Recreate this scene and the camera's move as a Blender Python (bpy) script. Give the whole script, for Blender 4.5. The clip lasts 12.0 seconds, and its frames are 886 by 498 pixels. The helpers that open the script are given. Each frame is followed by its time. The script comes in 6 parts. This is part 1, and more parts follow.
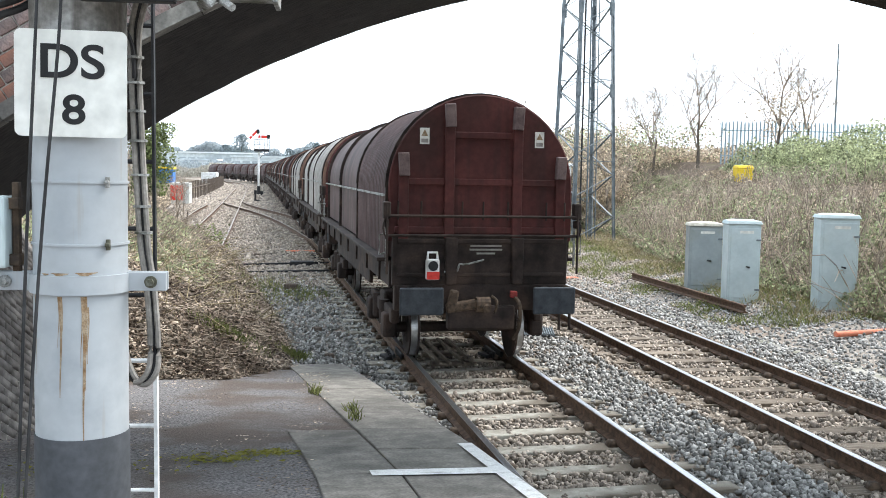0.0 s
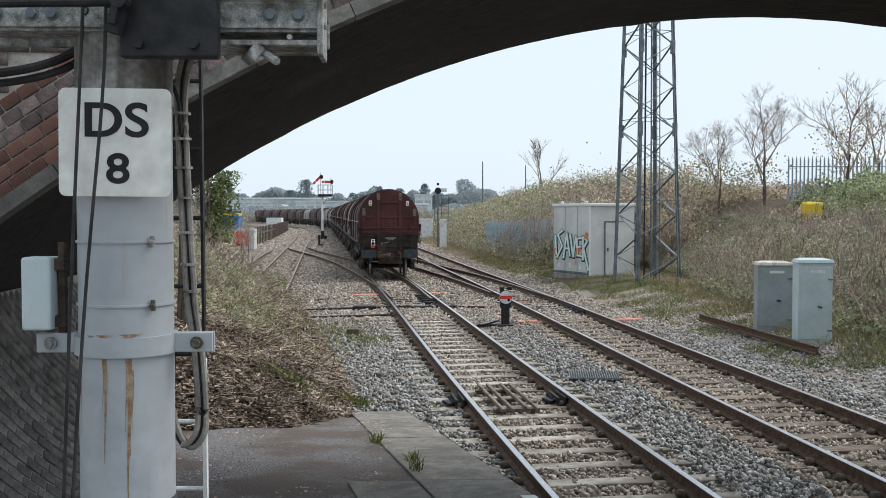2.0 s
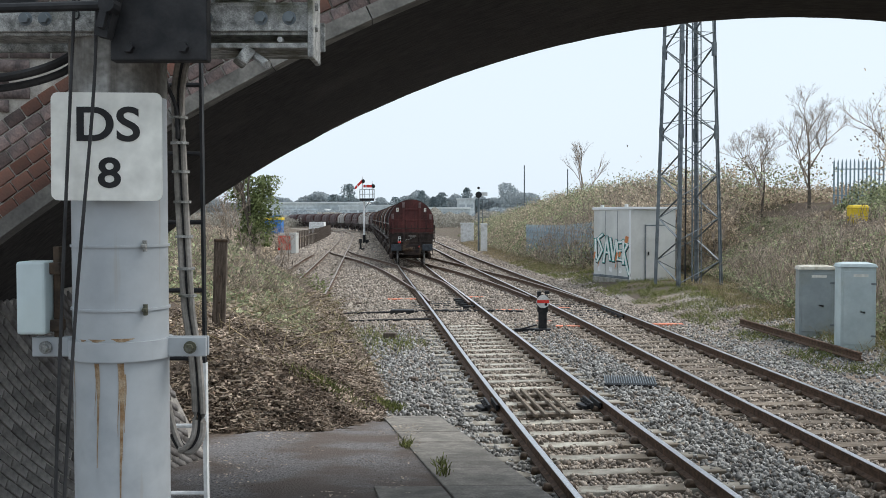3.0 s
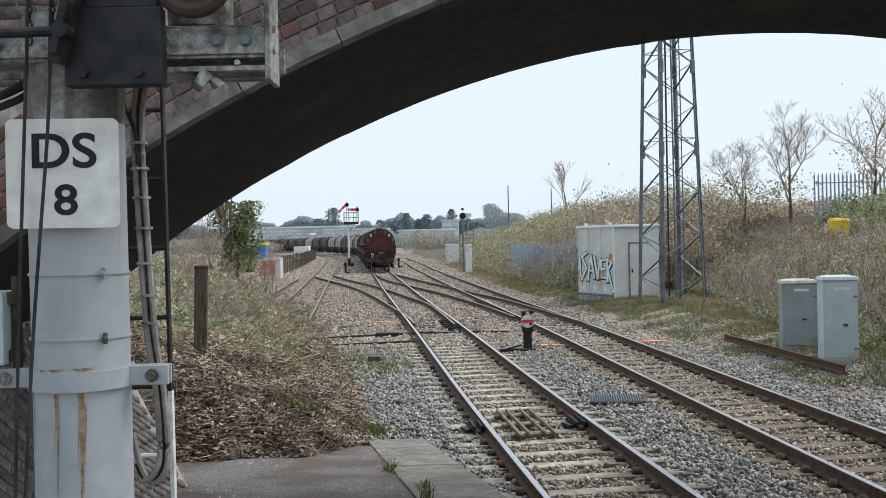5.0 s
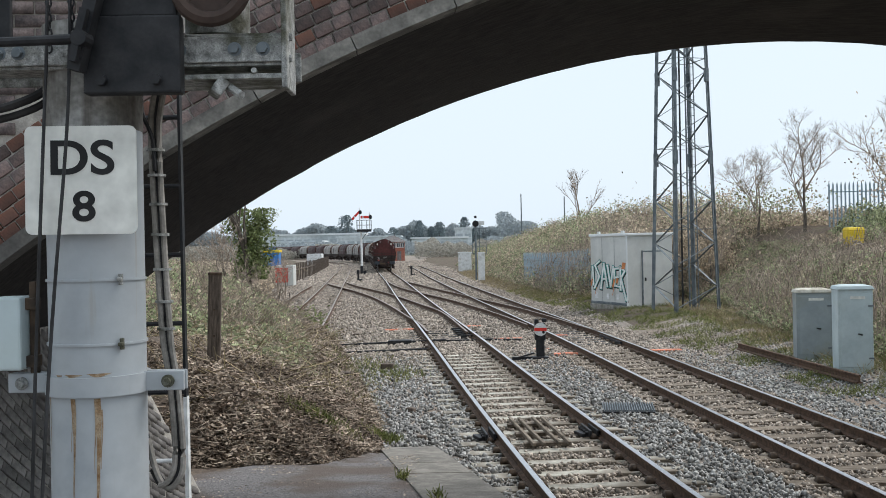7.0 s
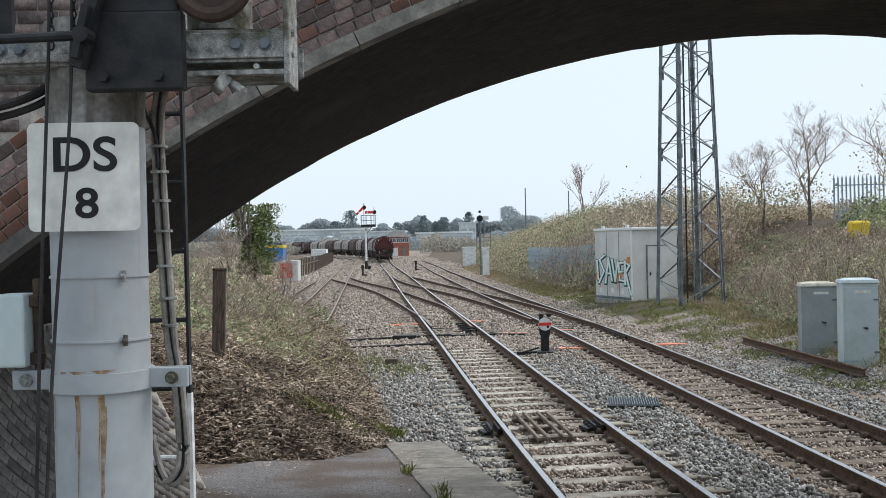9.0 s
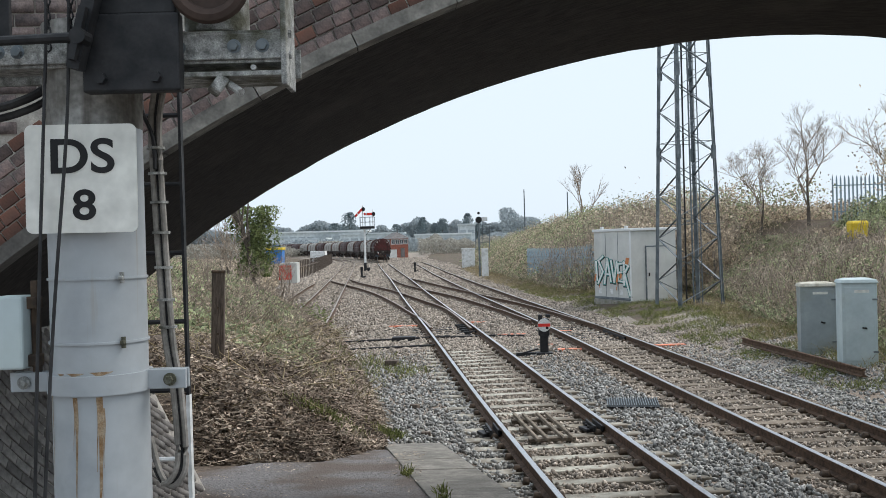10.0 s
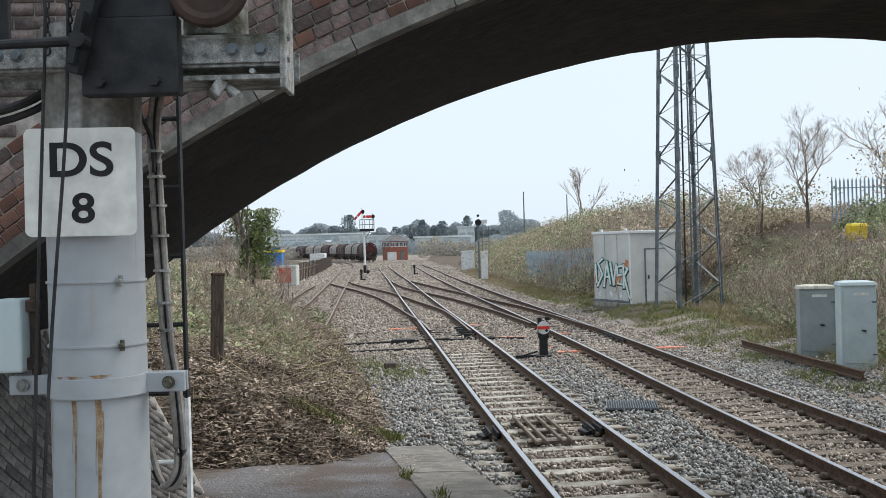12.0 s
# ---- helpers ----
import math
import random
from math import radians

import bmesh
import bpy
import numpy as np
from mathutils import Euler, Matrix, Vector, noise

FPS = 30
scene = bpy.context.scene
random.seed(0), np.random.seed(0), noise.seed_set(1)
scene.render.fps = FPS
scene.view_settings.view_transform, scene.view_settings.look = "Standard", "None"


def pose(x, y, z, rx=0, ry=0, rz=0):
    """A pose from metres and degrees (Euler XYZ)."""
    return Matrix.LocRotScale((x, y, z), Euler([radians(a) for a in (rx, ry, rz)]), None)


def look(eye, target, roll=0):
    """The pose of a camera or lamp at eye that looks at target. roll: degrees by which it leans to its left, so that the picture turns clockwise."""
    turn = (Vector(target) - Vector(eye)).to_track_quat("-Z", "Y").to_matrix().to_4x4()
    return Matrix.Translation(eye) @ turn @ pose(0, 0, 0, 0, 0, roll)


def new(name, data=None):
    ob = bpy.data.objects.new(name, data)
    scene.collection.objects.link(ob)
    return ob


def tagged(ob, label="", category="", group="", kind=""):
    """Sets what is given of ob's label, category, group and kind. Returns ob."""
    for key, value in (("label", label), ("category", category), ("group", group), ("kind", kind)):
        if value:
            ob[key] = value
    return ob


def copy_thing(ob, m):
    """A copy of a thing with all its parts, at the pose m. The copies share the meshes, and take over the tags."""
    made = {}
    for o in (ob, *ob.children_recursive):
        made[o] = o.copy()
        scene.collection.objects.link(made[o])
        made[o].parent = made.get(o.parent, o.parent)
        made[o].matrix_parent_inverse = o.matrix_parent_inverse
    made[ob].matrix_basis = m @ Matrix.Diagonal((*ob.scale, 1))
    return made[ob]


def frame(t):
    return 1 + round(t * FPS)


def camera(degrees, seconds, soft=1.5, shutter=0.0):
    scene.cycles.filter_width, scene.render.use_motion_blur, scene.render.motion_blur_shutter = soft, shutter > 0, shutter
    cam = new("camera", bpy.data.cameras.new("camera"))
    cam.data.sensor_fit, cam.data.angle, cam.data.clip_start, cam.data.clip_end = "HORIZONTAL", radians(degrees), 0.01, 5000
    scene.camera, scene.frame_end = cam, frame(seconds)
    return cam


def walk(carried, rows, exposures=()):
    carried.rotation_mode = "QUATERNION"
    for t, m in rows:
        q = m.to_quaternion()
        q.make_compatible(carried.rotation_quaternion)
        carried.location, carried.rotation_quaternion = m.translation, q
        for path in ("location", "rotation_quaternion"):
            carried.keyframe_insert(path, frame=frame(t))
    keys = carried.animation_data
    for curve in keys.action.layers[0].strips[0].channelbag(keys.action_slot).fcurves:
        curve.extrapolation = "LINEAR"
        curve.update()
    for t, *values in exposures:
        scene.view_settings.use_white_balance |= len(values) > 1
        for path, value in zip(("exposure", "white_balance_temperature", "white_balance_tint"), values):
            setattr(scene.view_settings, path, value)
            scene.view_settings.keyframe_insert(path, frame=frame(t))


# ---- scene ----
cam = camera(47.7, 12.0, 0.6)
PATH = [
    (0, (-0.163, 0.411, 2.617), (0.036, 2.395, 2.464), 1.0),
    (0.5, (-0.106, 0.419, 2.626), (-0.005, 2.412, 2.487), 0.8),
    (1, (-0.082, 0.429, 2.643), (-0.020, 2.424, 2.527), 0.6),
    (1.5, (-0.094, 0.479, 2.651), (-0.025, 2.475, 2.560), 0.3),
    (2, (-0.122, 0.535, 2.651), (-0.049, 2.532, 2.580), -0.0),
    (2.5, (-0.059, 0.561, 2.652), (-0.033, 2.560, 2.591), 0.0),
    (3, (0.022, 0.575, 2.650), (0.010, 2.574, 2.587), -0.1),
    (5, (0.086, 0.604, 2.645), (0.103, 2.603, 2.625), -1.3),
    (5.5, (0.085, 0.601, 2.646), (0.100, 2.601, 2.632), -1.3),
    (6, (0.083, 0.601, 2.644), (0.091, 2.600, 2.636), -1.2),
    (6.5, (0.079, 0.597, 2.643), (0.079, 2.597, 2.638), -1.1),
    (7, (0.080, 0.595, 2.644), (0.072, 2.595, 2.640), -1.1),
    (9, (0.083, 0.601, 2.646), (0.066, 2.601, 2.632), -1.3),
    (9.5, (0.084, 0.600, 2.645), (0.066, 2.600, 2.632), -1.4),
    (10, (0.086, 0.602, 2.643), (0.071, 2.601, 2.632), -1.5),
    (10.5, (0.086, 0.600, 2.644), (0.075, 2.600, 2.635), -1.5),
    (11, (0.087, 0.600, 2.645), (0.077, 2.600, 2.636), -1.5),
    (11.5, (0.087, 0.603, 2.645), (0.074, 2.603, 2.638), -1.5),
    (12, (0.090, 0.596, 2.645), (0.076, 2.596, 2.639), -1.5),
]

EXPOSURES = [(0, 1.42), (0.3, 1.16), (0.7, 0.72), (1.0, 0.48), (1.5, 0.4), (2.0, 0.37), (12.0, 0.37)]
walk(cam, [(t, look(e, g, r)) for t, e, g, r in PATH], EXPOSURES)

# ---- light: an overcast afternoon ----
world = bpy.data.worlds.new("overcast_sky")
scene.world = world
world.use_nodes = True
wn, wl = world.node_tree.nodes, world.node_tree.links
sky = wn.new("ShaderNodeTexSky")
sky.sky_type, sky.sun_disc = "NISHITA", False
sky.sun_elevation, sky.sun_rotation = radians(52), radians(73)
sky.air_density, sky.dust_density, sky.ozone_density = 1.0, 4.0, 1.0
veil = wn.new("ShaderNodeMix")
veil.data_type = "RGBA"
veil.inputs["Factor"].default_value = 0.9
wl.new(sky.outputs["Color"], veil.inputs["A"])
veil.inputs["B"].default_value = (6.7, 7.65, 8.6, 1)
wl.new(veil.outputs["Result"], wn["Background"].inputs["Color"])
wn["Background"].inputs["Strength"].default_value = 0.1
sun = new("sun", bpy.data.lights.new("sun", "SUN"))
sun.data.energy, sun.data.angle, sun.data.color = 2.2, radians(40), (1.0, 0.97, 0.93)
sun.matrix_world = look((36, 26, 44), (3.0, 16, 0))


# ---- materials ----
def mat(name, c1, c2, scale=8.0, rough=0.85, bump=0.25, metal=0.0, c3=None, scale3=1.3, lo3=0.5, hi3=0.68, rand="", amount=0.5,
        depth=0.01, stretch=(1, 1, 1), streak=None, spec=0.3, grain=0.16, thin=0.0):
    m = bpy.data.materials.new(name)
    m.use_nodes = True
    n, l = m.node_tree.nodes, m.node_tree.links
    b = n["Principled BSDF"]
    co = n.new("ShaderNodeTexCoord")
    mp = n.new("ShaderNodeMapping")
    mp.inputs["Scale"].default_value = stretch
    l.new(co.outputs["Object"], mp.inputs["Vector"])
    nz = n.new("ShaderNodeTexNoise")
    nz.inputs["Scale"].default_value, nz.inputs["Detail"].default_value = scale, 7
    l.new(mp.outputs["Vector"], nz.inputs["Vector"])
    rp = n.new("ShaderNodeValToRGB")
    rp.color_ramp.elements[0].position, rp.color_ramp.elements[0].color = 0.32, (*c1, 1)
    rp.color_ramp.elements[1].position, rp.color_ramp.elements[1].color = 0.68, (*c2, 1)
    l.new(nz.outputs["Fac"], rp.inputs["Fac"])
    out = rp.outputs["Color"]

    def mixed(a, colour, fac, mode="MIX"):
        x = n.new("ShaderNodeMix")
        x.data_type, x.blend_type = "RGBA", mode
        l.new(a, x.inputs["A"])
        if isinstance(colour, tuple):
            x.inputs["B"].default_value = (*colour, 1)
        else:
            l.new(colour, x.inputs["B"])
        if isinstance(fac, float):
            x.inputs["Factor"].default_value = fac
        else:
            l.new(fac, x.inputs["Factor"])
        return x.outputs["Result"]

    if c3:
        n3 = n.new("ShaderNodeTexNoise")
        n3.inputs["Scale"].default_value, n3.inputs["Detail"].default_value = scale3, 5
        l.new(co.outputs["Object"], n3.inputs["Vector"])
        r3 = n.new("ShaderNodeMapRange")
        r3.inputs["From Min"].default_value, r3.inputs["From Max"].default_value = lo3, hi3
        l.new(n3.outputs["Fac"], r3.inputs["Value"])
        out = mixed(out, c3, r3.outputs["Result"])
    if streak:
        colour, lo, hi, sx = streak
        ms = n.new("ShaderNodeMapping")
        ms.inputs["Scale"].default_value = (sx, sx, sx * 0.05)
        l.new(co.outputs["Object"], ms.inputs["Vector"])
        ns = n.new("ShaderNodeTexNoise")
        ns.inputs["Scale"].default_value, ns.inputs["Detail"].default_value = 1.0, 4
        l.new(ms.outputs["Vector"], ns.inputs["Vector"])
        rs = n.new("ShaderNodeMapRange")
        rs.inputs["From Min"].default_value, rs.inputs["From Max"].default_value = lo, hi
        l.new(ns.outputs["Fac"], rs.inputs["Value"])
        out = mixed(out, colour, rs.outputs["Result"])
    if rand:
        if rand == "island":
            src = n.new("ShaderNodeNewGeometry").outputs["Random Per Island"]
        else:
            src = n.new("ShaderNodeObjectInfo").outputs["Random"]
        rr = n.new("ShaderNodeMapRange")
        rr.inputs["To Min"].default_value, rr.inputs["To Max"].default_value = 1 - amount, 1 + amount
        l.new(src, rr.inputs["Value"])
        out = mixed(out, rr.outputs["Result"], 1.0, "MULTIPLY")
    if grain:
        ng = n.new("ShaderNodeTexNoise")
        ng.inputs["Scale"].default_value, ng.inputs["Detail"].default_value = scale * 7.0, 4
        l.new(co.outputs["Object"], ng.inputs["Vector"])
        rg = n.new("ShaderNodeMapRange")
        rg.inputs["From Min"].default_value, rg.inputs["From Max"].default_value = 0.3, 0.7
        rg.inputs["To Min"].default_value, rg.inputs["To Max"].default_value = 1 - grain, 1 + grain
        l.new(ng.outputs["Fac"], rg.inputs["Value"])
        out = mixed(out, rg.outputs["Result"], 1.0, "MULTIPLY")
    l.new(out, b.inputs["Base Color"])
    b.inputs["Roughness"].default_value, b.inputs["Metallic"].default_value = rough, metal
    b.inputs["Specular IOR Level"].default_value = spec
    if bump:
        bp = n.new("ShaderNodeBump")
        bp.inputs["Strength"].default_value, bp.inputs["Distance"].default_value = bump, depth
        l.new(nz.outputs["Fac"], bp.inputs["Height"])
        l.new(bp.outputs["Normal"], b.inputs["Normal"])
    if thin:
        tr, mx = n.new("ShaderNodeBsdfTranslucent"), n.new("ShaderNodeMixShader")
        l.new(out, tr.inputs["Color"])
        mx.inputs["Fac"].default_value = thin
        l.new(b.outputs["BSDF"], mx.inputs[1])
        l.new(tr.outputs["BSDF"], mx.inputs[2])
        l.new(mx.outputs["Shader"], n["Material Output"].inputs["Surface"])
    return m


M = dict(
    ballast_bed=mat("ballast_bed", (0.14, 0.122, 0.105), (0.44, 0.40, 0.355), 22, 0.95, 1.0, c3=(0.24, 0.19, 0.15), scale3=0.35, lo3=0.42, hi3=0.62, depth=0.05),
    stone_grey=mat("stone_grey", (0.165, 0.163, 0.155), (0.39, 0.385, 0.37), 30, 0.9, 0.3, rand="island", amount=0.6),
    stone_brown=mat("stone_brown", (0.18, 0.15, 0.122), (0.43, 0.375, 0.32), 30, 0.9, 0.3, rand="island", amount=0.55),
    sleeper=mat("sleeper_timber", (0.10, 0.075, 0.055), (0.26, 0.22, 0.175), 9, 0.9, 0.5, stretch=(0.4, 5, 5), rand="object", amount=0.3, c3=(0.07, 0.055, 0.04), scale3=4),
    sleeper_pale=mat("sleeper_concrete", (0.29, 0.275, 0.235), (0.47, 0.45, 0.39), 12, 0.9, 0.35, rand="object", amount=0.25, c3=(0.17, 0.145, 0.115), scale3=3, lo3=0.44, hi3=0.62),
    rail_side=mat("rail_rust", (0.055, 0.034, 0.024), (0.15, 0.092, 0.06), 14, 0.8, 0.3, metal=0.2),
    rail_top=mat("rail_polished", (0.42, 0.42, 0.43), (0.62, 0.62, 0.63), 30, 0.3, 0.05, metal=1.0),
    rail_dull=mat("rail_dull_top", (0.2, 0.15, 0.12), (0.36, 0.31, 0.27), 14, 0.45, 0.1, metal=0.8),
    chair=mat("chair_iron", (0.035, 0.026, 0.02), (0.11, 0.075, 0.05), 20, 0.8, 0.2, rand="island", amount=0.3),
    black_iron=mat("black_iron", (0.008, 0.009, 0.011), (0.028, 0.028, 0.03), 14, 0.55, 0.25),
    orange=mat("orange_paint", (0.62, 0.16, 0.09), (0.74, 0.28, 0.17), 12, 0.7, 0.2, c3=(0.45, 0.2, 0.13), scale3=6),
    tarmac=mat("tarmac", (0.055, 0.052, 0.054), (0.28, 0.265, 0.26), 48, 0.95, 1.0, c3=(0.12, 0.096, 0.082), scale3=1.1, lo3=0.44, hi3=0.6, depth=0.018, grain=0.35),
    slab=mat("paving_slab", (0.15, 0.138, 0.12), (0.26, 0.24, 0.212), 7, 0.85, 0.3, c3=(0.12, 0.112, 0.098), scale3=2.2, rand="object", amount=0.18, depth=0.004, grain=0.25),
    white_line=mat("white_line_paint", (0.72, 0.72, 0.70), (0.84, 0.84, 0.82), 14, 0.7, 0.2, c3=(0.5, 0.49, 0.46), scale3=9, lo3=0.56, hi3=0.7),
    soil=mat("soil", (0.055, 0.042, 0.033), (0.17, 0.13, 0.10), 16, 0.95, 0.9, c3=(0.10, 0.095, 0.05), scale3=0.8, depth=0.04),
    litter=mat("dead_bracken", (0.17, 0.13, 0.10), (0.50, 0.42, 0.335), 3, 0.9, 0.0, rand="island", amount=0.8, c3=(0.13, 0.10, 0.075), scale3=0.9, lo3=0.5, hi3=0.66, grain=0),
    brash=mat("dead_leaf_brash", (0.13, 0.098, 0.076), (0.37, 0.295, 0.235), 3, 0.95, 0.0, rand="island", amount=0.75, grain=0, thin=0.2),
    twig=mat("bare_twig", (0.21, 0.17, 0.135), (0.42, 0.345, 0.28), 3, 0.9, 0.0, rand="island", amount=0.5, grain=0),
    bark=mat("bark", (0.06, 0.05, 0.042), (0.17, 0.145, 0.12), 12, 0.9, 0.5, stretch=(3, 3, 0.6)),
    grass=mat("grass_blades", (0.10, 0.125, 0.035), (0.22, 0.23, 0.075), 2, 0.8, 0.0, rand="island", amount=0.5),
    straw=mat("dry_grass", (0.20, 0.16, 0.09), (0.40, 0.33, 0.20), 2, 0.9, 0.0, rand="island", amount=0.4),
    leaf=mat("bramble_leaf", (0.19, 0.22, 0.12), (0.46, 0.49, 0.30), 2, 0.75, 0.0, rand="island", amount=0.65, grain=0, thin=0.4),
    leaf_brown=mat("dead_leaf", (0.30, 0.24, 0.175), (0.60, 0.51, 0.395), 2, 0.9, 0.0, rand="island", amount=0.65, grain=0, thin=0.4),
    ivy=mat("ivy_leaf", (0.11, 0.145, 0.055), (0.26, 0.30, 0.13), 2, 0.6, 0.0, rand="island", amount=0.6, grain=0, thin=0.35),
    moss=mat("moss", (0.13, 0.14, 0.02), (0.27, 0.24, 0.05), 30, 0.95, 0.8),
    brick_red=mat("red_brick", (0.17, 0.072, 0.052), (0.31, 0.145, 0.10), 12, 0.9, 0.5, c3=(0.08, 0.055, 0.048), scale3=2.5, lo3=0.48, hi3=0.68, rand="object", amount=0.4),
    brick_blue=mat("blue_brick", (0.065, 0.055, 0.055), (0.185, 0.145, 0.135), 12, 0.85, 0.6, c3=(0.22, 0.12, 0.095), scale3=1.2, lo3=0.54, hi3=0.7, rand="object", amount=0.5, grain=0.3),
    brick_pale=mat("weathered_brick", (0.13, 0.12, 0.112), (0.28, 0.26, 0.24), 9, 0.9, 0.5, c3=(0.08, 0.068, 0.062), scale3=1.5, rand="object", amount=0.3),
    mortar=mat("mortar", (0.27, 0.25, 0.225), (0.46, 0.43, 0.385), 14, 0.95, 0.5, c3=(0.15, 0.135, 0.12), scale3=1.2),
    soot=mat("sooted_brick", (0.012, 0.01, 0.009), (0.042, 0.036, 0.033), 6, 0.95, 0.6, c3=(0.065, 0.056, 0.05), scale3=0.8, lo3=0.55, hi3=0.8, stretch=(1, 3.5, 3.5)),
    lip=mat("arch_lip_stone", (0.10, 0.096, 0.088), (0.30, 0.285, 0.255), 8, 0.9, 0.4, c3=(0.09, 0.085, 0.08), scale3=2.0, rand="object", amount=0.2),
    pole=mat("silver_post_paint", (0.345, 0.372, 0.392), (0.40, 0.425, 0.442), 3, 0.42, 0.2, streak=((0.32, 0.29, 0.23), 0.66, 0.8, 26), c3=(0.325, 0.352, 0.372), scale3=9, spec=0.45, grain=0.05),
    post_weathered=mat("weathered_post_paint", (0.15, 0.145, 0.13), (0.33, 0.325, 0.31), 9, 0.75, 0.5, streak=((0.09, 0.08, 0.07), 0.45, 0.7, 22), c3=(0.11, 0.10, 0.085), scale3=6, grain=0.25),
    pole_dark=mat("dark_base_paint", (0.05, 0.055, 0.062), (0.085, 0.09, 0.1), 6, 0.6, 0.15),
    rust=mat("rust_stain", (0.21, 0.125, 0.06), (0.38, 0.31, 0.22), 40, 0.9, 0.2, grain=0.3),
    galv=mat("galvanised", (0.15, 0.155, 0.15), (0.44, 0.445, 0.43), 38, 0.65, 0.7, c3=(0.085, 0.085, 0.06), scale3=7, lo3=0.48, hi3=0.62, metal=0.2, grain=0.35),
    zinc=mat("tower_steel", (0.10, 0.12, 0.135), (0.21, 0.24, 0.255), 4, 0.6, 0.1, metal=0.3),
    sign_white=mat("sign_enamel", (0.66, 0.66, 0.61), (0.75, 0.745, 0.70), 2, 0.45, 0.03, c3=(0.58, 0.575, 0.52), scale3=6, lo3=0.55, hi3=0.8),
    black=mat("black_paint", (0.008, 0.008, 0.009), (0.015, 0.015, 0.016), 6, 0.5, 0.05),
    cable=mat("cable_sheath", (0.014, 0.014, 0.015), (0.04, 0.04, 0.042), 8, 0.6, 0.2),
    cable_grey=mat("cable_bundle", (0.17, 0.16, 0.145), (0.32, 0.30, 0.275), 12, 0.8, 0.2),
    white=mat("white_paint", (0.62, 0.63, 0.63), (0.76, 0.77, 0.77), 5, 0.6, 0.1, c3=(0.5, 0.5, 0.48), scale3=3),
    hut=mat("hut_panel", (0.52, 0.53, 0.51), (0.63, 0.635, 0.61), 1.5, 0.6, 0.05, c3=(0.48, 0.485, 0.455), scale3=0.8, grain=0.03),
    cab_green=mat("cabinet_grey", (0.25, 0.29, 0.30), (0.32, 0.36, 0.37), 2.5, 0.6, 0.08, c3=(0.25, 0.275, 0.245), scale3=1.6, grain=0.04),
    cab_pale=mat("cabinet_pale", (0.42, 0.50, 0.515), (0.52, 0.60, 0.61), 2.5, 0.6, 0.08, c3=(0.44, 0.50, 0.47), scale3=1.6, lo3=0.55, hi3=0.75, grain=0.04),
    cab_top=mat("mossy_lid", (0.36, 0.33, 0.26), (0.58, 0.56, 0.49), 9, 0.8, 0.3),
    maroon=mat("wagon_maroon", (0.075, 0.026, 0.025), (0.115, 0.038, 0.035), 2.0, 0.7, 0.1, c3=(0.055, 0.024, 0.022), scale3=1.1, streak=((0.045, 0.024, 0.022), 0.52, 0.78, 7), spec=0.2),
    hood=mat("wagon_hood", (0.055, 0.034, 0.034), (0.10, 0.062, 0.06), 1.5, 0.62, 0.05, c3=(0.12, 0.085, 0.08), scale3=0.8, streak=((0.035, 0.024, 0.022), 0.5, 0.75, 5), spec=0.2),
    hood_grey=mat("wagon_grey", (0.27, 0.255, 0.235), (0.40, 0.38, 0.355), 1.5, 0.7, 0.05, streak=((0.15, 0.125, 0.11), 0.5, 0.78, 5), spec=0.2),
    hood_rust=mat("wagon_rusty", (0.13, 0.075, 0.055), (0.26, 0.15, 0.11), 2, 0.7, 0.1, streak=((0.09, 0.06, 0.05), 0.5, 0.75, 5)),
    cap_grey=mat("scuffed_cap", (0.10, 0.07, 0.07), (0.19, 0.14, 0.135), 9, 0.7, 0.2),
    red_dull=mat("dull_red", (0.22, 0.03, 0.028), (0.32, 0.06, 0.05), 6, 0.7, 0.1),
    frame_dark=mat("wagon_underframe", (0.016, 0.012, 0.011), (0.05, 0.036, 0.031), 5, 0.8, 0.3, c3=(0.075, 0.05, 0.04), scale3=2.2),
    buffer=mat("buffer_steel", (0.022, 0.028, 0.036), (0.05, 0.058, 0.068), 8, 0.5, 0.15),
    tread=mat("wheel_tread", (0.30, 0.30, 0.30), (0.5, 0.5, 0.5), 10, 0.35, 0.05, metal=1.0),
    red=mat("red_paint", (0.62, 0.035, 0.025), (0.74, 0.06, 0.045), 4, 0.5, 0.05),
    yellow=mat("yellow_paint", (0.68, 0.47, 0.03), (0.80, 0.58, 0.06), 3, 0.6, 0.05),
    blue=mat("blue_paint", (0.04, 0.15, 0.42), (0.06, 0.22, 0.55), 3, 0.6, 0.05),
    palisade=mat("palisade_blue_grey", (0.25, 0.34, 0.41), (0.36, 0.46, 0.52), 3, 0.6, 0.05),
    wood=mat("weathered_post", (0.06, 0.048, 0.04), (0.17, 0.135, 0.11), 10, 0.9, 0.5, stretch=(4, 4, 0.5)),
    field=mat("far_field", (0.10, 0.105, 0.075), (0.18, 0.17, 0.12), 0.02, 0.95, 0.0, c3=(0.14, 0.125, 0.10), scale3=0.01),
    # aerial haze is mixed into these two tree colours as pale blue-grey
    hazed_wood=mat("far_wood", (0.30, 0.345, 0.375), (0.42, 0.46, 0.475), 0.3, 0.95, 0.0, rand="island", amount=0.15, grain=0, thin=0.3),
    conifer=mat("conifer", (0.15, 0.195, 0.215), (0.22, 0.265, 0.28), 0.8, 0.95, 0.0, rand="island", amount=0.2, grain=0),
    grey_wall=mat("warehouse_wall", (0.52, 0.56, 0.58), (0.68, 0.71, 0.72), 0.1, 0.8, 0.0, c3=(0.42, 0.46, 0.48), scale3=0.06),
    pale_roof=mat("pale_roof", (0.68, 0.71, 0.715), (0.80, 0.81, 0.81), 0.1, 0.6, 0.0, grain=0.04),
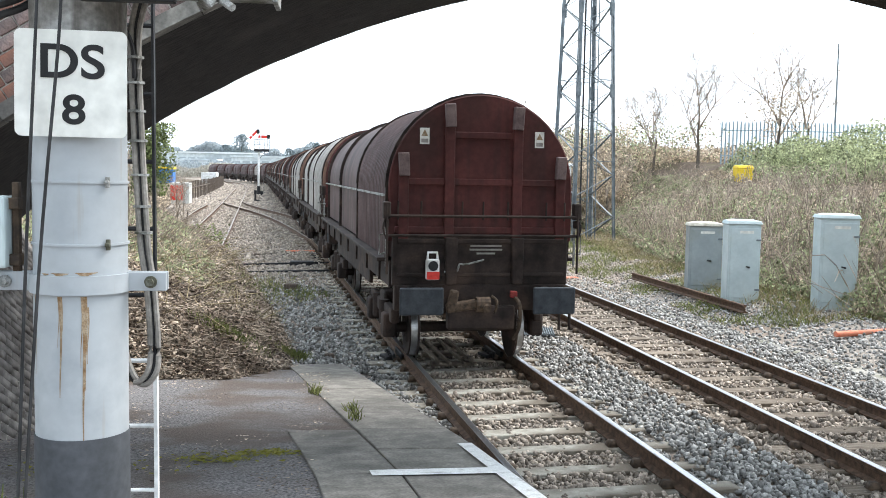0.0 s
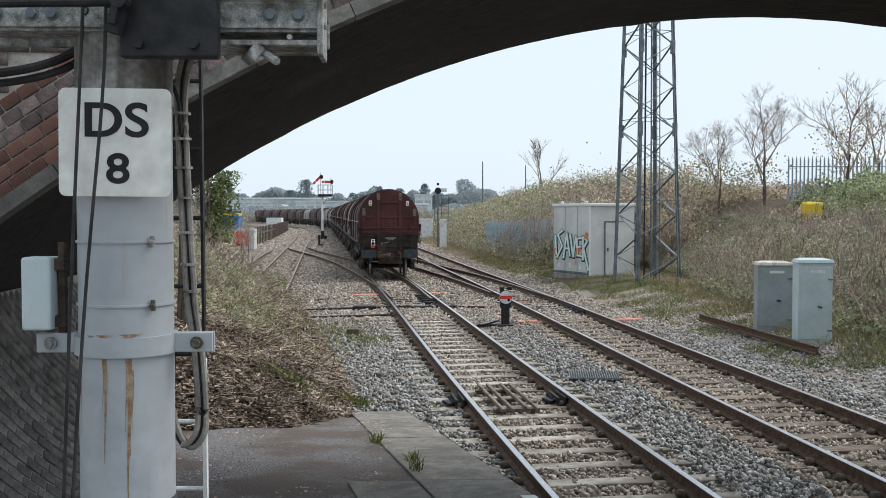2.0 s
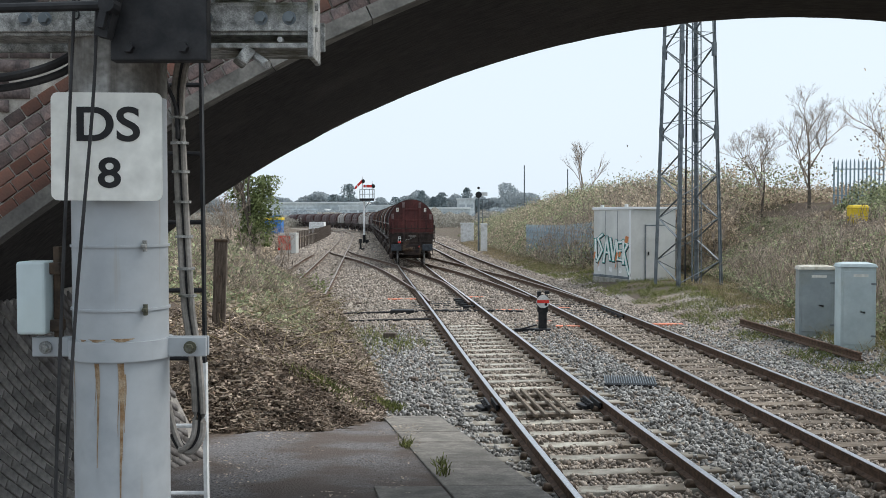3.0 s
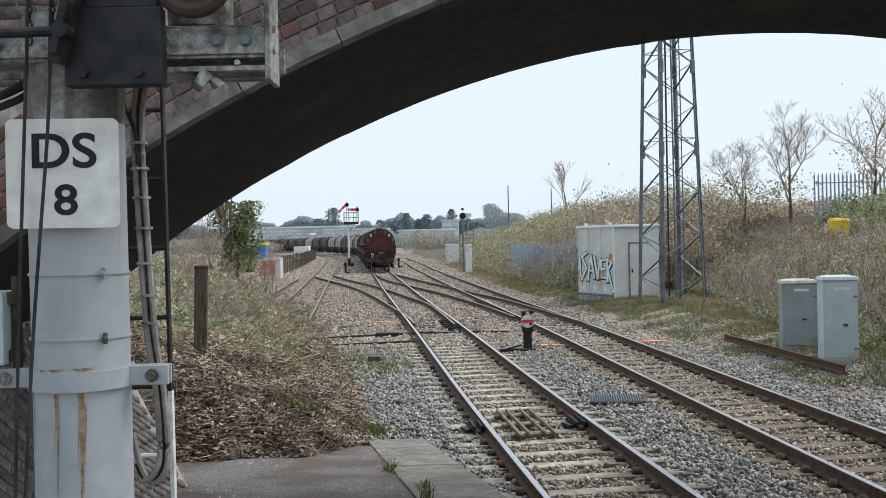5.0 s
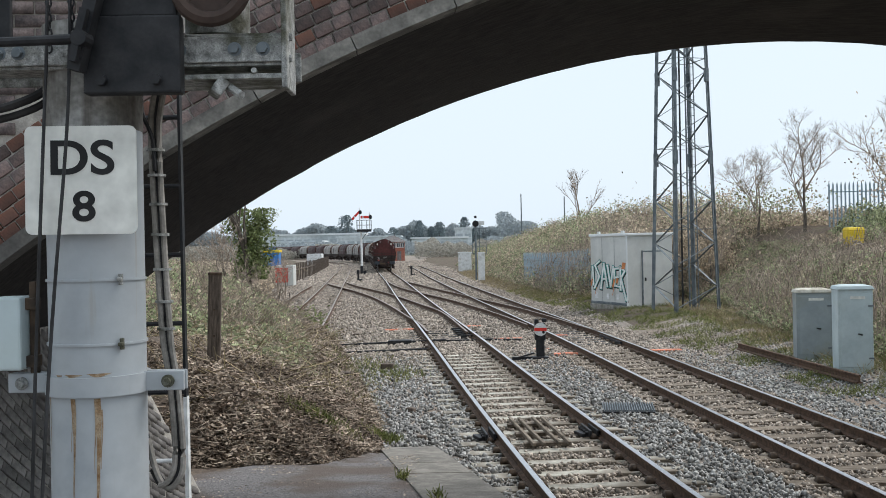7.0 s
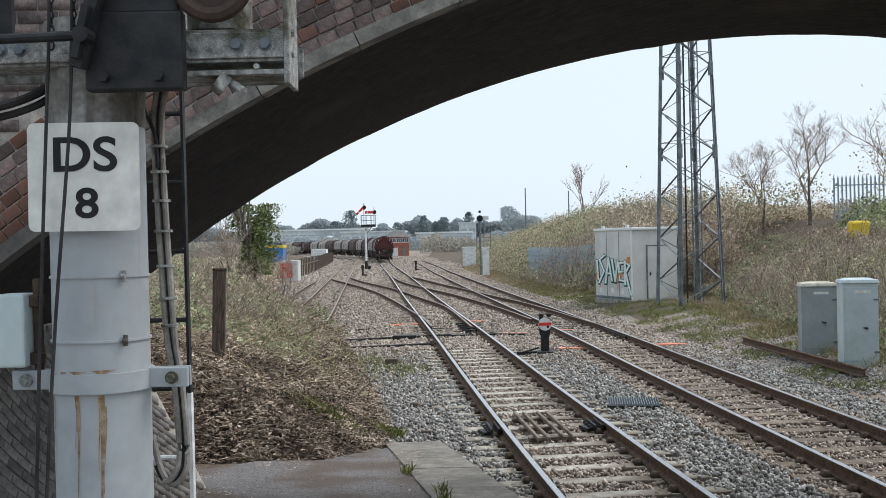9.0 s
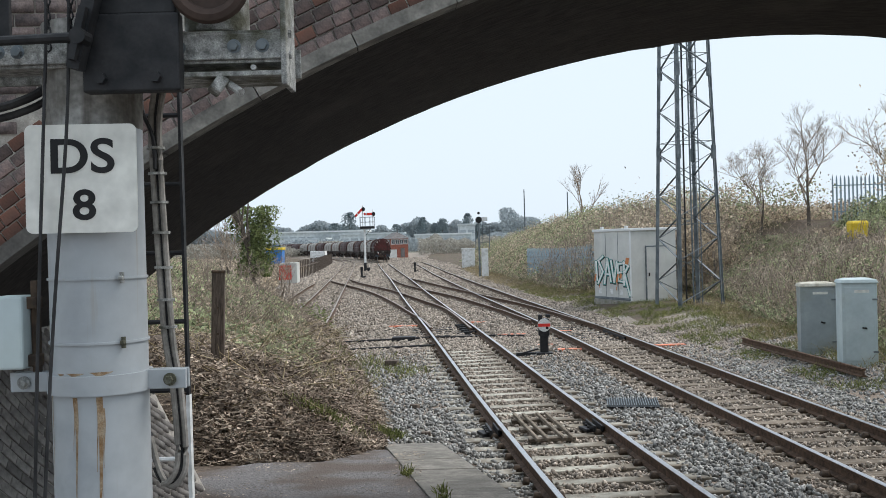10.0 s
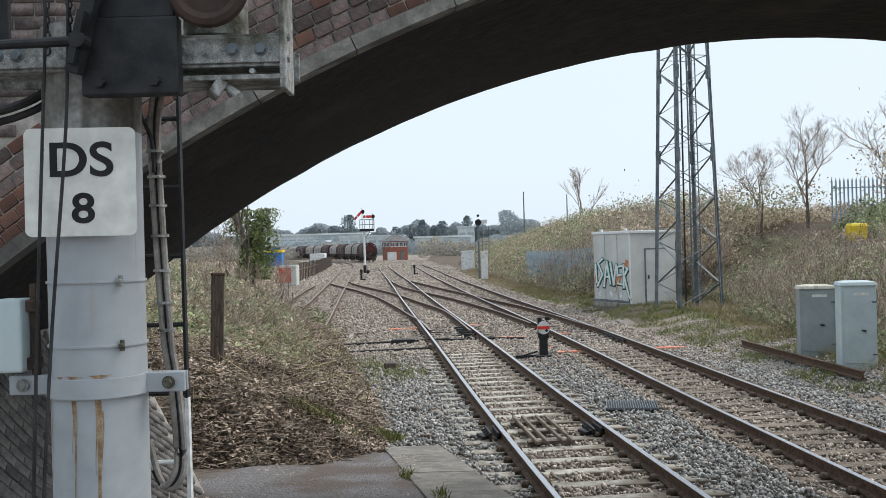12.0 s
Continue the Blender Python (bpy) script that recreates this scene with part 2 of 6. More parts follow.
    slate=mat("slate", (0.10, 0.095, 0.095), (0.2, 0.185, 0.18), 2, 0.8, 0.1),
    house_brick=mat("house_brick", (0.24, 0.085, 0.06), (0.36, 0.14, 0.10), 3, 0.9, 0.1),
    pane=mat("window_glass", (0.05, 0.06, 0.07), (0.10, 0.115, 0.13), 2, 0.08, 0.0, spec=0.6),
    # window glass with distance haze painted in as pale grey
    hazed_pane=mat("hazed_window", (0.34, 0.38, 0.41), (0.42, 0.46, 0.48), 0.4, 0.5, 0.0),
    far_brush=mat("far_brush", (0.30, 0.285, 0.25), (0.46, 0.44, 0.385), 0.5, 0.95, 0.0, rand="island", amount=0.3, grain=0, thin=0.3),
    teal=mat("spray_teal", (0.03, 0.22, 0.20), (0.06, 0.32, 0.28), 4, 0.6, 0.0),
    spray_white=mat("spray_white", (0.70, 0.74, 0.72), (0.8, 0.83, 0.81), 4, 0.6, 0.0),
    spray_orange=mat("spray_orange", (0.50, 0.16, 0.05), (0.6, 0.24, 0.09), 4, 0.6, 0.0),
    grating=mat("grate_metal", (0.10, 0.125, 0.14), (0.19, 0.22, 0.235), 9, 0.55, 0.2, metal=0.3),
    concrete=mat("concrete", (0.20, 0.19, 0.17), (0.34, 0.325, 0.29), 6, 0.9, 0.3, c3=(0.14, 0.14, 0.10), scale3=2.0, rand="object", amount=0.15),
)


# ---- mesh helpers ----
def part(name, bm, material, parent=None, label="", smooth=False):
    me = bpy.data.meshes.new(name)
    if smooth:
        for f in bm.faces:
            f.smooth = True
    bm.to_mesh(me)
    bm.free()
    me.materials.append(M[material])
    ob = new(name, me)
    if smooth:
        me.set_sharp_from_angle(angle=radians(40))
    if parent:
        ob.parent = parent
    return tagged(ob, label)


def thing(name, m, label, category, group="", kind=""):
    ob = new(name)
    ob.empty_display_size = 0.2
    ob.matrix_world = m
    return tagged(ob, label, category, group, kind)


def B():
    return bmesh.new()


def box(bm, c, s, m=None, bevel=0.0, taper=None):
    t = bmesh.new()
    v = bmesh.ops.create_cube(t, size=1)["verts"]
    for p in v:
        top = p.co.z > 0
        p.co = Vector((p.co.x * s[0], p.co.y * s[1], p.co.z * s[2]))
        if taper and top:
            p.co.x, p.co.y = p.co.x * taper[0], p.co.y * taper[1]
    if bevel:
        bmesh.ops.bevel(t, geom=t.edges[:], offset=bevel, segments=2, affect="EDGES", profile=0.5)
    mm = Matrix.Translation(c) @ (m or Matrix())
    bmesh.ops.transform(t, matrix=mm, verts=t.verts)
    me = bpy.data.meshes.new("tmp")
    t.to_mesh(me)
    t.free()
    bm.from_mesh(me)
    bpy.data.meshes.remove(me)
    return bm


def rod(bm, p0, p1, r0, r1=None, n=8, caps=True):
    p0, p1 = Vector(p0), Vector(p1)
    d = p1 - p0
    if d.length < 1e-6:
        return bm
    q = d.to_track_quat("Z", "Y").to_matrix()
    r1 = r0 if r1 is None else r1
    rings = []
    for p, r in ((p0, r0), (p1, r1)):
        rings.append([bm.verts.new(p + q @ Vector((r * math.cos(2 * math.pi * k / n), r * math.sin(2 * math.pi * k / n), 0))) for k in range(n)])
    for k in range(n):
        bm.faces.new((rings[0][k], rings[0][(k + 1) % n], rings[1][(k + 1) % n], rings[1][k]))
    if caps:
        bm.faces.new(rings[0][::-1])
        bm.faces.new(rings[1])
    return bm


def bar(bm, p0, p1, w, h):
    """A flat or square bar between two points."""
    p0, p1 = Vector(p0), Vector(p1)
    d = p1 - p0
    return box(bm, (p0 + p1) / 2, (w, h, d.length), d.to_track_quat("Z", "Y").to_matrix().to_4x4())


def tube(bm, pts, r, n=6):
    pts = [Vector(p) for p in pts]
    rings = []
    for i, p in enumerate(pts):
        d = pts[min(i + 1, len(pts) - 1)] - pts[max(i - 1, 0)]
        q = d.to_track_quat("Z", "Y").to_matrix()
        rr = r[i] if isinstance(r, (list, tuple)) else r
        rings.append([bm.verts.new(p + q @ Vector((rr * math.cos(2 * math.pi * k / n), rr * math.sin(2 * math.pi * k / n), 0))) for k in range(n)])
    for a, b in zip(rings, rings[1:]):
        for k in range(n):
            bm.faces.new((a[k], a[(k + 1) % n], b[(k + 1) % n], b[k]))
    bm.faces.new(rings[0][::-1])
    bm.faces.new(rings[-1])
    return bm


def smooth_line(pts, steps=8):
    """A soft curve through a few points."""
    pts = [Vector(p) for p in pts]
    out = []
    for i in range(len(pts) - 1):
        a, b, c, d = pts[max(i - 1, 0)], pts[i], pts[i + 1], pts[min(i + 2, len(pts) - 1)]
        for k in range(steps):
            t = k / steps
            out.append(0.5 * ((2 * b) + (c - a) * t + (2 * a - 5 * b + 4 * c - d) * t * t + (3 * b - a - 3 * c + d) * t ** 3))
    return out + [pts[-1]]


def extrude(bm, profile, y0, y1, m=None):
    """A closed outline in x and z, drawn out along y."""
    va = [bm.verts.new((x, y0, z)) for x, z in profile]
    vb = [bm.verts.new((x, y1, z)) for x, z in profile]
    n = len(profile)
    for k in range(n):
        bm.faces.new((va[k], va[(k + 1) % n], vb[(k + 1) % n], vb[k]))
    bm.faces.new(va[::-1])
    bm.faces.new(vb)
    if m:
        bmesh.ops.transform(bm, matrix=m, verts=va + vb)
    return bm


def cloud(name, verts, faces, material, label, category, kind="stuff", parent=None):
    """Many small pieces in one mesh, from arrays."""
    me = bpy.data.meshes.new(name)
    me.vertices.add(len(verts))
    me.vertices.foreach_set("co", np.asarray(verts, np.float32).ravel())
    k = faces.shape[1]
    me.loops.add(faces.size)
    me.loops.foreach_set("vertex_index", faces.astype(np.int32).ravel())
    me.polygons.add(len(faces))
    me.polygons.foreach_set("loop_start", np.arange(0, faces.size, k, dtype=np.int32))
    me.polygons.foreach_set("loop_total", np.full(len(faces), k, np.int32))
    me.update(calc_edges=True)
    me.validate()
    me.materials.append(M[material])
    ob = new(name, me)
    if parent:
        ob.parent = parent
    return tagged(ob, label, category if not parent else "", kind=kind)


rng = np.random.default_rng(7)
CUBE_V = np.array([(-1, -1, -1), (1, -1, -1), (1, 1, -1), (-1, 1, -1), (-1, -1, 1), (1, -1, 1), (1, 1, 1), (-1, 1, 1)], float)
CUBE_F = np.array([(0, 3, 2, 1), (4, 5, 6, 7), (0, 1, 5, 4), (1, 2, 6, 5), (2, 3, 7, 6), (3, 0, 4, 7)])


def turns(n):
    """Random rotation matrices."""
    q = rng.normal(size=(n, 4))
    q /= np.linalg.norm(q, axis=1)[:, None]
    w, x, y, z = q.T
    return np.stack([np.stack([1 - 2 * (y * y + z * z), 2 * (x * y - z * w), 2 * (x * z + y * w)], -1),
                     np.stack([2 * (x * y + z * w), 1 - 2 * (x * x + z * z), 2 * (y * z - x * w)], -1),
                     np.stack([2 * (x * z - y * w), 2 * (y * z + x * w), 1 - 2 * (x * x + y * y)], -1)], 1)


def stones(name, centres, size, material, label, parent=None, category="ballast"):
    n = len(centres)
    v = CUBE_V[None] * rng.uniform(0.62, 1.0, (n, 8, 3)) * (size * rng.uniform(0.5, 1.15, (n, 1, 1))) * rng.uniform(0.42, 1.25, (n, 1, 3))
    v = np.einsum("nij,nkj->nki", turns(n), v) + centres[:, None]
    f = CUBE_F[None] + 8 * np.arange(n)[:, None, None]
    return cloud(name, v.reshape(-1, 3), f.reshape(-1, 4), material, label, category, parent=parent)


def leaves(name, centres, size, material, label, category, flat=0.0, parent=None):
    """Small folded leaves, four corners each."""
    n = len(centres)
    s = size * rng.uniform(0.5, 1.3, (n, 1, 1))
    base = np.array([(-0.5, 0, 0), (0, -0.32, 0.12), (0.55, 0, 0), (0, 0.32, 0.12)])
    v = np.einsum("nij,nkj->nki", turns(n), base[None] * s)
    v[:, :, 2] *= 1 - flat
    v += centres[:, None]
    f = np.arange(4 * n).reshape(n, 4)
    return cloud(name, v.reshape(-1, 3), f, material, label, category, parent=parent)


def sticks(name, starts, ends, r, material, label, category, parent=None):
    """Thin three-sided stems."""
    n = len(starts)
    d = ends - starts
    d /= np.linalg.norm(d, axis=1)[:, None] + 1e-9
    a = np.cross(d, rng.normal(size=(n, 3)))
    a /= np.linalg.norm(a, axis=1)[:, None] + 1e-9
    b = np.cross(d, a)
    rr = (r * rng.uniform(0.6, 1.4, n))[:, None]
    ring = [rr * (a * math.cos(k * 2.0944) + b * math.sin(k * 2.0944)) for k in range(3)]
    v = np.stack([starts + ring[0], starts + ring[1], starts + ring[2], ends + 0.5 * ring[0], ends + 0.5 * ring[1], ends + 0.5 * ring[2]], 1)
    f = np.array([(0, 1, 4, 3), (1, 2, 5, 4), (2, 0, 3, 5)])[None] + 6 * np.arange(n)[:, None, None]
    return cloud(name, v.reshape(-1, 3), f.reshape(-1, 4), material, label, category, parent=parent)


# ---- plan ----
def lerp_line(y, ys, xs):
    return np.interp(y, ys, xs)


A_Y = [-60, 5, 10.9, 15.85, 23.2, 31, 39.3, 54, 75, 95, 113, 150]
A_X = [8.6, 2.5, 1.92, 1.41, 0.80, 0.14, -0.6, -1.88, -3.6, -5.35, -6.95, -10.1]
B_Y = [-60, 5, 11.1, 15.6, 20.3, 27.2, 37.5, 49.5, 62.8, 89.5, 114, 141, 183]
B_X = [10.5, 5.8, 5.32, 4.99, 4.62, 4.18, 3.38, 2.36, 1.3, -0.75, -2.35, -4.3, -8.0]


def centre_a(y):
    return lerp_line(y, A_Y, A_X)


def centre_b(y):
    return lerp_line(y, B_Y, B_X)


def bank_toe(y):
    return lerp_line(y, [0, 12, 14.4, 16.7, 23.7, 33, 38, 43, 55, 70, 90, 130, 200, 400], [-2.6, -1.6, -0.85, -1.0, -2.05, -3.6, -4.9, -7.6, -9.6, -12.4, -14.8, -18, -27, -90])


def right_toe(y):
    return lerp_line(y, [0, 20, 27, 36, 44, 50, 70, 90, 115, 150, 200, 400], [11.5, 9.6, 9.4, 10.3, 10.3, 6.3, 4.6, 3.4, 2.6, 0.5, 0.0, 8])


def height(x, y):
    """The level of the ground over the plan; rail tops lie at 0."""
    x, y = np.asarray(x, float), np.asarray(y, float)
    z = np.full(np.broadcast(x, y).shape, -0.21)
    left = np.clip(bank_toe(y) - x, 0, None)
    front = np.clip(y - 12.9 + 0.12 * (x + 3), 0, None)
    top = np.interp(y, [0, 13, 25, 50, 70, 95, 140], [1.75, 1.75, 1.7, 1.4, 0.9, 0.5, 0.2])
    rise = np.minimum(0.62 * left, 0.85 * front)
    z = z + top * (1 - np.exp(-rise / top * 1.15))
    right = np.clip(x - right_toe(y), 0, None)
    cess = np.clip((x - centre_b(y) - 2.2) / 2.0, 0, 1)
    z = z + 0.33 * cess * np.clip(y / 20, 0, 1)
    hi = np.interp(y, [0, 33, 42, 80, 130, 200], [1.55, 1.6, 2.2, 2.5, 1.3, 0.3])
    z = z + hi * (1 - np.exp(-(right / 3.4) ** 1.6))
    z = z + 1.05 * np.clip((right - 3.5) / 4.0, 0, 1) * np.interp(y, [0, 33, 40, 48, 90, 150], [0, 0, 0.6, 0.9, 0.5, 0.0])
    return z


def on_ground(x, y, lift=0.0):
    return (x, y, float(height(x, y)) + lift)


# ---- ground ----
def build_ground():
    def axis(a, b, step, lim, grow):
        out = list(np.arange(a, b, step))
        s = step
        while out[-1] < lim[1]:
            s *= grow
            out.append(out[-1] + s)
        s = step
        while out[0] > lim[0]:
            s *= grow
            out.insert(0, out[0] - s)
        return np.array(out)

    xs, ys = axis(-13, 17, 0.28, (-2500, 2500), 1.22), axis(3, 60, 0.33, (-300, 3800), 1.12)
    X, Y = np.meshgrid(xs, ys)
    Z = height(X, Y)
    wob = np.array([noise.noise(Vector((x * 0.9, y * 0.9, 3))) for x, y in zip(X.ravel(), Y.ravel())]).reshape(X.shape)
    rough = np.clip((bank_toe(Y) - X) / 1.5, 0, 1) * np.clip(Y - 12, 0, 1) + np.clip((X - right_toe(Y)) / 2, 0, 1)
    Z = Z + wob * 0.16 * np.clip(rough, 0, 1) * (np.abs(Y) < 150)
    Z = Z + wob * 0.015
    n, m = X.shape
    idx = np.arange(n * m).reshape(n, m)
    f = np.stack([idx[:-1, :-1], idx[:-1, 1:], idx[1:, 1:], idx[1:, :-1]], -1).reshape(-1, 4)
    ob = cloud("ground", np.stack([X, Y, Z], -1).reshape(-1, 3), f, "ballast_bed", "brown and grey ballast, soil banks and far fields", "ground", "structure")
    me = ob.data
    me.materials.append(M["soil"])
    me.materials.append(M["field"])
    fx, fy = X[:-1, :-1].ravel(), Y[:-1, :-1].ravel()
    kind = np.zeros(len(fx), np.int32)
    kind[((bank_toe(fy) - fx) > 0.1) & (fy > 12.5)] = 1
    kind[fx > centre_b(fy) + 2.6] = 1
    kind[(fx > centre_b(fy) + 2.2) & (fx < right_toe(fy) - 0.6) & (fy < 34)] = 0
    kind[(np.abs(fx) > 90) | (fy > 330)] = 2
    me.polygons.foreach_set("material_index", kind)
    me.polygons.foreach_set("use_smooth", np.ones(len(fx), bool))


# ---- track ----
RAIL = [(-0.07, -0.165), (0.07, -0.165), (0.07, -0.15), (0.014, -0.125), (0.012, -0.055), (0.035, -0.04), (0.035, -0.008), (-0.035, -0.008), (-0.035, -0.04), (-0.012, -0.055), (-0.014, -0.125), (-0.07, -0.15)]
HEAD = [(-0.034, -0.008), (0.034, -0.008), (0.034, -0.003), (0.026, 0.0), (-0.026, 0.0), (-0.034, -0.003)]


def loft(line, profile):
    bm = B()
    rings = []
    for i, p in enumerate(line):
        d = (line[min(i + 1, len(line) - 1)] - line[max(i - 1, 0)]).normalized()
        side = Vector((d.y, -d.x, 0))
        rings.append([bm.verts.new(p + side * x + Vector((0, 0, z))) for x, z in profile])
    k = len(profile)
    for a, b in zip(rings, rings[1:]):
        for j in range(k):
            bm.faces.new((a[j], a[(j + 1) % k], b[(j + 1) % k], b[j]))
    bm.faces.new(rings[0][::-1])
    bm.faces.new(rings[-1])
    bmesh.ops.recalc_face_normals(bm, faces=bm.faces[:])
    return bm


def lay_rail(line, parent, top="rail_top", lift=0.0):
    line = [Vector((p[0], p[1], lift)) for p in line]
    r = part("rail", loft(line, RAIL), "rail_side", parent)
    part("rail_head", loft(line, HEAD), top, r, "worn steel running surface")


def offset_line(fn, ys, off):
    out = []
    for y in ys:
        d = Vector((float(fn(y + 1.5) - fn(y - 1.5)), 3.0)).normalized()
        out.append((float(fn(y)) + d.y * off, y - d.x * off))
    return out


def smoothed(fn):
    return lambda y: (fn(y - 5) + 2 * fn(y - 2.5) + 2 * fn(y) + 2 * fn(y + 2.5) + fn(y + 5)) / 8


line_a, line_b = smoothed(centre_a), smoothed(centre_b)


def sleeper_mesh(w, l, h):
    bm = B()
    box(bm, (0, 0, 0), (l, w, h), bevel=0.012)
    me = bpy.data.meshes.new("sleeper")
    bm.to_mesh(me)
    bm.free()
    return me


def build_track(name, fn, y0, y1, top, pale, label, spacing=0.68):
    tr = thing(name, Matrix(), label, "railway track", kind="structure")
    ys = np.concatenate([np.arange(y0, 60, 1.5), np.arange(60, y1, 4.0)])
    for off in (-0.7525, 0.7525):
        lay_rail(offset_line(fn, ys, off), tr, top)
    me, me2 = sleeper_mesh(0.26, 2.55, 0.14), sleeper_mesh(0.25, 2.6, 0.14)
    me.materials.append(M["sleeper"])
    me2.materials.append(M["sleeper_pale"])
    clips_v, clips_f = [], []
    y, i = max(y0, -2), 0
    while y < 150:
        x = float(fn(y))
        a = math.atan2(-float(fn(y + 1) - fn(y - 1)), 2)
        s = new("sleeper", me2 if pale[0] < y < pale[1] else me)
        s.parent = tr
        s.matrix_basis = pose(x, y + random.uniform(-0.03, 0.03), -0.235 + random.uniform(-0.008, 0.006), 0, 0, math.degrees(a) + random.uniform(-0.6, 0.6))
        if y < 45:
            for off in (-0.7525, 0.7525):
                for sgn in (-1, 1):
                    c = np.array([x + off + sgn * 0.125, y - off * math.tan(-a) * 0, -0.135])
                    c[1] = y + math.sin(a) * off
                    v = CUBE_V * np.array([0.055, 0.075, 0.035])
                    v[4:, :2] *= 0.6
                    clips_f.append(CUBE_F + 8 * len(clips_v))
                    clips_v.append(v + c)
        y += spacing * (1 if y < 60 else 1.6)
        i += 1
    cloud("rail_chair", np.concatenate(clips_v), np.concatenate(clips_f), "chair", "rusty cast rail chairs", "chair", parent=tr)
    return tr


def build_points():
    """Turnout and crossover rails, and the curved siding."""
    t = thing("turnout", Matrix(), "curved turnout leading from the main line to the siding", "railway track", kind="structure")
    l1 = smooth_line([(-0.42, 30.5, 0), (-0.96, 35.8, 0), (-1.53, 39.6, 0), (-2.47, 46, 0), (-3.99, 55.1, 0), (-5.75, 63.5, 0), (-7.2, 69.5, 0), (-8.85, 76.4, 0), (-9.6, 80.5, 0)], 5)
    l2 = smooth_line([(0.66, 31.8, 0), (-0.15, 41.3, 0), (-1.25, 47.8, 0), (-3.1, 57.8, 0), (-4.6, 64.5, 0), (-6.3, 71.7, 0), (-8.25, 81.5, 0)], 5)
    lay_rail([p for p in l1 if p.y > 31.5], t, "rail_dull")
    lay_rail(l2, t, "rail_dull")
    bm = B()
    for k in range(34):
        y = 32.5 + 0.72 * k
        xa, xb = -1.9 - 0.0062 * (y - 30) ** 2, float(line_a(y)) + 1.35
        box(bm, ((min(xa, xb - 2.6) + xb) / 2, y, -0.238), (xb - min(xa, xb - 2.6), 0.25, 0.13), pose(0, 0, 0, 0, 0, 5))
    part("long_sleepers", bm, "sleeper", t)["kind"] = "stuff"
    bm = B()
    for k in range(5):
        y = 31.2 + 0.68 * k
        x = float(line_a(y))
        box(bm, (x, y, -0.168), (2.3, 0.12, 0.03), pose(0, 0, 0, 0, 0, 5))
        box(bm, (x + 0.5, y + 0.3, -0.12), (0.4, 0.12, 0.09), pose(0, 0, 0, 0, 0, 20), bevel=0.01)
    box(bm, (-0.15, 30.4, -0.15), (3.0, 0.1, 0.06), pose(0, 0, 0, 0, 0, 4), bevel=0.01)
    part("slide_plates", bm, "black_iron", t, "oily black slide plates and stretcher bars")

    c = thing("crossover", Matrix(), "crossover rails between the two running lines", "railway track", kind="structure")
    x1 = smooth_line([(-4.55, 79, 0), (-3.2, 68.3, 0), (-1.45, 59, 0), (0.1, 51.6, 0), (1.45, 43.6, 0), (2.15, 38.8, 0), (2.72, 34.2, 0)], 5)
    x2 = smooth_line([(-3.25, 79.5, 0), (-2.2, 74, 0), (-0.45, 63.5, 0), (0.85, 56.3, 0), (2.0, 49.5, 0), (3.0, 44, 0), (3.8, 38.3, 0), (4.3, 34, 0), (4.68, 30.8, 0)], 5)
    lay_rail(x1, c, "rail_dull")
    lay_rail(x2, c, "rail_dull")
    bm = B()
    for k in range(7):
        y = 28.6 + 0.7 * k
        x = float(line_b(y))
        box(bm, (x, y, -0.166), (2.2, 0.16, 0.03), pose(0, 0, 0, 0, 0, 4))
    box(bm, (4.75, 29.4, -0.1), (0.12, 2.6, 0.09), pose(0, 0, 0, 0, 0, 4), bevel=0.01)
    part("slide_plates", bm, "black_iron", c, "oily black slide plates under the switch blades")
    for x, y, l in ((0.97, 35.9, 0.7), (1.9, 30.9, 0.9), (3.05, 26.4, 0.7), (2.6, 27.6, 0.6), (5.75, 26.8, 0.8), (3.4, 31.6, 0.7)):
        bm = B()
        box(bm, (0, 0, 0), (l, 0.22, 0.11), bevel=0.015)
        part("painted_sleeper_end", bm, "orange", c, "sleeper end painted faded orange").matrix_basis = pose(x, y, -0.195, 0, 0, 5)

    s = thing("siding", Matrix(), "rusty siding that curves away beside the fence", "railway track", kind="structure")
    cl = [(-5.6, 35.5), (-6.45, 43.5), (-7.4, 55), (-9.3, 77.5), (-11.0, 97), (-12.95, 119), (-15.6, 148), (-20.3, 185), (-29, 225)]
    cr = [(-4.3, 35.3), (-4.95, 43.3), (-5.95, 55), (-7.85, 77.3), (-9.5, 96.8), (-11.45, 118.8), (-14.1, 147.7), (-18.9, 184.5), (-28, 224)]
    for ln in (cl, cr):
        lay_rail(smooth_line([(x, y, 0) for x, y in ln], 5), s, "rail_dull")
    lay_rail([(-6.9, 38, 0), (-8.2, 51, 0), (-9.4, 66, 0), (-9.9, 74, 0)], s, "rail_dull")
    me = sleeper_mesh(0.26, 2.6, 0.14)
    me.materials.append(M["sleeper"])
    for k in range(85):
        y = 35 + 0.75 * k
        o = new("sleeper", me)
        o.parent = s
        o.matrix_basis = pose(float(np.interp(y, [35.4, 43.4, 55, 77.4, 97], [-4.95, -5.7, -6.68, -8.58, -10.25])), y, -0.238, 0, 0, 5)
    for x, y, l in ((-1.6, 35.0, 1.0), (-3.2, 29.9, 0.7), (-8.55, 81.5, 2.0), (-6.0, 83, 1.2)):
        bm = B()
        box(bm, (0, 0, 0), (l, 0.22, 0.11), bevel=0.015)
        part("painted_sleeper_end", bm, "orange", s, "sleeper end painted faded orange").matrix_basis = pose(x, y, -0.195, 0, 0, 5)


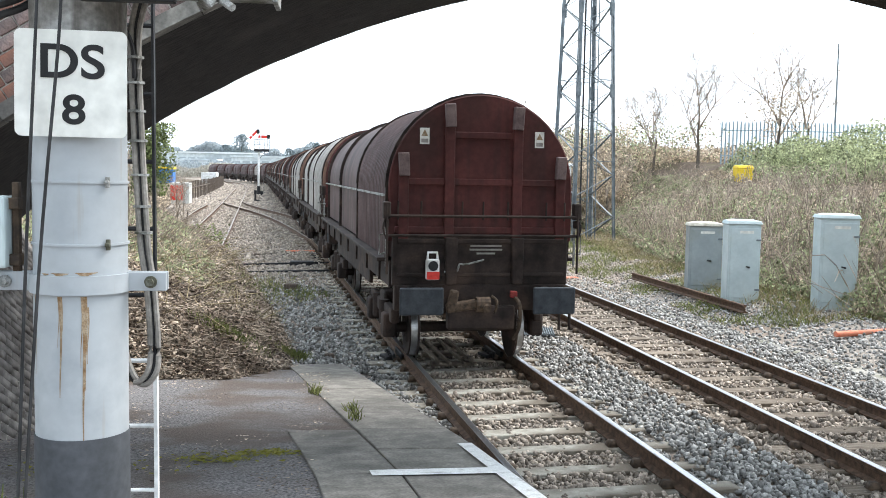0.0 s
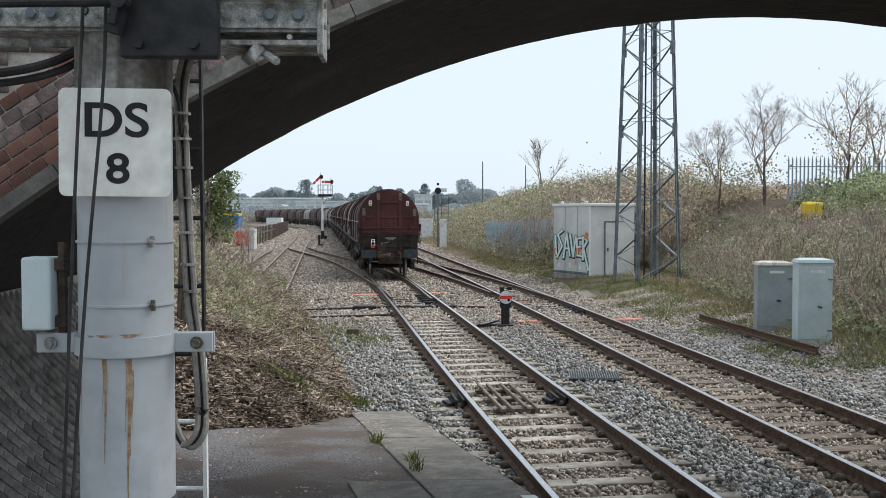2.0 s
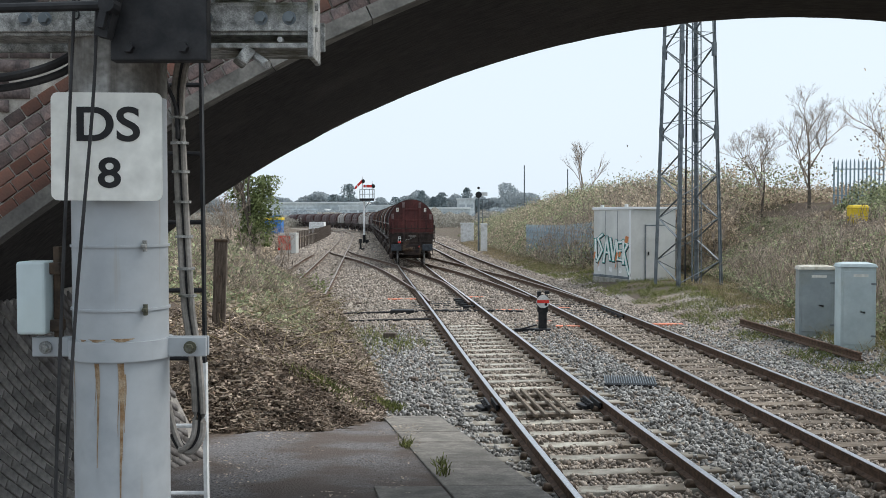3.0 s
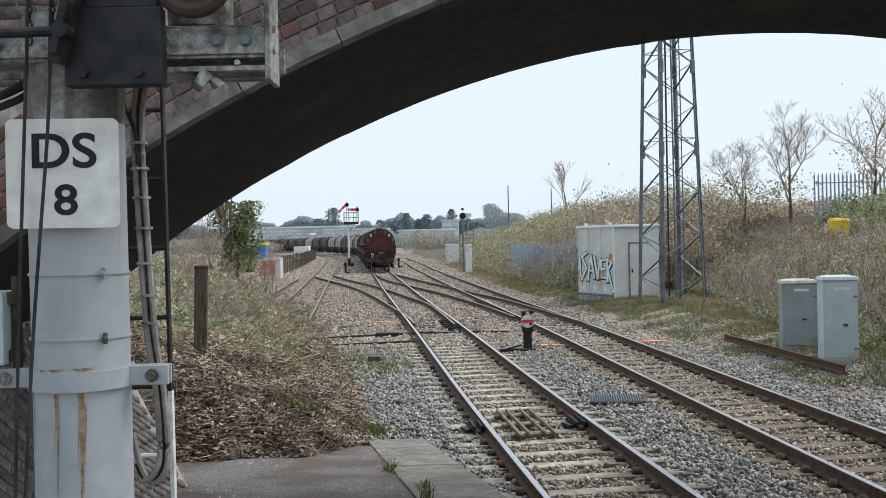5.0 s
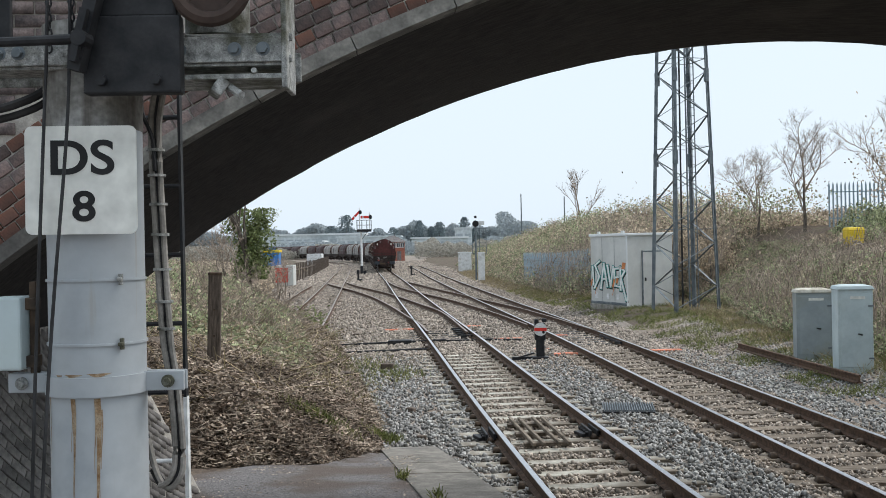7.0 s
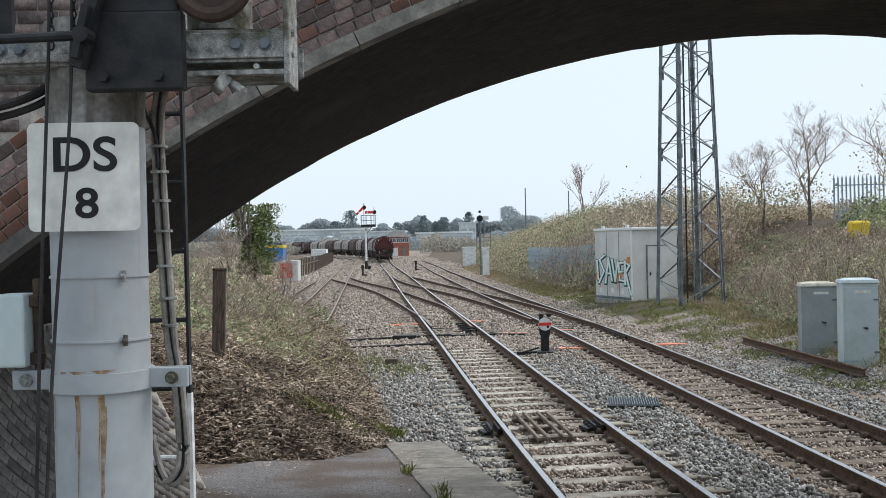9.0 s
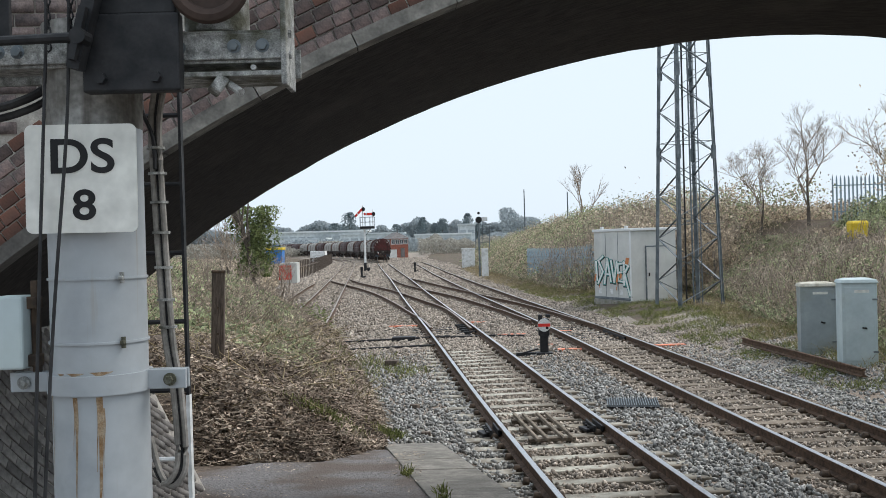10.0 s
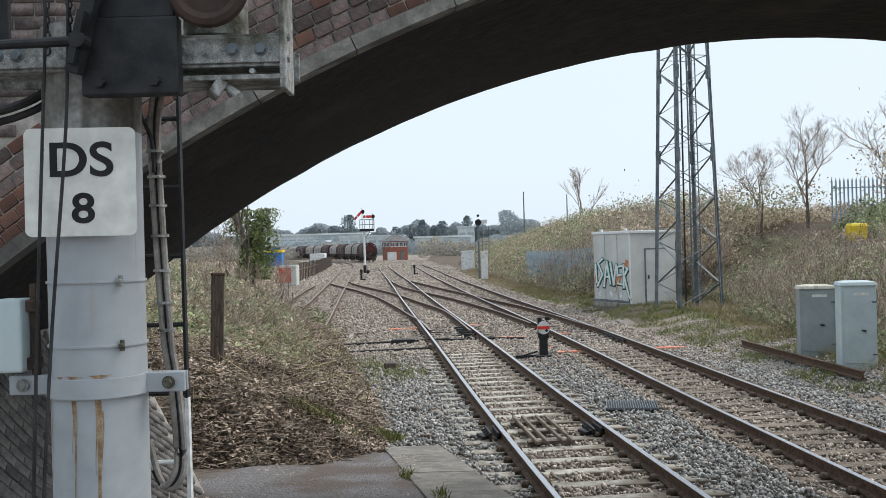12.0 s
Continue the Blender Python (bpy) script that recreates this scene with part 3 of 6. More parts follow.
def build_ballast():
    def scatter(n, y0, y1, x0, x1, zlo=-0.215, zhi=-0.165):
        y = y0 + (y1 - y0) * rng.random(n) ** 1.5
        x = rng.uniform(x0, x1, n)
        return x, y, rng.uniform(zlo, zhi, n)

    def keep(x, y, z):
        ok = (x > bank_toe(y) - 0.3) & (x < np.where(y < 40, np.maximum(centre_b(y) + 3.6, right_toe(y) - 0.5), centre_b(y) + 3.6))
        ok &= ~((x < centre_a(y) - np.interp(y, [0, 7.4, 10.5, 14.9], [1.13, 1.2, 1.4, 1.66])) & (y < 14.7))
        for fn in (line_a, line_b):
            for off in (-0.7525, 0.7525):
                ok &= np.abs(x - fn(y) - off) > 0.09
        cess = 0.33 * np.clip((x - centre_b(y) - 2.2) / 2.0, 0, 1) * np.clip(y / 20, 0, 1)
        return np.stack([x, y, z + cess - 0.02 * (cess > 0)], -1)[ok]

    p = keep(*scatter(86000, 8.0, 32, -2.5, 10.5))
    p = p[~((np.abs(p[:, 0] - 3.1) < 0.46) & (np.abs(p[:, 1] - 17.6) < 0.5))]
    between = (np.abs(p[:, 0] - line_a(p[:, 1])) < 1.25) | (np.abs(p[:, 0] - line_b(p[:, 1])) < 1.25)
    phase = ((p[:, 1] + 2 - 0.09 * 0) / 0.68) % 1.0
    on_sleeper = between & (np.abs(phase - 0.5) > 0.32) & (rng.random(len(p)) > 0.14)
    p = p[~on_sleeper]
    brown = (np.abs(p[:, 0] - line_b(p[:, 1])) < 1.3) | ((np.abs(p[:, 0] - line_a(p[:, 1])) < 0.75)) | (p[:, 1] > 24 + rng.normal(0, 3, len(p)))
    hump = (p[:, 0] > line_a(p[:, 1]) + 1.2) & (p[:, 0] < line_b(p[:, 1]) - 1.2)
    p[hump, 2] += 0.03
    stones("grey_ballast", p[~brown], 0.031, "stone_grey", "loose grey granite ballast beside the rails")
    stones("brown_ballast", p[brown], 0.031, "stone_brown", "rust-stained brown ballast between the sleepers")
    q = keep(*scatter(48000, 27, 80, -12, 6))
    stones("far_ballast", q, 0.05, "stone_brown", "pale brown ballast around the junction")
    q = keep(*scatter(26000, 78, 215, -26, 3))
    stones("farther_ballast", q, 0.10, "stone_brown", "brown ballast far along the line")


# ---- platform ----
def ramp(y):
    return float(np.interp(y, [3.0, 14.6], [0.9, -0.13]))


def build_platform():
    pf = thing("platform", Matrix(), "low station platform ramping down to the track", "platform", kind="structure")
    edge = lambda y: float(centre_a(y)) - float(np.interp(y, [0, 7.4, 10.5, 14.9], [1.15, 1.22, 1.42, 1.68]))
    bm = B()
    ys = [-8, 3, 6, 9, 12, 14.55]
    prof = []
    for y in ys:
        prof.append([bm.verts.new((x, y, z)) for x, z in ((edge(y) - 0.05, ramp(y) - 0.055), (-5.5, ramp(y) - 0.055), (-5.5, -0.6), (edge(y) - 0.05, -0.6))])
    for a, b in zip(prof, prof[1:]):
        for k in range(4):
            bm.faces.new((a[k], a[(k + 1) % 4], b[(k + 1) % 4], b[k]))
    bm.faces.new(prof[0])
    bm.faces.new(prof[-1][::-1])
    bmesh.ops.recalc_face_normals(bm, faces=bm.faces[:])
    part("platform_base", bm, "soil", pf)
    bm = B()
    rows, nx = [], 24
    for i in range(70):
        y = -8 + i * (22.0 / 69)
        w = 0.76
        x1, x0 = edge(y) - w, -3.3 + 0.25 * noise.noise(Vector((0, y * 0.8, 0))) + max(0, y - 11.5) * 0.62
        x0 = min(x0, x1 - 0.05)
        rows.append([bm.verts.new((x0 + (x1 - x0) * k / nx, y, ramp(y) - 0.022 + 0.008 * noise.noise(Vector((k * 0.4, y * 1.1, 5))))) for k in range(nx + 1)])
    for a, b in zip(rows, rows[1:]):
        for k in range(nx):
            bm.faces.new((a[k], a[k + 1], b[k + 1], b[k]))
    part("tarmac", bm, "tarmac", pf, "worn dark tarmac with mossy patches", True)
    y = -7.5
    while y < 14.3:
        l = 0.92
        y1 = min(y + l, 14.55)
        for w0, w1, lim in ((0.0, 0.8, 99), (0.81, 1.4, 8.6)):
            if y1 > lim + 0.5:
                continue
            bm = B()
            pts = [(edge(y + 0.012) - w0 - 0.006, y + 0.012), (edge(y1) - w0 - 0.006, y1), (edge(y1) - w1, y1), (edge(y + 0.012) - w1, y + 0.012)]
            dz = random.uniform(-0.005, 0.005)
            va = [bm.verts.new((px, py, ramp(py) - 0.06)) for px, py in pts]
            vb = [bm.verts.new((px, py, ramp(py) + dz)) for px, py in pts]
            bm.faces.new(vb)
            for k in range(4):
                bm.faces.new((va[k], va[(k + 1) % 4], vb[(k + 1) % 4], vb[k]))
            bmesh.ops.recalc_face_normals(bm, faces=bm.faces[:])
            bmesh.ops.bevel(bm, geom=[e for e in bm.edges], offset=0.006, segments=1, affect="EDGES")
            part("paving_slab", bm, "slab", pf)
        y = y1
    bm = B()
    for a, b in ((-7.5, 2), (2, 5), (5, 8.3)):
        vs = [bm.verts.new((edge(yy) - o, yy, ramp(yy) + 0.011)) for yy, o in ((a, 0.01), (b, 0.01), (b, 0.13), (a, 0.13))]
        bm.faces.new(vs)
    vs = [bm.verts.new((edge(yy) - o, yy, ramp(yy) + 0.0115)) for yy, o in ((7.15, 0.12), (7.35, 0.12), (7.3, 1.02), (7.12, 1.02))]
    bm.faces.new(vs)
    bmesh.ops.recalc_face_normals(bm, faces=bm.faces[:])
    part("white_line", bm, "white_line", pf, "worn white painted edge line")


# ---- bridge ----
PSI, NEAR, DEEP, U0, Z0, R = 3.84, 6.3, 4.66, 4.523, -6.178, 10.93
BRIDGE = pose(0, 0, 0, 0, 0, PSI)


def build_bridge():
    br = thing("bridge", BRIDGE, "brick arch road bridge, blackened underneath", "bridge", kind="structure")
    a0, a1, n = math.asin(-(U0 + 4.75) / R), math.asin(9.1 / R), 96
    ang = [a0 + (a1 - a0) * k / n for k in range(n + 1)]
    pt = lambda a, r: (U0 + r * math.sin(a), Z0 + r * math.cos(a))
    bm = B()
    for d, rr in ((NEAR + 0.03, R + 0.05), (NEAR + DEEP, R)):
        lo = [bm.verts.new((pt(a, rr)[0], d, pt(a, rr)[1])) for a in ang]
        hi = [bm.verts.new((pt(a, rr)[0], d, 6.6)) for a in ang]
        for k in range(n):
            bm.faces.new((lo[k], lo[k + 1], hi[k + 1], hi[k]))
        for u0, u1 in ((-16, pt(a0, rr)[0]), (pt(a1, rr)[0], 25)):
            bm.faces.new([bm.verts.new(c) for c in ((u0, d, -0.6), (u1, d, -0.6), (u1, d, 6.6), (u0, d, 6.6))])
    bm.faces.new([bm.verts.new(c) for c in ((-16, NEAR, 6.6), (25, NEAR, 6.6), (25, NEAR + DEEP, 6.6), (-16, NEAR + DEEP, 6.6))])
    part("spandrel_wall", bm, "mortar", br)
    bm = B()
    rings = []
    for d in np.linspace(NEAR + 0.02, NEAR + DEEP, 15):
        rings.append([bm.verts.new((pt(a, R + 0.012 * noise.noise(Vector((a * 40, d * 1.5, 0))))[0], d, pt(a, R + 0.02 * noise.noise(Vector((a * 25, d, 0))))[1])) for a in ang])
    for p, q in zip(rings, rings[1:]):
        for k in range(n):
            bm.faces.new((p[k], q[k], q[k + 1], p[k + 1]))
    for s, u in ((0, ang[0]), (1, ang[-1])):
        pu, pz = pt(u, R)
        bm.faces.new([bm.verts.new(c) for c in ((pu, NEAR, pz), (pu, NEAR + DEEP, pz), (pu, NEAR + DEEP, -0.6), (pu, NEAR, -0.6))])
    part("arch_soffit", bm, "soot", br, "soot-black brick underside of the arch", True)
    # pale lip along the arch edge, in blocks
    step = 0.62 / R
    a = a0 + 0.02
    while a < a1:
        bm = B()
        k = 6
        va = []
        for d, rr in ((NEAR - 0.045, R - 0.012), (NEAR - 0.045, R + 0.07), (NEAR + 0.12, R + 0.07), (NEAR + 0.12, R - 0.012)):
            va.append([bm.verts.new((pt(a + (step - 0.0006) * j / k, rr)[0], d, pt(a + (step - 0.0006) * j / k, rr)[1])) for j in range(k + 1)])
        for i in range(4):
            for j in range(k):
                bm.faces.new((va[i][j], va[i][j + 1], va[(i + 1) % 4][j + 1], va[(i + 1) % 4][j]))
        bm.faces.new([va[i][0] for i in range(4)])
        bm.faces.new([va[i][-1] for i in range(4)])
        bmesh.ops.recalc_face_normals(bm, faces=bm.faces[:])
        part("lip_block", bm, "lip", br)
        a += step
    # ring bricks
    bm = B()
    box(bm, (0, 0, 0), (0.105, 0.1, 0.067), bevel=0.005)
    red, blu = bpy.data.meshes.new("brick"), bpy.data.meshes.new("brick")
    bm.to_mesh(red)
    bm.to_mesh(blu)
    bm.free()
    red.materials.append(M["brick_red"])
    blu.materials.append(M["brick_blue"])
    count = 0
    for ring in range(6):
        rr = R + 0.108 + ring * 0.0765
        a = math.asin((-3.4 - U0) / R) + (ring % 2) * 0.005
        while U0 + R * math.sin(a) < 1.3:
            u, z = pt(a, rr)
            o = new("brick", red if noise.noise(Vector((u * 1.2 - 3, ring * 0.8, z))) > (0.15 if u > -1.0 else -0.12) else blu)
            o.parent = br
            o.matrix_basis = pose(u, NEAR + 0.064 + random.uniform(-0.006, 0.006), z, 0, math.degrees(a), 0)
            a += 0.114 / rr
            count += 1
    # courses of the spandrel above the ring
    vs, fs = [], []
    for j in range(70):
        z = 2.0 + j * 0.075
        for i in range(40):
            u = -5.2 + (i + 0.5 * (j % 2)) * 0.228
            if math.hypot(u - U0, z - Z0) < R + 0.62:
                continue
            fs.append(CUBE_F + 8 * len(vs))
            vs.append(CUBE_V * np.array([0.108, 0.05, 0.0325]) + np.array([u, NEAR + 0.066 + random.uniform(-0.006, 0.004), z]))
    cloud("wall_bricks", np.concatenate(vs), np.concatenate(fs), "brick_blue", "dark weathered engineering brick", "brick", parent=br)
    # slanting courses low on the inside of the arch
    bm = B()
    box(bm, (0, 0, 0), (0.214, 0.067, 0.05), bevel=0.006)
    me = bpy.data.meshes.new("brick")
    bm.to_mesh(me)
    bm.free()
    me.materials.append(M["brick_pale"])
    vs, fs, single = [], [], 0
    tilt = radians(-36)
    high = 2.3

    def face(d, v):
        """The abutment face: upright at the near end, leaning outwards at the far end."""
        low_u = -3.0 + (d - NEAR) * 0.31
        f = v / high
        return Vector((low_u + (-2.66 - low_u) * f, d, v - 0.25))

    bm2 = B()
    grid = [[bm2.verts.new(face(NEAR + DEEP * i / 12, high * j / 6) + Vector((0.012, 0, 0))) for j in range(7)] for i in range(13)]
    for p, q in zip(grid, grid[1:]):
        for k in range(6):
            bm2.faces.new((p[k], p[k + 1], q[k + 1], q[k]))
    for end in (grid[0], grid[-1]):
        back = [bm2.verts.new(v.co + Vector((-3.0, 0, 0))) for v in end]
        for k in range(6):
            bm2.faces.new((end[k], end[k + 1], back[k + 1], back[k]))
    bmesh.ops.recalc_face_normals(bm2, faces=bm2.faces[:])
    part("abutment_face", bm2, "mortar", br, "weathered brick abutment with slanting courses")
    for j in range(-30, 60):
        for i in range(-14, 40):
            st, w = (i + 0.5 * (j % 2)) * 0.224, j * 0.0765
            d = NEAR + st * math.cos(tilt) - w * math.sin(tilt)
            v = st * math.sin(tilt) + w * math.cos(tilt)
            if not (NEAR + 0.1 < d < NEAR + DEEP - 0.1 and 0.05 < v < high - 0.06):
                continue
            c, up, ah = face(d, v), face(d, v + 0.05) - face(d, v - 0.05), face(d + 0.05, v) - face(d - 0.05, v)
            up.normalize()
            ah = (ah - up * ah.dot(up)).normalized()
            base = Matrix((ah, up, ah.cross(up))).transposed().to_4x4()
            m = Matrix.Translation(c + Vector((random.uniform(-0.006, 0.006), 0, 0))) @ base @ pose(0, 0, 0, 0, 0, math.degrees(tilt))
            if d < 8.9 and single < 295:
                o = new("brick", me)
                o.parent = br
                o.matrix_basis = m
                single += 1
            else:
                q = np.array([m @ Vector(c0 * np.array([0.107, 0.0335, 0.025])) for c0 in CUBE_V])
                fs.append(CUBE_F + 8 * len(vs))
                vs.append(q)
    if vs:
        cloud("arch_bricks", np.concatenate(vs), np.concatenate(fs), "brick_pale", "pale weathered bricks in slanting courses", "brick", parent=br)


# ---- signal post beside the camera ----
PX, PY, PR = -0.962, 3.57, 0.138


def build_signal_post():
    post = thing("signal_post", pose(PX, PY, 0), "silver-painted steel signal post with rust streaks", "signal")
    bm = B()
    rod(bm, (0, 0, 1.80), (0, 0, 3.30), PR, PR, 48)
    part("tube", bm, "pole", post, smooth=True)
    part("upper_sleeve", rod(B(), (0, 0, 3.005), (0, 0, 3.31), PR + 0.002, PR + 0.002, 48), "post_weathered", post, "dirty weathered top of the post", True)
    bm = B()
    rod(bm, (0, 0, 0.7), (0, 0, 1.80), PR + 0.003, PR + 0.003, 48)
    part("base_tube", bm, "pole_dark", post, "dark grey painted foot of the post", True)
    for z, h, r in ((2.565, 0.007, 0.143), (2.38, 0.007, 0.143)):
        bm = B()
        rod(bm, (0, 0, z), (0, 0, z + h), r, r, 48)
        b = part("strap", bm, "pole", post, smooth=True)
        bm = B()
        rod(bm, (0.105, -0.105, z - 0.012), (0.105, -0.105, z + 0.02), 0.007, 0.007, 8)
        box(bm, (0.105, -0.112, z + 0.004), (0.014, 0.02, 0.012), bevel=0.003)
        part("strap_bolt", bm, "galv", b)
    bm = B()
    rod(bm, (0, 0, 2.236), (0, 0, 2.292), 0.15, 0.15, 48)
    clamp = part("clamp", bm, "pole", post, "wide clamp band with bolted ears", True)
    for s in (-1, 1):
        bm = B()
        box(bm, (s * 0.2, -0.02, 2.266), (0.12, 0.012, 0.058), bevel=0.003)
        box(bm, (s * 0.2, 0.012, 2.266), (0.12, 0.012, 0.058), bevel=0.003)
        part("ear", bm, "pole", clamp)
        bm = B()
        rod(bm, (s * 0.215, -0.055, 2.266), (s * 0.215, 0.03, 2.266), 0.012, 0.012, 6)
        rod(bm, (s * 0.215, -0.04, 2.266), (s * 0.215, -0.033, 2.266), 0.019, 0.019, 16)
        part("bolt", bm, "galv", clamp)
    for ang, z0, z1, w in ((-0.2, 2.232, 1.93, 0.010), (-0.17, 2.232, 2.05, 0.006), (-0.24, 2.232, 2.08, 0.004), (-0.95, 2.232, 1.99, 0.006), (0.28, 2.232, 1.80, 0.012), (0.33, 2.232, 1.95, 0.006), (0.24, 2.232, 2.02, 0.005), (0.37, 2.2, 2.03, 0.005), (-0.2, 2.301, 2.293, 0.06), (0.33, 2.303, 2.293, 0.07), (-0.55, 2.299, 2.293, 0.03)):
        bm = B()
        pts = []
        for k in range(9):
            t = k / 8
            a = ang + 0.02 * math.sin(5 * t + ang)
            r = PR + 0.0012 if z0 < 2.25 else PR + 0.0022
            ww = w * (1 - 0.75 * t) * 0.5 / r
            z = z0 + (z1 - z0) * t
            pts.append([bm.verts.new((r * math.sin(a + e), -r * math.cos(a + e), z)) for e in (-ww, -ww / 3, ww / 3, ww)])
        for p, q in zip(pts, pts[1:]):
            for k in range(3):
                bm.faces.new((p[k], q[k], q[k + 1], p[k + 1]))
        part("rust_streak", bm, "rust", post, "rust streak running down the paint")
    # white plate with letters
    bm = B()
    w, h, r = 0.312, 0.304, 0.02
    prof = []
    for cx, cz, s in ((w / 2 - r, h / 2 - r, 0), (-w / 2 + r, h / 2 - r, 90), (-w / 2 + r, -h / 2 + r, 180), (w / 2 - r, -h / 2 + r, 270)):
        prof += [(cx + r * math.cos(radians(s + k * 18)), cz + r * math.sin(radians(s + k * 18))) for k in range(6)]
    extrude(bm, prof, -0.002, 0.002)
    bmesh.ops.recalc_face_normals(bm, faces=bm.faces[:])
    plate = part("sign_plate", bm, "sign_white", post, "white enamel plate with black letters")
    plate.matrix_basis = pose(0.0195, -0.168, 2.851, 0, 0.4, 1.0)
    for txt, size, x, z in (("DS", 0.14, 0.002, 0.058), ("8", 0.122, 0.008, -0.078)):
        cu = bpy.data.curves.new("letters", "FONT")
        cu.body, cu.size, cu.align_x, cu.align_y, cu.extrude, cu.offset = txt, size, "CENTER", "CENTER", 0.0006, 0.0024
        o = new("letters_curve", cu)
        dg = bpy.context.evaluated_depsgraph_get()
        me = bpy.data.meshes.new_from_object(o.evaluated_get(dg))
        bpy.data.objects.remove(o)
        me.materials.clear()
        me.materials.append(M["black"])
        lt = new("lettering", me)
        lt.parent = plate
        lt.matrix_basis = pose(x, -0.0032, z, 90, 0, 0) @ Matrix.Diagonal((1.12, 0.96, 1, 1))
    # grey box at the side
    jb = B()
    box(jb, (-0.244, -0.02, 2.415), (0.086, 0.1, 0.215), bevel=0.008)
    bx = part("junction_box", jb, "cab_pale", post, "pale grey junction box", False)
    bm = B()
    box(bm, (-0.192, -0.01, 2.50), (0.04, 0.05, 0.035), bevel=0.004)
    box(bm, (-0.192, -0.01, 2.33), (0.04, 0.05, 0.035), bevel=0.004)
    box(bm, (-0.188, 0.0, 2.415), (0.02, 0.03, 0.3), bevel=0.003)
    part("box_bracket", bm, "chair", bx)
    # platform frame at the top
    fr = part("channel_beam", box(B(), (-0.31, -0.15, 3.262), (0.62, 0.012, 0.072), bevel=0.003), "galv", post, "lichen-stained galvanised channel beam")
    fr.matrix_basis = pose(0, 0, -0.05)
    for x0, x1 in ((-0.62, 0.0), (0.26, 0.6)):
        c, l = (x0 + x1) / 2, x1 - x0
        if x0 > 0:
            part("beam_web", box(B(), (c, -0.15, 3.262), (l, 0.012, 0.072), bevel=0.003), "galv", fr)
        part("bottom_flange", box(B(), (c, -0.08, 3.222), (l, 0.126, 0.01), bevel=0.002), "galv", fr)
        part("top_flange", box(B(), (c, -0.09, 3.304), (l, 0.106, 0.01), bevel=0.002), "galv", fr)
        part("rear_web", box(B(), (c, 0.14, 3.26), (l, 0.012, 0.09), bevel=0.003), "galv", fr)
    for x in (-0.31, -0.21, -0.155, 0.25, 0.455, 0.535, 0.30):
        bm = B()
        rod(bm, (x, -0.172, 3.262), (x, -0.148, 3.262), 0.014, 0.014, 6)
        rod(bm, (x, -0.157, 3.262), (x, -0.148, 3.262), 0.02, 0.02, 14)
        part("bolt", bm, "zinc", fr)
    bm = B()
    box(bm, (0.596, -0.09, 3.36), (0.016, 0.16, 0.42), bevel=0.003)
    for z in (3.24, 3.30, 3.42):
        rod(bm, (0.6, -0.12, z), (0.612, -0.12, z), 0.011, 0.011, 6)
    part("end_angle", bm, "galv", fr)
    bm = B()
    box(bm, (0.36, -0.06, 3.185), (0.46, 0.2, 0.014), bevel=0.002)
    box(bm, (0.40, -0.12, 3.16), (0.035, 0.09, 0.05), pose(0, 0, 0, 0, 35, 20), bevel=0.006)
    rod(bm, (0.42, -0.12, 3.17), (0.475, -0.17, 3.13), 0.012, 0.012, 8)
    rod(bm, (0.51, -0.168, 3.2), (0.51, -0.14, 3.2), 0.008, 0.008, 8)
    part("beam_flange", bm, "galv", fr)
    bm = B()
    box(bm, (0.185, -0.2, 3.19), (0.268, 0.05, 0.215), bevel=0.006)
    box(bm, (0.185, -0.19, 3.41), (0.25, 0.06, 0.24), bevel=0.01)
    for x in (0.105, 0.255):
        rod(bm, (x, -0.245, 3.118), (x, -0.22, 3.118), 0.015, 0.015, 6)
    part("bearing_block", bm, "black_iron", post, "black greasy bearing bracket")
    bm = B()
    bar(bm, (0.12, -0.26, 3.42), (0.045, -0.26, 3.14), 0.05, 0.035)
    bar(bm, (0.085, -0.275, 3.30), (0.05, -0.275, 3.16), 0.065, 0.02)
    part("crank", bm, "black_iron", post, "black crank lever")
    bm = B()
    rod(bm, (-0.5, -0.26, 3.215), (0.07, -0.285, 3.222), 0.012, 0.014, 10)
    rod(bm, (0.07, -0.31, 3.222), (0.07, -0.255, 3.222), 0.022, 0.024, 12)
    part("push_rod", bm, "black_iron", post)
    bm = B()
    rod(bm, (0.37, 0.02, 3.28), (0.37, 0.02, 3.75), 0.095, 0.095, 28)
    part("upper_tube", bm, "galv", post, smooth=True)
    bm = B()
    circ = [(0.092 * math.cos(k * math.pi / 16), -0.02, 0.092 * math.sin(k * math.pi / 16)) for k in range(33)]
    tube(bm, circ, 0.022, 8)
    rod(bm, (0, 0.01, 0), (0, -0.02, 0), 0.085, 0.08, 24)
    part("pulley_wheel", bm, "frame_dark", post, "worn grey pulley wheel", True).matrix_basis = pose(0.405, -0.20, 3.375)
    for x0, z0, x1, z1 in ((-0.048, 3.50, -0.15, 1.2), (0.015, 3.5, -0.14, 1.2)):
        bm = B()
        tube(bm, smooth_line([(x0, -0.20, z0), (x0 - 0.004, -0.215, 3.2), (x0 - 0.016, -0.22, 2.95), (x1 * 0.5 + x0 * 0.5, -0.22, 2.3), (x1, -0.215, z1)], 5), 0.0048, 6)
        part("signal_wire", bm, "cable", post, "thin black signal wire")
    for x in (-0.048, 0.015):
        bm = B()
        for k in range(9):
            ring = [(x + 0.008 * math.cos(q * math.pi / 4), -0.205, 3.215 + k * 0.021 + 0.014 * math.sin(q * math.pi / 4)) for q in range(9)]
            if k % 2:
                ring = [(x, -0.205 + (p[0] - x), p[2]) for p in ring]
            tube(bm, ring, 0.0028, 5)
        part("chain", bm, "black_iron", post)
    bm = B()
    rod(bm, (-0.46, -0.12, 3.3), (-0.46, -0.12, 3.7), 0.03, 0.03, 10)
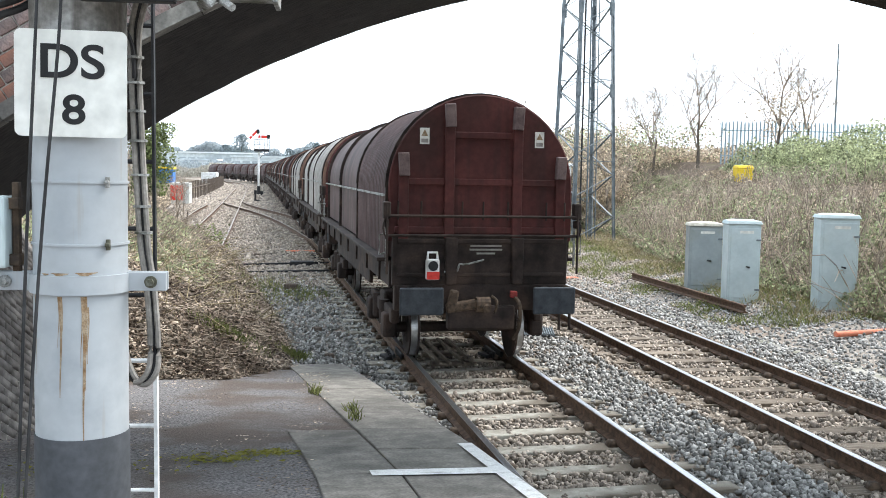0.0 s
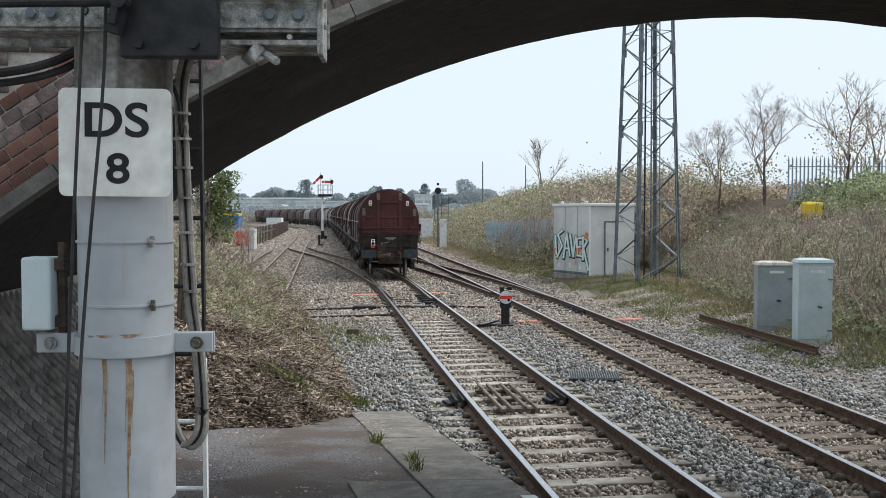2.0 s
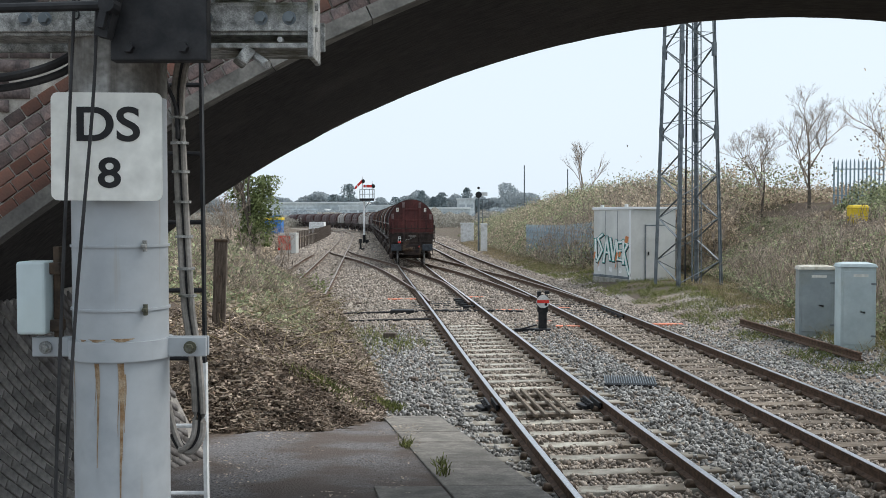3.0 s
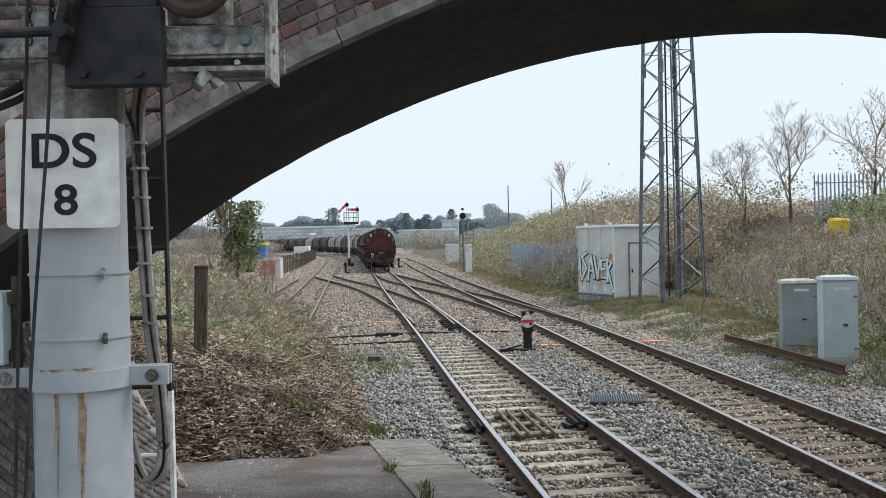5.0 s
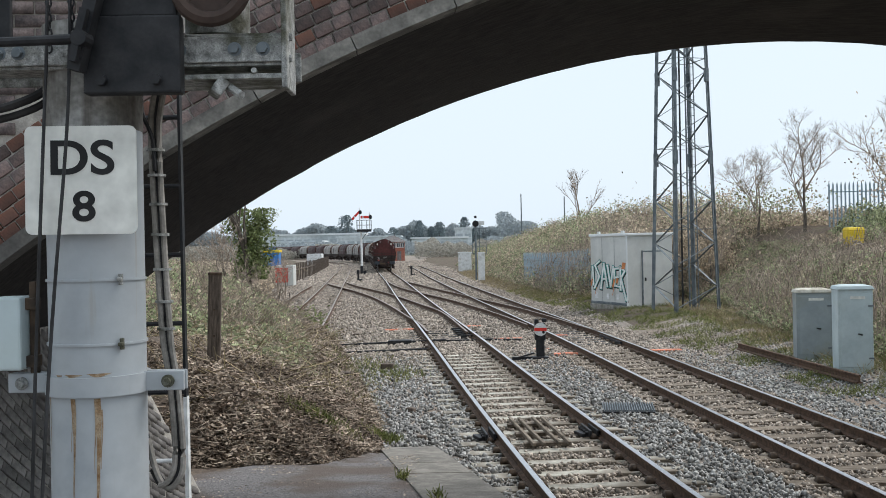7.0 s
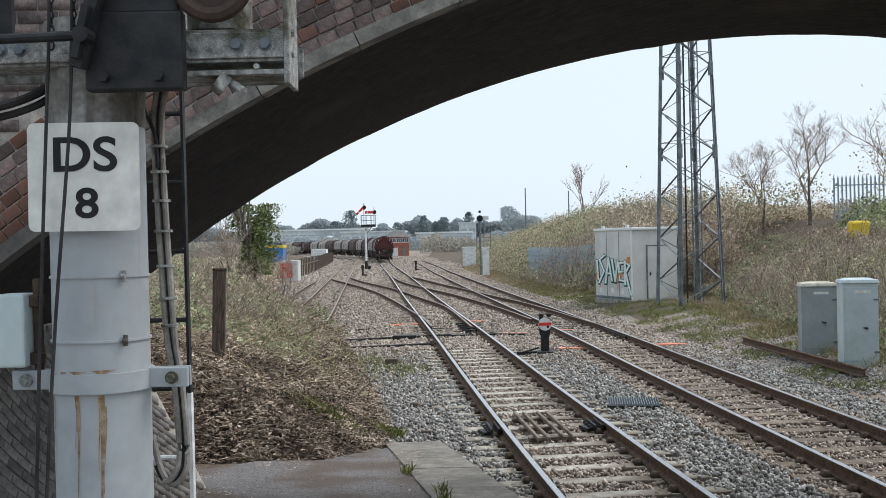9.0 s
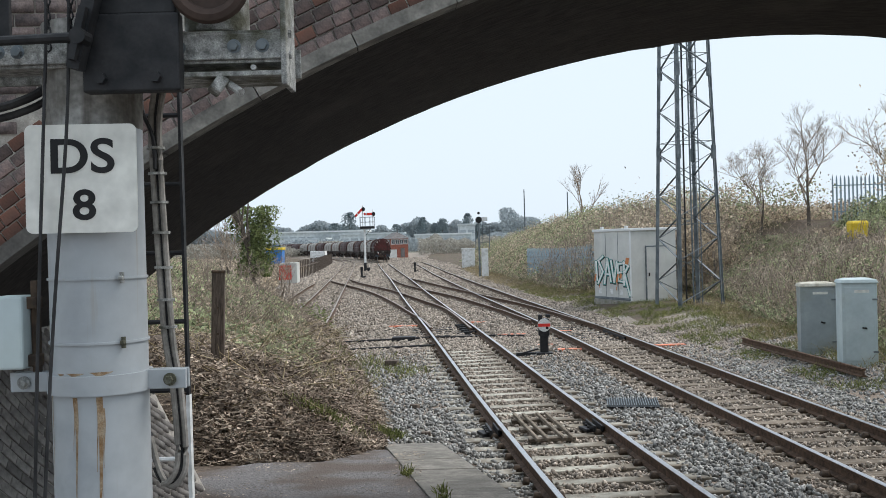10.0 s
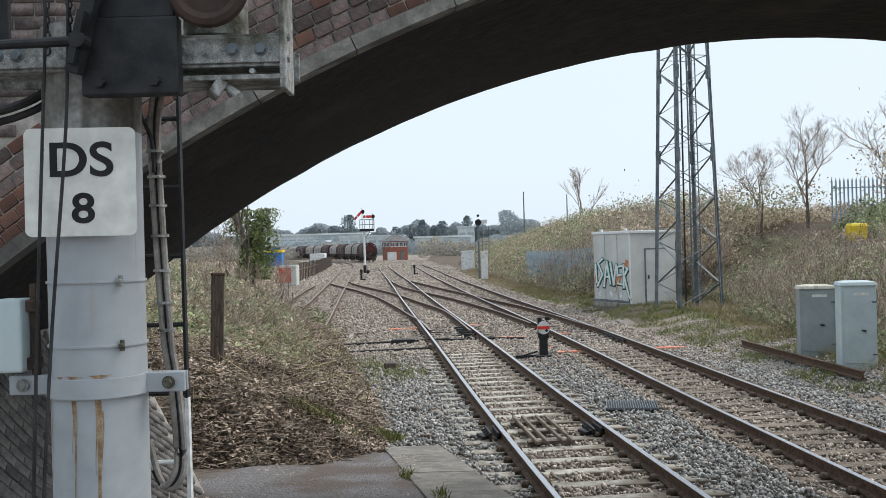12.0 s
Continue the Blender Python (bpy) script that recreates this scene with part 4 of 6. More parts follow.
    box(bm, (-0.35, 0.05, 3.42), (0.18, 0.02, 0.4), bevel=0.004)
    part("back_frame", bm, "black_iron", post)
    bm = B()
    bm2 = smooth_line([(-0.6, 0.1, 3.06), (-0.35, 0.08, 3.085), (-0.2, 0.02, 3.11), (-0.13, 0.02, 3.15)], 6)
    tube(bm, bm2, 0.014, 8)
    tube(bm, [p + Vector((0, 0.02, -0.028)) for p in bm2], 0.012, 8)
    part("side_cable", bm, "cable", post, "black cables strapped together")
    return post


def build_ladder_and_cables():
    ld = thing("access_ladder", pose(0, 0, 0), "narrow steel ladder, white below and dark above", "ladder")
    y = 4.02
    lean = lambda z: -0.826 + (3.1 - z) * 0.004
    for x_off, dy in ((0.0, 0.0), (-0.30, 0.0)):
        bm = B()
        bar(bm, (lean(2.15) + x_off, y + dy, 2.15), (lean(3.6) + x_off, y + dy, 3.6), 0.03, 0.009)
        part("stile", bm, "black_iron", ld)
        bm = B()
        bar(bm, (lean(0.8) + x_off, y + dy, 0.75), (lean(2.15) + x_off, y + dy, 2.15), 0.03, 0.013)
        part("stile", bm, "white", ld, "white-painted lower stile")
    z = 0.99
    while z < 3.5:
        bm = B()
        rod(bm, (lean(z) - 0.30, y, z), (lean(z), y, z), 0.008, 0.008, 8)
        part("rung", bm, "white" if z < 2.15 else "black_iron", ld)
        z += 0.235
    cb = thing("cable_bundle", pose(0, 0, 0), "grey cables tied in a bundle beside the post", "cable")
    line = smooth_line([(-0.70, 3.55, 3.24), (-0.76, 3.62, 3.19), (-0.815, 3.72, 3.10), (-0.835, 3.76, 3.0), (-0.828, 3.76, 2.75), (-0.812, 3.75, 2.45), (-0.805, 3.75, 2.35), (-0.785, 3.75, 2.2), (-0.775, 3.75, 2.0), (-0.79, 3.75, 1.93), (-0.83, 3.76, 1.9), (-0.87, 3.78, 1.95), (-0.9, 3.8, 2.05)], 6)
    for k in range(4):
        bm = B()
        o = Vector((0.013 * math.cos(k * 1.7), -0.006 + 0.01 * (k % 2), 0.004 * k))
        n = len(line)
        tube(bm, [p + o for p in line[: n - 6 * (k % 3)]], 0.0095, 7)
        part("cable", bm, "cable_grey" if k % 2 == 0 else "cable", cb, smooth=True)
    bm = B()
    tube(bm, smooth_line([(-0.875, 3.75, 3.15), (-0.868, 3.74, 3.08), (-0.84, 3.745, 3.0), (-0.836, 3.75, 2.9)], 5), 0.007, 6)
    part("cable", bm, "cable", cb, smooth=True)
    for z in (2.96, 2.78, 2.6, 2.5, 2.4, 2.87, 2.69):
        i = min(range(len(line)), key=lambda q: abs(line[q].z - z) + (9 if q > 40 else 0))
        bm = B()
        rod(bm, line[i] - Vector((0, 0, 0.004)), line[i] + Vector((0, 0, 0.004)), 0.029, 0.029, 12)
        part("cable_tie", bm, "galv", cb)


# ---- lineside things ----
def build_lineside():
    # location cabinets
    def cabinet(x, y, rot, w, d, h, body, label, lid):
        c = thing("lineside_cabinet", pose(x, y, float(height(x, y)) + 0.06, 0, 0, rot), label, "cabinet", "lineside cabinets")
        bm = B()
        box(bm, (0, 0, h / 2 - 0.11), (w, d, h + 0.22), bevel=0.012)
        bd = part("body", bm, body, c)
        bm = B()
        box(bm, (0, 0, h + 0.035), (w + 0.06, d + 0.06, 0.07), bevel=0.01, taper=(0.9, 0.9))
        box(bm, (0, 0, h + 0.08), (w * 0.95, d * 0.95, 0.03), bevel=0.01, taper=(0.7, 0.5))
        part("lid", bm, lid, c, "weathered pitched lid")
        bm = B()
        box(bm, (0.0, -d / 2 - 0.008, h * 0.5), (w * 0.86, 0.016, h * 0.9), bevel=0.006)
        dr = part("door", bm, body, c)
        bm = B()
        rod(bm, (w * 0.05, -d / 2 - 0.05, h * 0.46), (w * 0.16, -d / 2 - 0.05, h * 0.45), 0.015, 0.015, 8)
        rod(bm, (w * 0.15, -d / 2 - 0.06, h * 0.45), (w * 0.15, -d / 2 - 0.01, h * 0.45), 0.02, 0.02, 8)
        part("handle", bm, "black_iron", dr)
        for z in (0.16, 0.8):
            bm = B()
            box(bm, (w * 0.43, -d / 2 - 0.02, h * z), (0.1, 0.025, 0.035), bevel=0.004)
            part("hinge", bm, "zinc", dr)
        bm = B()
        box(bm, (0.04, -d / 2 - 0.019, h * 0.9), (w * 0.42, 0.004, 0.055))
        part("label_plate", bm, "sign_white", dr, "small white label plate")
        return c

    cabinet(8.07, 20.45, -8, 0.66, 0.5, 1.6, "cab_pale", "tall pale grey-green lineside cabinet with mossy side", "cab_pale")
    cabinet(8.06, 22.6, -10, 0.74, 0.5, 1.42, "cab_green", "shorter grey lineside cabinet with rust-stained lid", "cab_top")
    cabinet(9.32, 18.9, -10, 0.72, 0.5, 1.70, "cab_pale", "pale lineside cabinet beside the cable trough", "cab_pale")
    # equipment hut: a corner towards the line, the panelled long side sprayed
    hut = thing("equipment_hut", pose(7.14, 40.0, 0.16, 0, 0, 22), "pale grey relay hut with spray-painted lettering", "hut")
    part("plinth", box(B(), (1.06, 1.40, -0.12), (2.2, 2.88, 0.26), bevel=0.02), "concrete", hut)
    part("body", box(B(), (1.06, 1.40, 1.40), (2.12, 2.80, 2.78), bevel=0.015), "hut", hut)
    rf = part("roof", box(B(), (1.06, 1.40, 2.84), (2.22, 2.92, 0.11), bevel=0.02), "pale_roof", hut)
    for y in (0.35, 2.2):
        part("roof_lug", box(B(), (0.05, y, 2.94), (0.1, 0.16, 0.11), bevel=0.02), "white", rf)
    for y in (0.93, 1.87):
        part("panel_joint", box(B(), (-0.004, y, 1.40), (0.012, 0.014, 2.7)), "zinc", hut)
    part("skirt_trim", box(B(), (-0.01, 1.40, 0.08), (0.03, 2.80, 0.1), bevel=0.004), "zinc", hut)
    part("corner_trim", box(B(), (-0.006, -0.006, 1.40), (0.05, 0.05, 2.74), bevel=0.006), "pale_roof", hut)
    dr = part("door", box(B(), (1.15, -0.012, 1.10), (0.85, 0.03, 2.05), bevel=0.006), "hut", hut)
    part("door_frame", box(B(), (0.70, -0.016, 1.12), (0.05, 0.04, 2.15), bevel=0.004), "zinc", dr)
    part("door_head", box(B(), (1.15, -0.016, 2.16), (0.95, 0.04, 0.05), bevel=0.004), "zinc", dr)
    part("door_handle", box(B(), (0.82, -0.05, 1.05), (0.04, 0.05, 0.14), bevel=0.006), "black_iron", dr)
    for y in (0.7, 1.45, 2.35):
        part("vent", box(B(), (-0.006, y, 0.36), (0.012, 0.2, 0.22), bevel=0.003), "white", hut)
    # sprayed lettering: a row of bent strokes along the long side
    strokes = [((0.06, 1.5), (0.1, 0.75)), ((0.36, 1.72), (0.17, 1.55), (0.36, 1.1), (0.14, 0.62)), ((0.42, 0.62), (0.56, 1.62), (0.70, 0.72)), ((0.47, 1.0), (0.66, 1.0)), ((0.72, 1.55), (0.84, 0.7), (0.96, 1.5)), ((1.18, 1.45), (1.0, 1.42), (1.02, 0.75), (1.2, 0.72)), ((1.02, 1.08), (1.16, 1.1)), ((1.26, 0.6), (1.26, 1.5), (1.44, 1.35), (1.28, 1.05), (1.48, 0.2))]
    side = pose(0, 2.76, 0.05, 0, 0, -90) @ Matrix.Diagonal((1.8, 1, 1, 1))
    for wd, yy, mt, lab in ((0.25, -0.004, "black", "dark sprayed shadow"), (0.21, -0.006, "teal", "teal sprayed outline"), (0.125, -0.009, "spray_white", "pale sprayed fill")):
        bm = B()
        for st in strokes:
            for (xa, za), (xb, zb) in zip(st, st[1:]):
                d = Vector((xb - xa, 0, zb - za))
                off = 0.03 if mt == "black" else 0.0
                box(bm, ((xa + xb) / 2 + off * 0.6, yy, (za + zb) / 2 - off), (wd * 0.6, 0.003, d.length + wd * 0.6), pose(0, 0, 0, 0, math.degrees(math.atan2(d.x, d.z)), 0), taper=(0.8, 1))
        part("sprayed_letters", bm, mt, hut, lab).matrix_basis = side
    for x, z, w, h in ((1.40, 1.55, 0.13, 0.26), (0.02, 0.85, 0.06, 0.3), (0.98, 0.85, 0.07, 0.35), (1.12, 0.95, 0.09, 0.2), (0.2, 0.5, 0.02, 0.3), (0.95, 0.5, 0.02, 0.3)):
        part("sprayed_accent", box(B(), (x, -0.0125, z), (w, 0.003, h), pose(0, 0, 0, 0, 12, 0)), "spray_orange", hut, "orange sprayed accent").matrix_basis = side
    # lattice tower
    tw = thing("lattice_mast", pose(8.82, 37.5, 0.12, 0, 0, 17), "tall grey steel lattice radio mast", "mast")
    H = 16.0
    half = lambda z: 0.845 - 0.0235 * z
    corner = [(-1, -1), (1, -1), (1, 1), (-1, 1)]
    for sx, sy in corner:
        bm = B()
        a, b = (sx * half(-0.2), sy * half(-0.2), -0.2), (sx * half(H), sy * half(H), H)
        bar(bm, a, b, 0.115, 0.016)
        bar(bm, (a[0] + 0.062 * sx, a[1] - 0.06 * sy, a[2]), (b[0] + 0.062 * sx, b[1] - 0.06 * sy, b[2]), 0.016, 0.13)
        lg = part("leg", bm, "zinc", tw)
        for z in (5.6, 8.6, 11.6):
            bm = B()
            box(bm, (sx * half(z), sy * half(z), z), (0.19, 0.06, 0.5), bevel=0.01)
            part("splice_plate", bm, "zinc", lg)
    step = 0.78
    for i in range(20):
        z0, z1 = 0.15 + step * i, 0.15 + step * (i + 1)
        for k in range(4):
            (ax, ay), (bx, by) = corner[k], corner[(k + 1) % 4]
            if (i + k) % 2:
                ax, ay, bx, by = bx, by, ax, ay
            bm = B()
            bar(bm, (ax * half(z0), ay * half(z0), z0), (bx * half(z1), by * half(z1), z1), 0.075, 0.014)
            part("brace", bm, "zinc", tw)
    for z in (3.0, 6.0, 9.2):
        for k in range(4):
            (ax, ay), (bx, by) = corner[k], corner[(k + 1) % 4]
            part("girt", bar(B(), (ax * half(z), ay * half(z), z), (bx * half(z), by * half(z), z), 0.06, 0.014), "zinc", tw)
    ladder = part("climbing_ladder", bar(B(), (0.30, 0.2, 0), (0.2, 0.15, H), 0.045, 0.045), "zinc", tw)
    part("ladder_stile", bar(B(), (0.56, 0.0, 0), (0.42, -0.02, H), 0.03, 0.03), "zinc", ladder)
    bm = B()
    for k in range(50):
        z = 0.3 + 0.3 * k
        bar(bm, (0.30 - 0.1 * z / H, 0.2 - 0.05 * z / H, z), (0.56 - 0.14 * z / H, -0.02 * z / H, z), 0.018, 0.018)
    part("ladder_rungs", bm, "zinc", ladder)
    part("feeder_cable", bar(B(), (0.12, 0.4, 0), (0.08, 0.28, H), 0.06, 0.03), "cable", tw)
    bm = B()
    box(bm, (0, 0, -0.14), (2.1, 2.1, 0.16), bevel=0.03)
    part("footing", bm, "concrete", tw)
    # shunting disc
    ds = thing("shunting_signal", pose(2.33, 25.2, -0.2), "white shunting disc with a red bar on a black stand", "signal")
    bm = B()
    rod(bm, (0, -0.06, 0.78), (0, -0.045, 0.78), 0.16, 0.16, 28)
    disc = part("disc", bm, "white", ds, "white disc")
    bm = B()
    box(bm, (0, -0.065, 0.78), (0.3, 0.006, 0.075))
    part("bar", bm, "red", disc, "red bar")
    bm = B()
    rod(bm, (0.07, -0.066, 0.71), (0.07, -0.06, 0.71), 0.035, 0.035, 12)
    rod(bm, (0.09, -0.066, 0.79), (0.09, -0.06, 0.79), 0.025, 0.025, 12)
    part("eye", bm, "black", disc)
    bm = B()
    box(bm, (0, 0.1, 0.72), (0.26, 0.24, 0.42), bevel=0.02)
    box(bm, (0, 0.08, 0.3), (0.2, 0.2, 0.5), bevel=0.03)
    box(bm, (0.1, 0.02, 1.0), (0.12, 0.12, 0.08), bevel=0.02)
    box(bm, (-0.09, 0.02, 0.98), (0.1, 0.16, 0.1), bevel=0.015)
    rod(bm, (0, 0.05, 0), (0, 0.05, 0.6), 0.07, 0.06, 12)
    box(bm, (0.0, 0.05, 0.05), (0.4, 0.35, 0.12), bevel=0.02)
    box(bm, (-0.45, 0.05, 0.06), (0.5, 0.1, 0.1), bevel=0.02)
    rod(bm, (-0.15, 0.0, 0.2), (-0.6, 0.0, 0.08), 0.02, 0.02, 8)
    part("stand", bm, "black_iron", ds)
    # drain grate between the tracks
    gr = thing("drain_grate", pose(3.1, 17.6, -0.15, 0, 0, -8), "blue-grey metal catch-pit grating in the ballast", "grate")
    bm = B()
    box(bm, (0, 0, 0), (0.86, 0.86, 0.02))
    part("pit_cover", bm, "black_iron", gr)
    for k in range(22):
        bm = B()
        box(bm, (-0.42 + 0.04 * k, 0, 0.022), (0.014, 0.84, 0.03))
        part("grate_bar", bm, "grating", gr)
    # timber walkboards between the rails
    wb_ = thing("walkboard", pose(1.36, 15.35, -0.1, 0, 0, 5.5), "worn timber boards lying between the rails", "board")
    for x in (-0.24, -0.1, 0.12, 0.26):
        bm = B()
        box(bm, (x, 0, 0.02), (0.045, 2.1, 0.05), bevel=0.008)
        part("board", bm, "sleeper", wb_)
    for y in (-0.75, 0.0, 0.75):
        bm = B()
        box(bm, (0, y, -0.03), (0.66, 0.14, 0.05), bevel=0.008)
        part("crosspiece", bm, "sleeper", wb_)
    # fishplated joints
    for x, y in ((0.63, 15.2), (2.13, 15.35)):
        j = thing("rail_joint", pose(x, y, -0.09, 0, 0, 5), "greasy black fishplate joint clamped on the rail", "rail joint", "rail joints")
        for s in (-1, 1):
            bm = B()
            box(bm, (s * 0.055, 0, 0.005), (0.035, 0.62, 0.09), bevel=0.01)
            f = part("fishplate", bm, "black_iron", j)
            for yy in (-0.22, -0.08, 0.08, 0.22):
                bm = B()
                rod(bm, (s * 0.06, yy, 0.0), (s * 0.12, yy, 0.0), 0.024, 0.024, 6)
                part("nut", bm, "black_iron", f)
        bm = B()
        box(bm, (-0.13, -0.05, -0.04), (0.12, 0.3, 0.05), pose(0, 0, 0, 0, 0, 12), bevel=0.01)
        part("clamp_block", bm, "black_iron", j)
    # spare rail and cable trough at the lineside
    sr = thing("spare_rail", pose(0, 0, 0), "rusty length of spare rail lying in the grass", "rail")
    line = [Vector((7.16, 25.1, 0.09)), Vector((7.42, 22.2, 0.07)), Vector((7.68, 19.2, 0.05))]
    part("rail_length", loft([p + Vector((0, 0, 0.08)) for p in line], RAIL), "rail_side", sr)
    ct = thing("cable_trough", pose(0, 0, 0), "row of concrete cable trough lids half hidden in grass", "trough", kind="structure")
    bm = B()
    box(bm, (0, 0, 0), (0.36, 0.98, 0.07), bevel=0.012)
    me = bpy.data.meshes.new("trough_lid")
    bm.to_mesh(me)
    bm.free()
    me.materials.append(M["concrete"])
    y = 13.0
    while y < 30:
        o = new("trough_lid", me)
        o.parent = ct
        x = float(np.interp(y, [13, 17.7, 20.3, 22.8, 26.4, 30], [7.6, 6.85, 6.5, 6.25, 5.95, 5.7]))
        o.matrix_basis = pose(x, y, float(height(x, y)) - 0.015, random.uniform(-1, 1), random.uniform(-2, 2), 6 + random.uniform(-1.5, 1.5))
        y += 1.0
    pipe = thing("orange_pipe", pose(9.2, 16.6, -0.06, 0, 0, -74), "orange plastic pipe lying on the ballast", "pipe")
    bm = B()
    rod(bm, (0, -1.2, 0.09), (0, 1.2, 0.09), 0.05, 0.05, 14)
    part("tube", bm, "orange", pipe, smooth=True)
    # point rodding and boxes left of the main line
    rd = thing("point_rodding", pose(0, 0, 0), "black point rodding running across the ballast", "rodding")
    for p0, p1 in (((-3.2, 29.6), (0.0, 30.4)), ((-3.0, 27.4), (-0.4, 27.9)), ((0.9, 30.6), (2.2, 30.0))):
        bm = B()
        rod(bm, (*p0, -0.14), (*p1, -0.12), 0.03, 0.03, 8)
        part("rod", bm, "black_iron", rd)
    bm = B()
    box(bm, (-1.35, 30.0, -0.12), (0.7, 0.35, 0.12), bevel=0.02)
    part("crank_box", bm, "black_iron", rd)
    for x, y, s in ((-1.35, 23.9, 0.3), (-0.6, 17.9, 0.16), (-0.35, 15.4, 0.14), (-2.0, 20.6, 0.22), (-2.9, 33, 0.2)):
        bk = thing("timber_block", pose(x, y, float(height(x, y)), 0, 0, random.uniform(-30, 30)), "dark offcut of timber lying on the ballast", "timber", "timber offcuts")
        bm = B()
        box(bm, (0, 0, s * 0.3), (s, s * 0.7, s * 0.55), bevel=0.02)
        part("block", bm, "wood", bk)
    # posts on the bank
    for x, y, hgt in ((-3.54, 16.0, 1.34),):
        ps = thing("fence_post", pose(x, y, 0.95, 0, 2, 10), "weathered square timber post with bolts on the bank", "post")
        bm = B()
        box(bm, (0, 0, hgt / 2), (0.2, 0.16, hgt), bevel=0.018)
        pp = part("timber", bm, "wood", ps)
        bm = B()
        box(bm, (0, 0, hgt + 0.01), (0.215, 0.175, 0.05), bevel=0.014)
        part("cap", bm, "chair", pp)
        for z in (0.4, 0.8):
            part("bolt", rod(B(), (0, -0.11, z), (0, -0.06, z), 0.02, 0.02, 8), "chair", pp)


# ---- train ----
TRAIN = smooth_line([(float(line_a(y)), y, 0) for y in (-5, 5, 15, 25, 35, 45, 55, 65, 75, 90, 105, 120, 135)]
                    + [(-10.0, 149, 0), (-11.3, 163, 0), (-15.0, 187, 0), (-20.5, 215, 0), (-27.5, 243, 0), (-36, 272, 0), (-47, 303, 0), (-61, 335, 0), (-80, 370, 0), (-105, 405, 0), (-140, 440, 0), (-190, 472, 0), (-260, 500, 0)], 10)
TRAIN_S = np.concatenate([[0], np.cumsum([(b - a).length for a, b in zip(TRAIN, TRAIN[1:])])])
TRAIN_P = np.array(TRAIN)
LENGTH, PITCH, ZC = 11.6, 12.75, 2.40


def along(s):
    return Vector([float(np.interp(s, TRAIN_S, TRAIN_P[:, k])) for k in range(3)])


def hood_shell(r, zc, z0, y0, y1, ribs=0):
    bm = B()
    n = 24
    prof = [(r, z0)] + [(r * math.cos(math.pi * k / n), zc + r * math.sin(math.pi * k / n)) for k in range(n + 1)] + [(-r, z0)]
    ys = np.linspace(y0, y1, 2 + ribs * 4)
    rings = []
    for i, y in enumerate(ys):
        k = 1 + (0.026 if ribs and i % 4 in (1, 2) else 0)
        rings.append([bm.verts.new((x * k, y, zc + (z - zc) * k if z > zc else z)) for x, z in prof])
    for a, b in zip(rings, rings[1:]):
        for k in range(len(prof) - 1):
            bm.faces.new((a[k], b[k], b[k + 1], a[k + 1]))
    bm.faces.new(rings[0])
    bm.faces.new(rings[-1][::-1])
    return bm


